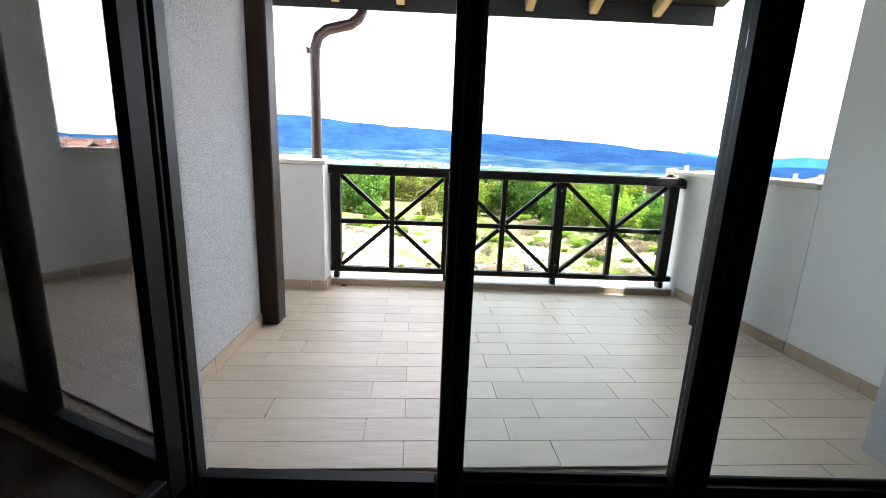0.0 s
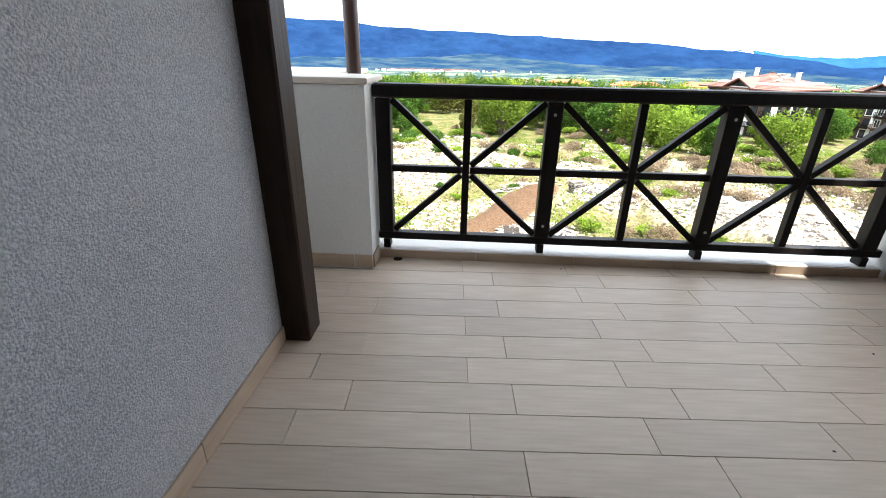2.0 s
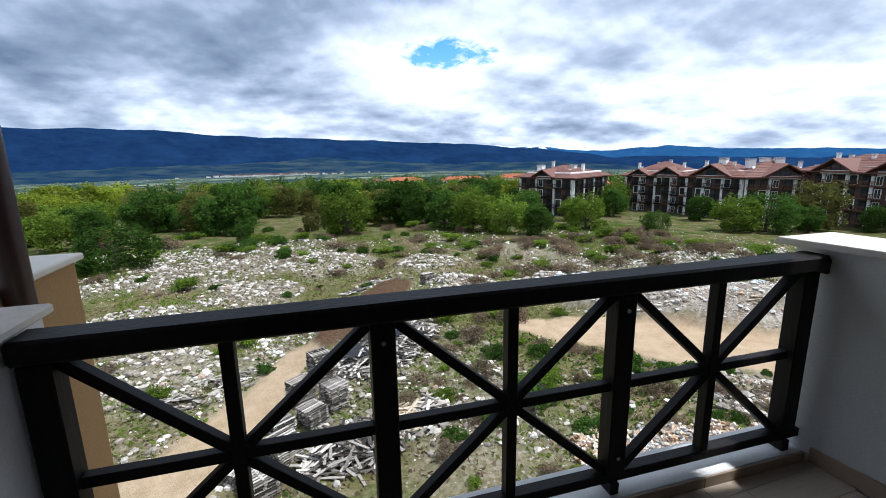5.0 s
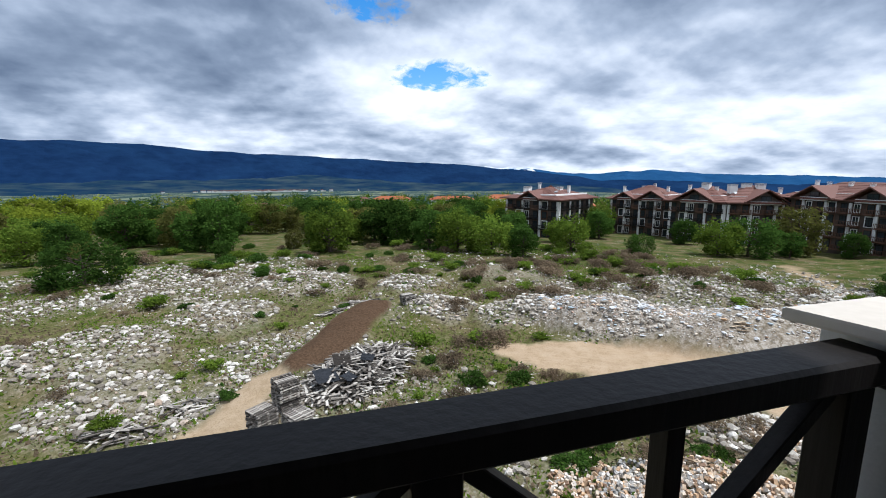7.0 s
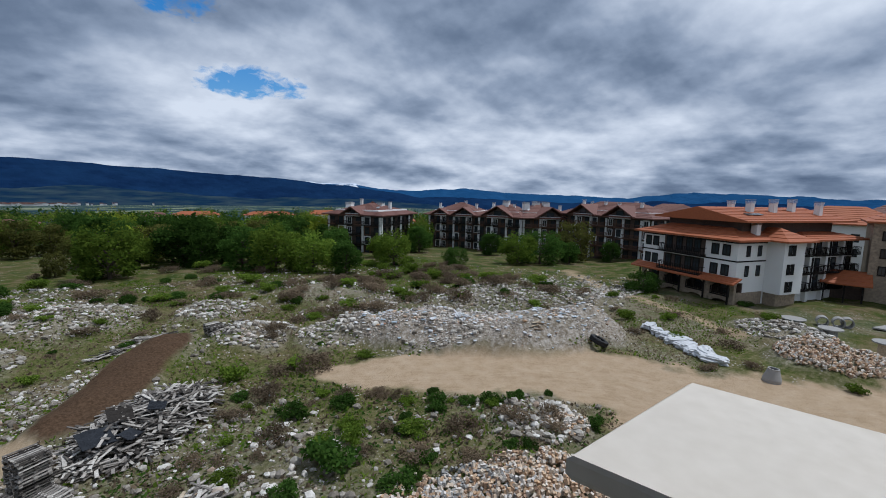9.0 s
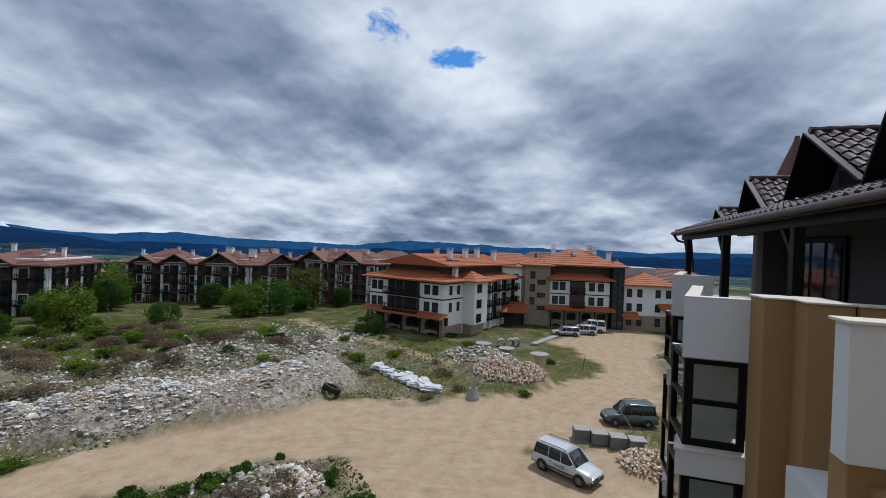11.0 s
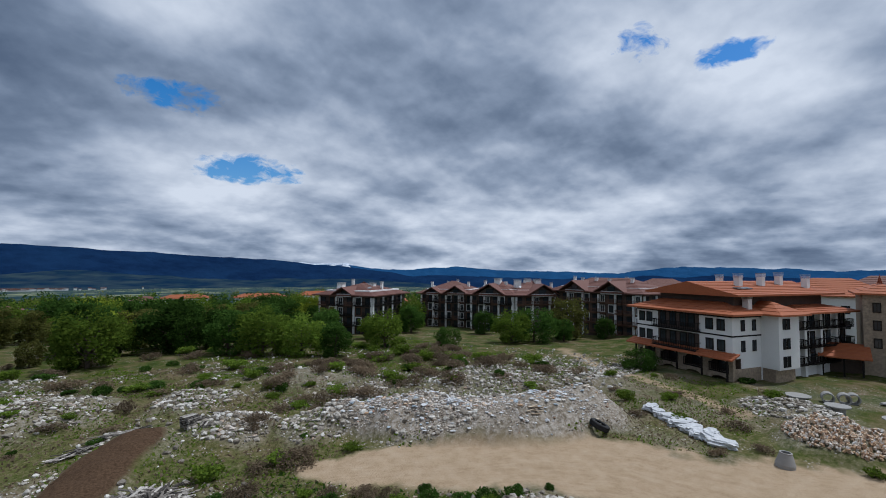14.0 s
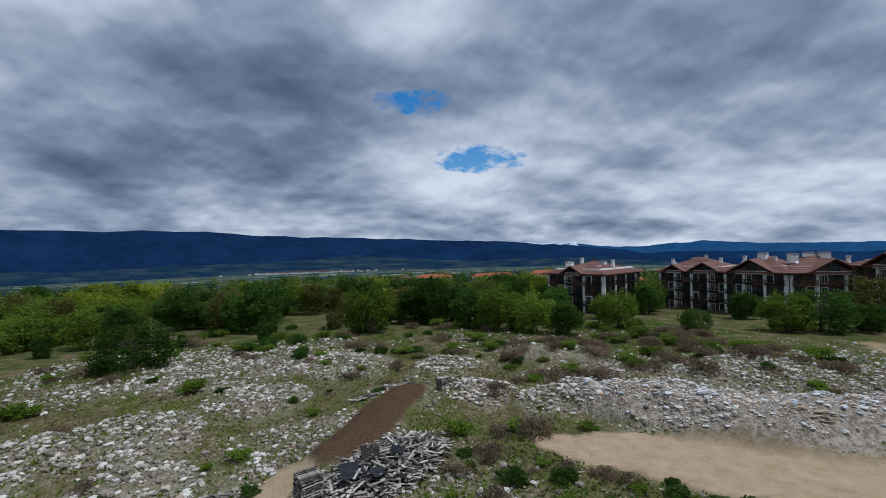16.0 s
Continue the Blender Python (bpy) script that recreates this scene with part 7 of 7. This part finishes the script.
def tyre(x, y, r, w, lean, turn):
    prof = [(r * 0.58, -w * 0.32), (r * 0.62, -w * 0.46), (r * 0.85, -w * 0.5), (r * 0.97, -w * 0.40), (r, -w * 0.2), (r, w * 0.2), (r * 0.97, w * 0.40), (r * 0.85, w * 0.5), (r * 0.62, w * 0.46), (r * 0.58, w * 0.32), (r * 0.70, w * 0.3), (r * 0.74, 0), (r * 0.70, -w * 0.3)]
    s = S().lathe(prof[::-1], 36, Matrix.Translation((x, y, ground_z(x, y) + 0.36)) @ Euler((radians(lean), 0, radians(turn))).to_matrix().to_4x4())
    for k in range(36):
        a = 2 * math.pi * k / 36
        s.box(r * 0.985, r * 1.03, -0.03, 0.03, -w * 0.36, w * 0.36, Matrix.Translation((x, y, ground_z(x, y) + 0.36)) @ Euler((radians(lean), 0, radians(turn))).to_matrix().to_4x4() @ Matrix.Rotation(a, 4, "Z"))
    return solid("tyre", s, "rubber", "big worn black tractor tyre against the rubble heap", "tyre")


tyre(38.4, 20.5, 0.82, 0.5, 24, 40)


def cone_ring(x, y):
    prof = [(0.62, 0), (0.62, 0.25), (0.40, 0.95), (0.40, 1.05), (0.30, 1.05), (0.30, 0.95), (0.50, 0.25), (0.50, 0)]
    return solid("manhole_ring", S().lathe(prof, 28, pose(x, y, ground_z(x, y) - 0.03, 3, 2, 0)), "concrete", "grey concrete manhole cone on the verge", "concrete ring")


cone_ring(42.9, 8.6)


def concrete_pipe(x, y, turn):
    prof = [(0.58, -0.55), (0.58, 0.55), (0.46, 0.55), (0.46, -0.55)]
    return solid("concrete_pipe", S().lathe(prof[::-1], 28, Matrix.Translation((x, y, ground_z(x, y) + 0.55)) @ Euler((radians(90), 0, radians(turn))).to_matrix().to_4x4()), "concrete", "grey concrete pipe section lying in the grass", "concrete pipe", "concrete pipes")


for x, y in ((67.0, 9.9), (67.6, 8.6), (68.6, 8.0)):
    concrete_pipe(x, y, 105)


def well(x, y, r, h, label):
    t = thing("well_shaft", label, "well shaft", "well shafts")
    z = ground_z(x, y)
    part("shaft", S().lathe([(r * 0.6, -0.5), (r * 0.6, h), (r * 0.45, h), (r * 0.45, -0.5)][::-1], 24, pose(x, y, z)), "brick" if h > 1 else "concrete", t)
    part("lid", S().lathe([(0.0, h), (r, h), (r, h + 0.1), (0.0, h + 0.1)], 28, pose(x, y, z)), "concrete", t)


well(66.4, 12.4, 1.25, 0.3, "low concrete shaft with a round grey lid")
well(61.5, 8.3, 1.05, 0.7, "concrete shaft with a round grey lid")
well(57.0, 3.7, 1.10, 1.5, "brick well shaft with a wide concrete lid")


def sack(seed, sx, sy, sz):
    v, f = ico(3)
    rng = np.random.default_rng(seed)
    v = np.sign(v) * np.abs(v) ** 0.6
    v = v * (1 + 0.06 * np.sin(v[:, [1]] * 9 + seed) + 0.13 * rng.normal(size=(len(v), 1)).clip(-1.5, 1.5))
    v = v * (sx, sy, sz)
    return v, f


for i, (x, y, s) in enumerate(((47.8, 20.4, 0.8), (47.1, 19.3, 0.8), (46.6, 18.0, 0.95), (45.9, 17.0, 0.9), (45.5, 15.9, 1.0), (44.7, 15.0, 0.9), (44.4, 13.9, 1.0), (43.7, 12.9, 1.05), (46.6, 16.6, 0.8), (45.2, 14.2, 0.8))):
    v, f = sack(i, s, s * 0.7, 0.32)
    a = i * 0.7
    w = np.stack([v[:, 0] * math.cos(a) - v[:, 1] * math.sin(a) + x, v[:, 0] * math.sin(a) + v[:, 1] * math.cos(a) + y, v[:, 2] + ground_z(x, y) + 0.3], -1)
    me = raw_mesh("sack", w, f, "plastic_white")
    tagged(part("sack", me, "plastic_white"), "crumpled white plastic sack on the grass verge", "sack", "row of sacks")

brick_heap("brick_heap", 51, 6.5, 4.0, 1500, "brick", "heap of broken orange and pale bricks", 0.25)
brick_heap("brick_heap", 20.2, 10.4, 2.2, 620, "brick", "heap of broken orange bricks below the house", 0.3)
brick_heap("brick_heap", 17.0, 12.2, 2.3, 560, "brick", "heap of broken orange and cream bricks below the house", 0.25)
brick_heap("brick_heap", 13.6, 13.6, 2.3, 480, "brick", "spread of pale broken bricks below the house", 0.15)
brick_heap("brick_heap", 34.4, -5.2, 2.1, 420, "brick", "small heap of brick debris beside the paving blocks", 0.15)
brick_heap("block_heap", 15.6, 13.0, 2.2, 260, "concrete", "broken concrete blocks below the house", 0.15)
brick_heap("brick_heap", 24.3, 13.9, 1.3, 90, "brick", "few broken bricks on the sandy ground", 0.1)


M["paving"] = material("grey_paving_block", (0.20, 0.20, 0.20), (0.14, 0.14, 0.14), scale=1.5, grain=20, rough=0.9, bump=0.3)


def paving_stack(x, y, turn):
    t = thing("paving_stack", "wrapped stack of grey paving blocks", "paving stack", "paving stacks")
    t.matrix_world = pose(x, y, ground_z(x, y), 0, 0, turn)
    s = S()
    for k in range(7):
        for i in range(5):
            for j in range(5):
                s.box(-0.55 + i * 0.22, -0.34 + i * 0.22, -0.5 + j * 0.2, -0.31 + j * 0.2, 0.12 + k * 0.105, 0.22 + k * 0.105)
    part("paving_load", s, "paving", t)
    part("wrap", S().box(-0.57, 0.57, -0.52, 0.52, 0.86, 0.90, b=0.02), "concrete", t, "dusty grey plastic cover")
    part("pallet_base", S().box(-0.56, 0.56, -0.52, 0.52, 0.0, 0.11), "old_wood", t)


for i in range(4):
    paving_stack(37.6 - 0.25 * i, -0.9 - 1.25 * i, -80)
solid("plank", S().beam((35.6, -5.0, ground_z(35.6, -5) + 0.1), (37.4, -5.5, ground_z(37, -5.5) + 1.0), 0.25, 0.05, b=0.005), "new_wood", "pale plank leaning on the paving blocks", "plank")
for x, y, dx, dy, h in ((40.5, -5.0, -0.2, 1.3, 1.9), (58.0, -1.2, 0.5, -0.3, 1.6), (58.4, 0.3, -0.4, 0.1, 1.6)):
    z = ground_z(x, y)
    solid("pole", S().tube([(x, y, z - 0.1), (x + dx, y + dy, z + h)], 0.045, 8), "old_wood", "thin grey wooden pole stuck in the ground", "pole", "poles")
for x, y in ((62.0, -12.2), (60.3, -11.4), (61.2, -11.9)):
    z = ground_z(x, y)
    solid("slab_stack", S().box(x - 0.8, x + 0.8, y - 0.6, y + 0.6, z, z + 0.7, b=0.04), "plastic_white", "stack of pale wrapped slabs by the wall", "slab stack", "slab stacks")
for x, y, r in ((47.2, -8.6, 0.45),):
    solid("concrete_manhole", S().lathe([(r, 0), (r, 0.14), (r * 0.7, 0.14), (r * 0.7, 0)], 24, pose(x, y, ground_z(x, y))), "concrete", "round concrete manhole rim in the sand", "manhole")
for p, q in (((36, -8.0), (40, -7.6)), ((36, -9.4), (40, -9.0)), ((38, -9.2), (38, -7.8)), ((42, -8.6), (50, -9.4))):
    z = ground_z(*p)
    solid("kerb_stone", S().beam((*p, z + 0.08), (*q, z + 0.08), 0.25, 0.3, b=0.02), "concrete", "grey concrete kerb beside the building site", "kerb stone", "kerb stones")


def car(label, paint, x, y, turn, L=4.2, W=1.75, H=1.7, wagon=0.0, van=False):
    """A small car: lofted body, glasshouse, doors' glass, lamps, bumpers, mirrors, rails and wheels. It points along +x."""
    c = thing("car", label, "car", "parked cars")
    c.matrix_world = pose(x, y, ground_z(x, y) + 0.02, 0, 0, turn)
    hw = W / 2
    belt = H * 0.56

    def loft(st, smooth=True):
        """Stations of (x, [(y, z) ...]) for half a section, mirrored."""
        s, n = S(), len(st[0][1])
        vs = [(px, sy * yy, zz) for px, sec in st for sy, order in ((1, sec), (-1, sec[::-1])) for yy, zz in order]
        m = 2 * n
        fs = [(k * m + i, k * m + (i + 1) % m, (k + 1) * m + (i + 1) % m, (k + 1) * m + i) for k in range(len(st) - 1) for i in range(m)]
        fs += [tuple(range(m)), tuple(range((len(st) - 1) * m, len(st) * m))[::-1]]
        s.add(vs, fs)
        s.smooth = smooth
        return s

    def section(w, lo, hi, crown=0.0):
        return [(w * 0.86, lo), (w * 0.98, lo + 0.16), (w, lo + (hi - lo) * 0.5), (w * 0.97, hi - 0.04), (w * 0.90, hi + crown * 0.4), (w * 0.45, hi + crown)]

    nose, tail = L / 2, -L / 2
    hood = belt - 0.02 if van else belt - 0.06
    body = [(tail, section(hw * 0.90, 0.34, belt - 0.12)), (tail + 0.08, section(hw * 0.97, 0.27, belt)), (tail + 0.5, section(hw, 0.24, belt + 0.01)), (0, section(hw, 0.23, belt)), (L * 0.18, section(hw, 0.23, belt - 0.01)),
            (L * 0.24, section(hw, 0.24, hood + 0.02, 0.04)), (L * 0.38, section(hw * 0.97, 0.25, hood - 0.07, 0.05)), (nose - 0.12, section(hw * 0.90, 0.28, hood - 0.16, 0.04)), (nose, section(hw * 0.78, 0.36, hood - 0.30, 0.02))]
    part("body", loft(body[::-1]), paint, c)
    a0, a1, b0, b1 = L * 0.25, L * 0.10, tail + 0.42 + wagon, tail + 0.10
    tw = hw * 0.80

    def glass_section(w0, w1, lo, hi):
        return [(w0, lo), (w0 * 0.5 + w1 * 0.5, (lo + hi) / 2), (w1, hi), (w1 * 0.5, hi + 0.02)]

    cabin = [(b1, glass_section(hw * 0.90, hw * 0.80, belt - 0.05, belt + 0.02)), (b1 + 0.18, glass_section(hw * 0.92, tw, belt - 0.05, H - 0.10)), (b0, glass_section(hw * 0.93, tw, belt - 0.05, H - 0.06)),
             (0, glass_section(hw * 0.93, tw, belt - 0.05, H - 0.05)), (a1, glass_section(hw * 0.93, tw, belt - 0.05, H - 0.09)), (a0, glass_section(hw * 0.90, hw * 0.82, belt - 0.05, belt + 0.01))]
    part("glazing", loft(cabin[::-1]), "car_glass", c, "dark tinted car windows")
    roof = [(b1 + 0.10, [(tw * 0.97, H - 0.13), (tw, H - 0.09), (tw * 0.6, H - 0.05)]), (b0, [(tw * 1.03, H - 0.10), (tw, H - 0.03), (tw * 0.6, H)]), (0, [(tw * 1.03, H - 0.10), (tw, H - 0.03), (tw * 0.6, H)]), (a1 + 0.03, [(tw * 1.03, H - 0.14), (tw, H - 0.08), (tw * 0.6, H - 0.06)])]
    part("roof", loft(roof[::-1]), paint, c)
    for s in (-1, 1):
        for xa, xb in ((a1 + 0.02, a0 + 0.02), (0.02, 0.04), (-L * 0.2, -L * 0.2 - 0.02), (b1 + 0.2, b1 + 0.04)):
            part("pillar", S().beam((xa, s * (tw + 0.012), H - 0.10), (xb, s * (hw * 0.93), belt - 0.02), 0.075, 0.05, up=(1, 0, 0), b=0.01), paint, c)
        part("roof_rail", S().tube([(b0 - 0.1, s * tw * 0.96, H - 0.02), (b0, s * tw * 0.96, H + 0.05), (0.1, s * tw * 0.96, H + 0.06), (a1 - 0.1, s * tw * 0.96, H - 0.03)], 0.022, 6), "trim_black", c)
        m = part("mirror", S().box(a0 - 0.22, a0 - 0.08, s * (hw + 0.02), s * (hw + 0.18), belt + 0.02, belt + 0.16, b=0.04), paint, c)
        part("headlight", S().box(nose - 0.30, nose - 0.06, s * hw * 0.52, s * hw * 0.86, hood - 0.30, hood - 0.13, b=0.05), "lamp_lens", c)
        part("tail_light", S().box(tail - 0.01, tail + 0.12, s * hw * 0.78, s * hw * 0.95, belt - 0.30, belt + 0.02, b=0.03), "lamp_red", c)
        part("side_trim", S().box(-L * 0.27, L * 0.22, s * (hw - 0.005), s * (hw + 0.018), 0.42, 0.50, b=0.008), "trim_black", c)
        for hx in (0.22, -L * 0.17):
            part("door_handle", S().box(hx, hx + 0.18, s * (hw - 0.01), s * (hw + 0.03), belt - 0.14, belt - 0.10, b=0.01), "trim_black", c)
        for wx in (L * 0.315, -L * 0.30):
            arch = part("wheel_arch", S().tube([(wx, s * (hw - 0.20), 0.34), (wx, s * (hw + 0.012), 0.34)], 0.385, 24), "trim_black", c)
            wheel = part("wheel", S().lathe([(0.20, -0.10), (0.30, -0.105), (0.325, -0.07), (0.325, 0.07), (0.30, 0.105), (0.20, 0.10)][::-1], 26, Matrix.Translation((wx, s * (hw - 0.065), 0.32)) @ Matrix.Rotation(radians(90), 4, "X")), "rubber", c)
            rim = S().lathe([(0.17, -0.06), (0.205, -0.08), (0.205, 0.085), (0.18, 0.09), (0.17, 0.05)][::-1], 26, Matrix.Translation((wx, s * (hw - 0.065), 0.32)) @ Matrix.Rotation(radians(90), 4, "X"))
            for k in range(5):
                rim.box(-0.025, 0.025, 0.0, 0.185, -0.015, 0.02, Matrix.Translation((wx, s * (hw + 0.005), 0.32)) @ Matrix.Rotation(radians(90), 4, "X") @ Matrix.Rotation(2 * math.pi * k / 5, 4, "Z"))
            part("rim", rim, "metal_grey", wheel)
    part("front_bumper", S().box(nose - 0.16, nose + 0.05, -hw * 0.80, hw * 0.80, 0.26, 0.50, b=0.06), "trim_black" if not van else paint, c)
    part("grille", S().box(nose - 0.06, nose + 0.03, -hw * 0.42, hw * 0.42, 0.56, hood - 0.30, b=0.02), "trim_black", c)
    part("rear_bumper", S().box(tail - 0.06, tail + 0.14, -hw * 0.88, hw * 0.88, 0.26, 0.52, b=0.06), "trim_black", c)
    return c


silver = car("silver estate-like car parked on the sandy yard", "paint_silver", 31.9, 0.0, -120, 4.2, 1.75, 1.68)
part("door_lettering", S().box(-0.45, 0.55, -0.905, -0.892, 0.60, 0.82), "plastic_white", silver, "pale sticker with unreadable writing on the door")
part("door_lettering", S().box(-0.40, 0.35, -0.911, -0.906, 0.72, 0.76).box(-0.40, 0.45, -0.911, -0.906, 0.65, 0.68), "trim_black", silver)
car("grey-green small van parked beside the building", "paint_green", 42.3, -4.66, 103, 4.15, 1.72, 1.80, 0.0)
car("silver estate car on the far yard", "paint_silver", 79.4, 1.2, 98, 4.5, 1.75, 1.5)
car("silver car on the far yard", "paint_silver", 82.0, -1.6, 96, 4.4, 1.75, 1.6)
car("white delivery van on the far yard", "paint_white", 85.0, -2.9, 96, 4.8, 1.9, 2.1, 0.0, True)
solid("path", S().add([(70, 5.0, -12.2), (86, -0.5, -12.2), (86, 0.6, -12.2), (70, 6.1, -12.2), (70, 5.0, -12.35), (86, -0.5, -12.35), (86, 0.6, -12.35), (70, 6.1, -12.35)], [(0, 1, 2, 3), (4, 7, 6, 5), (0, 4, 5, 1), (1, 5, 6, 2), (2, 6, 7, 3), (3, 7, 4, 0)]), "concrete", "narrow concrete path across the grass", "path", kind="structure")


# ---- skirtings and floor tiles ----
skirting((WL, -1.036), (WL, -2.39), (1, 0))
skirting((-0.10, -0.226), (0.012, -0.226), (0, -1))
skirting((WL - 0.3, -0.226), (-0.105, -0.226), (0, -1))
skirting((0.013, -0.225), (0.013, -0.062), (1, 0))
skirting((0.03, -0.061), (3.175, -0.061), (0, -1), 0.056)
skirting((3.205, -0.075), (3.335, -1.25), (-1, -0.12))
skirting((3.338, -1.26), (3.45, -2.22), (-1, -0.12))


def floor_tiles():
    """Wood-look planks in half bond, turned a little to the railing, trimmed to the balcony's outline."""
    turn, pitch, length, joint = radians(2.6), 0.1695, 0.655, 0.0022
    c, s = math.cos(turn), math.sin(turn)
    plank = S().box(0, length - joint, 0, pitch - joint, -0.011, 0.0, b=0.0012).mesh("tile", M["tile"])
    half = {}
    for r in range(-4, 19):
        v = -0.262 - r * pitch
        base = 0.565 + (0.18 if r % 2 else 0.0)
        for k in range(-4, 6):
            u = base + k * length
            u0, u1 = u, u + length
            # trim to the side walls
            y = v * c + u * s
            left, right = WL + 0.004 - y * s * 0, 3.20 + max(0, -y) * 0.105
            if y > -0.22 - pitch * 0.8:
                left = 0.016
            elif y > -0.86:
                left = -0.995
            lo, hi = (left + v * s) / c, (right + v * s) / c
            u0, u1 = max(u0, lo), min(u1, hi - 0.01)
            if u1 - u0 < 0.03:
                continue
            ymid = v * c + (u0 + u1) / 2 * s
            if ymid > -0.05 - pitch or ymid < -2.56:
                if not (-0.25 < ymid <= -0.05):
                    continue
            w = round(u1 - u0, 2)
            if w > length - 0.02:
                me = plank
            else:
                me = half.setdefault(w, S().box(0, w - joint, 0, pitch - joint, -0.011, 0.0, b=0.0012).mesh("tile", M["tile"]))
            o = new("tile", me)
            o.parent = floor_slab
            o.matrix_local = pose(u0 * c - v * s, u0 * s + v * c, 0, 0, 0, math.degrees(turn))


floor_tiles()
for i, (x, y) in enumerate(((1.9, -1.5), (2.5, -0.9), (1.2, -0.14))):
    solid("crumb", S().box(-0.005, 0.006, -0.004, 0.004, 0, 0.004, pose(x, y, 0.0005, 0, 0, 40 * i), b=0.002), "trim_black", "small dark speck of dirt on the tiles", "debris", "specks on the floor")
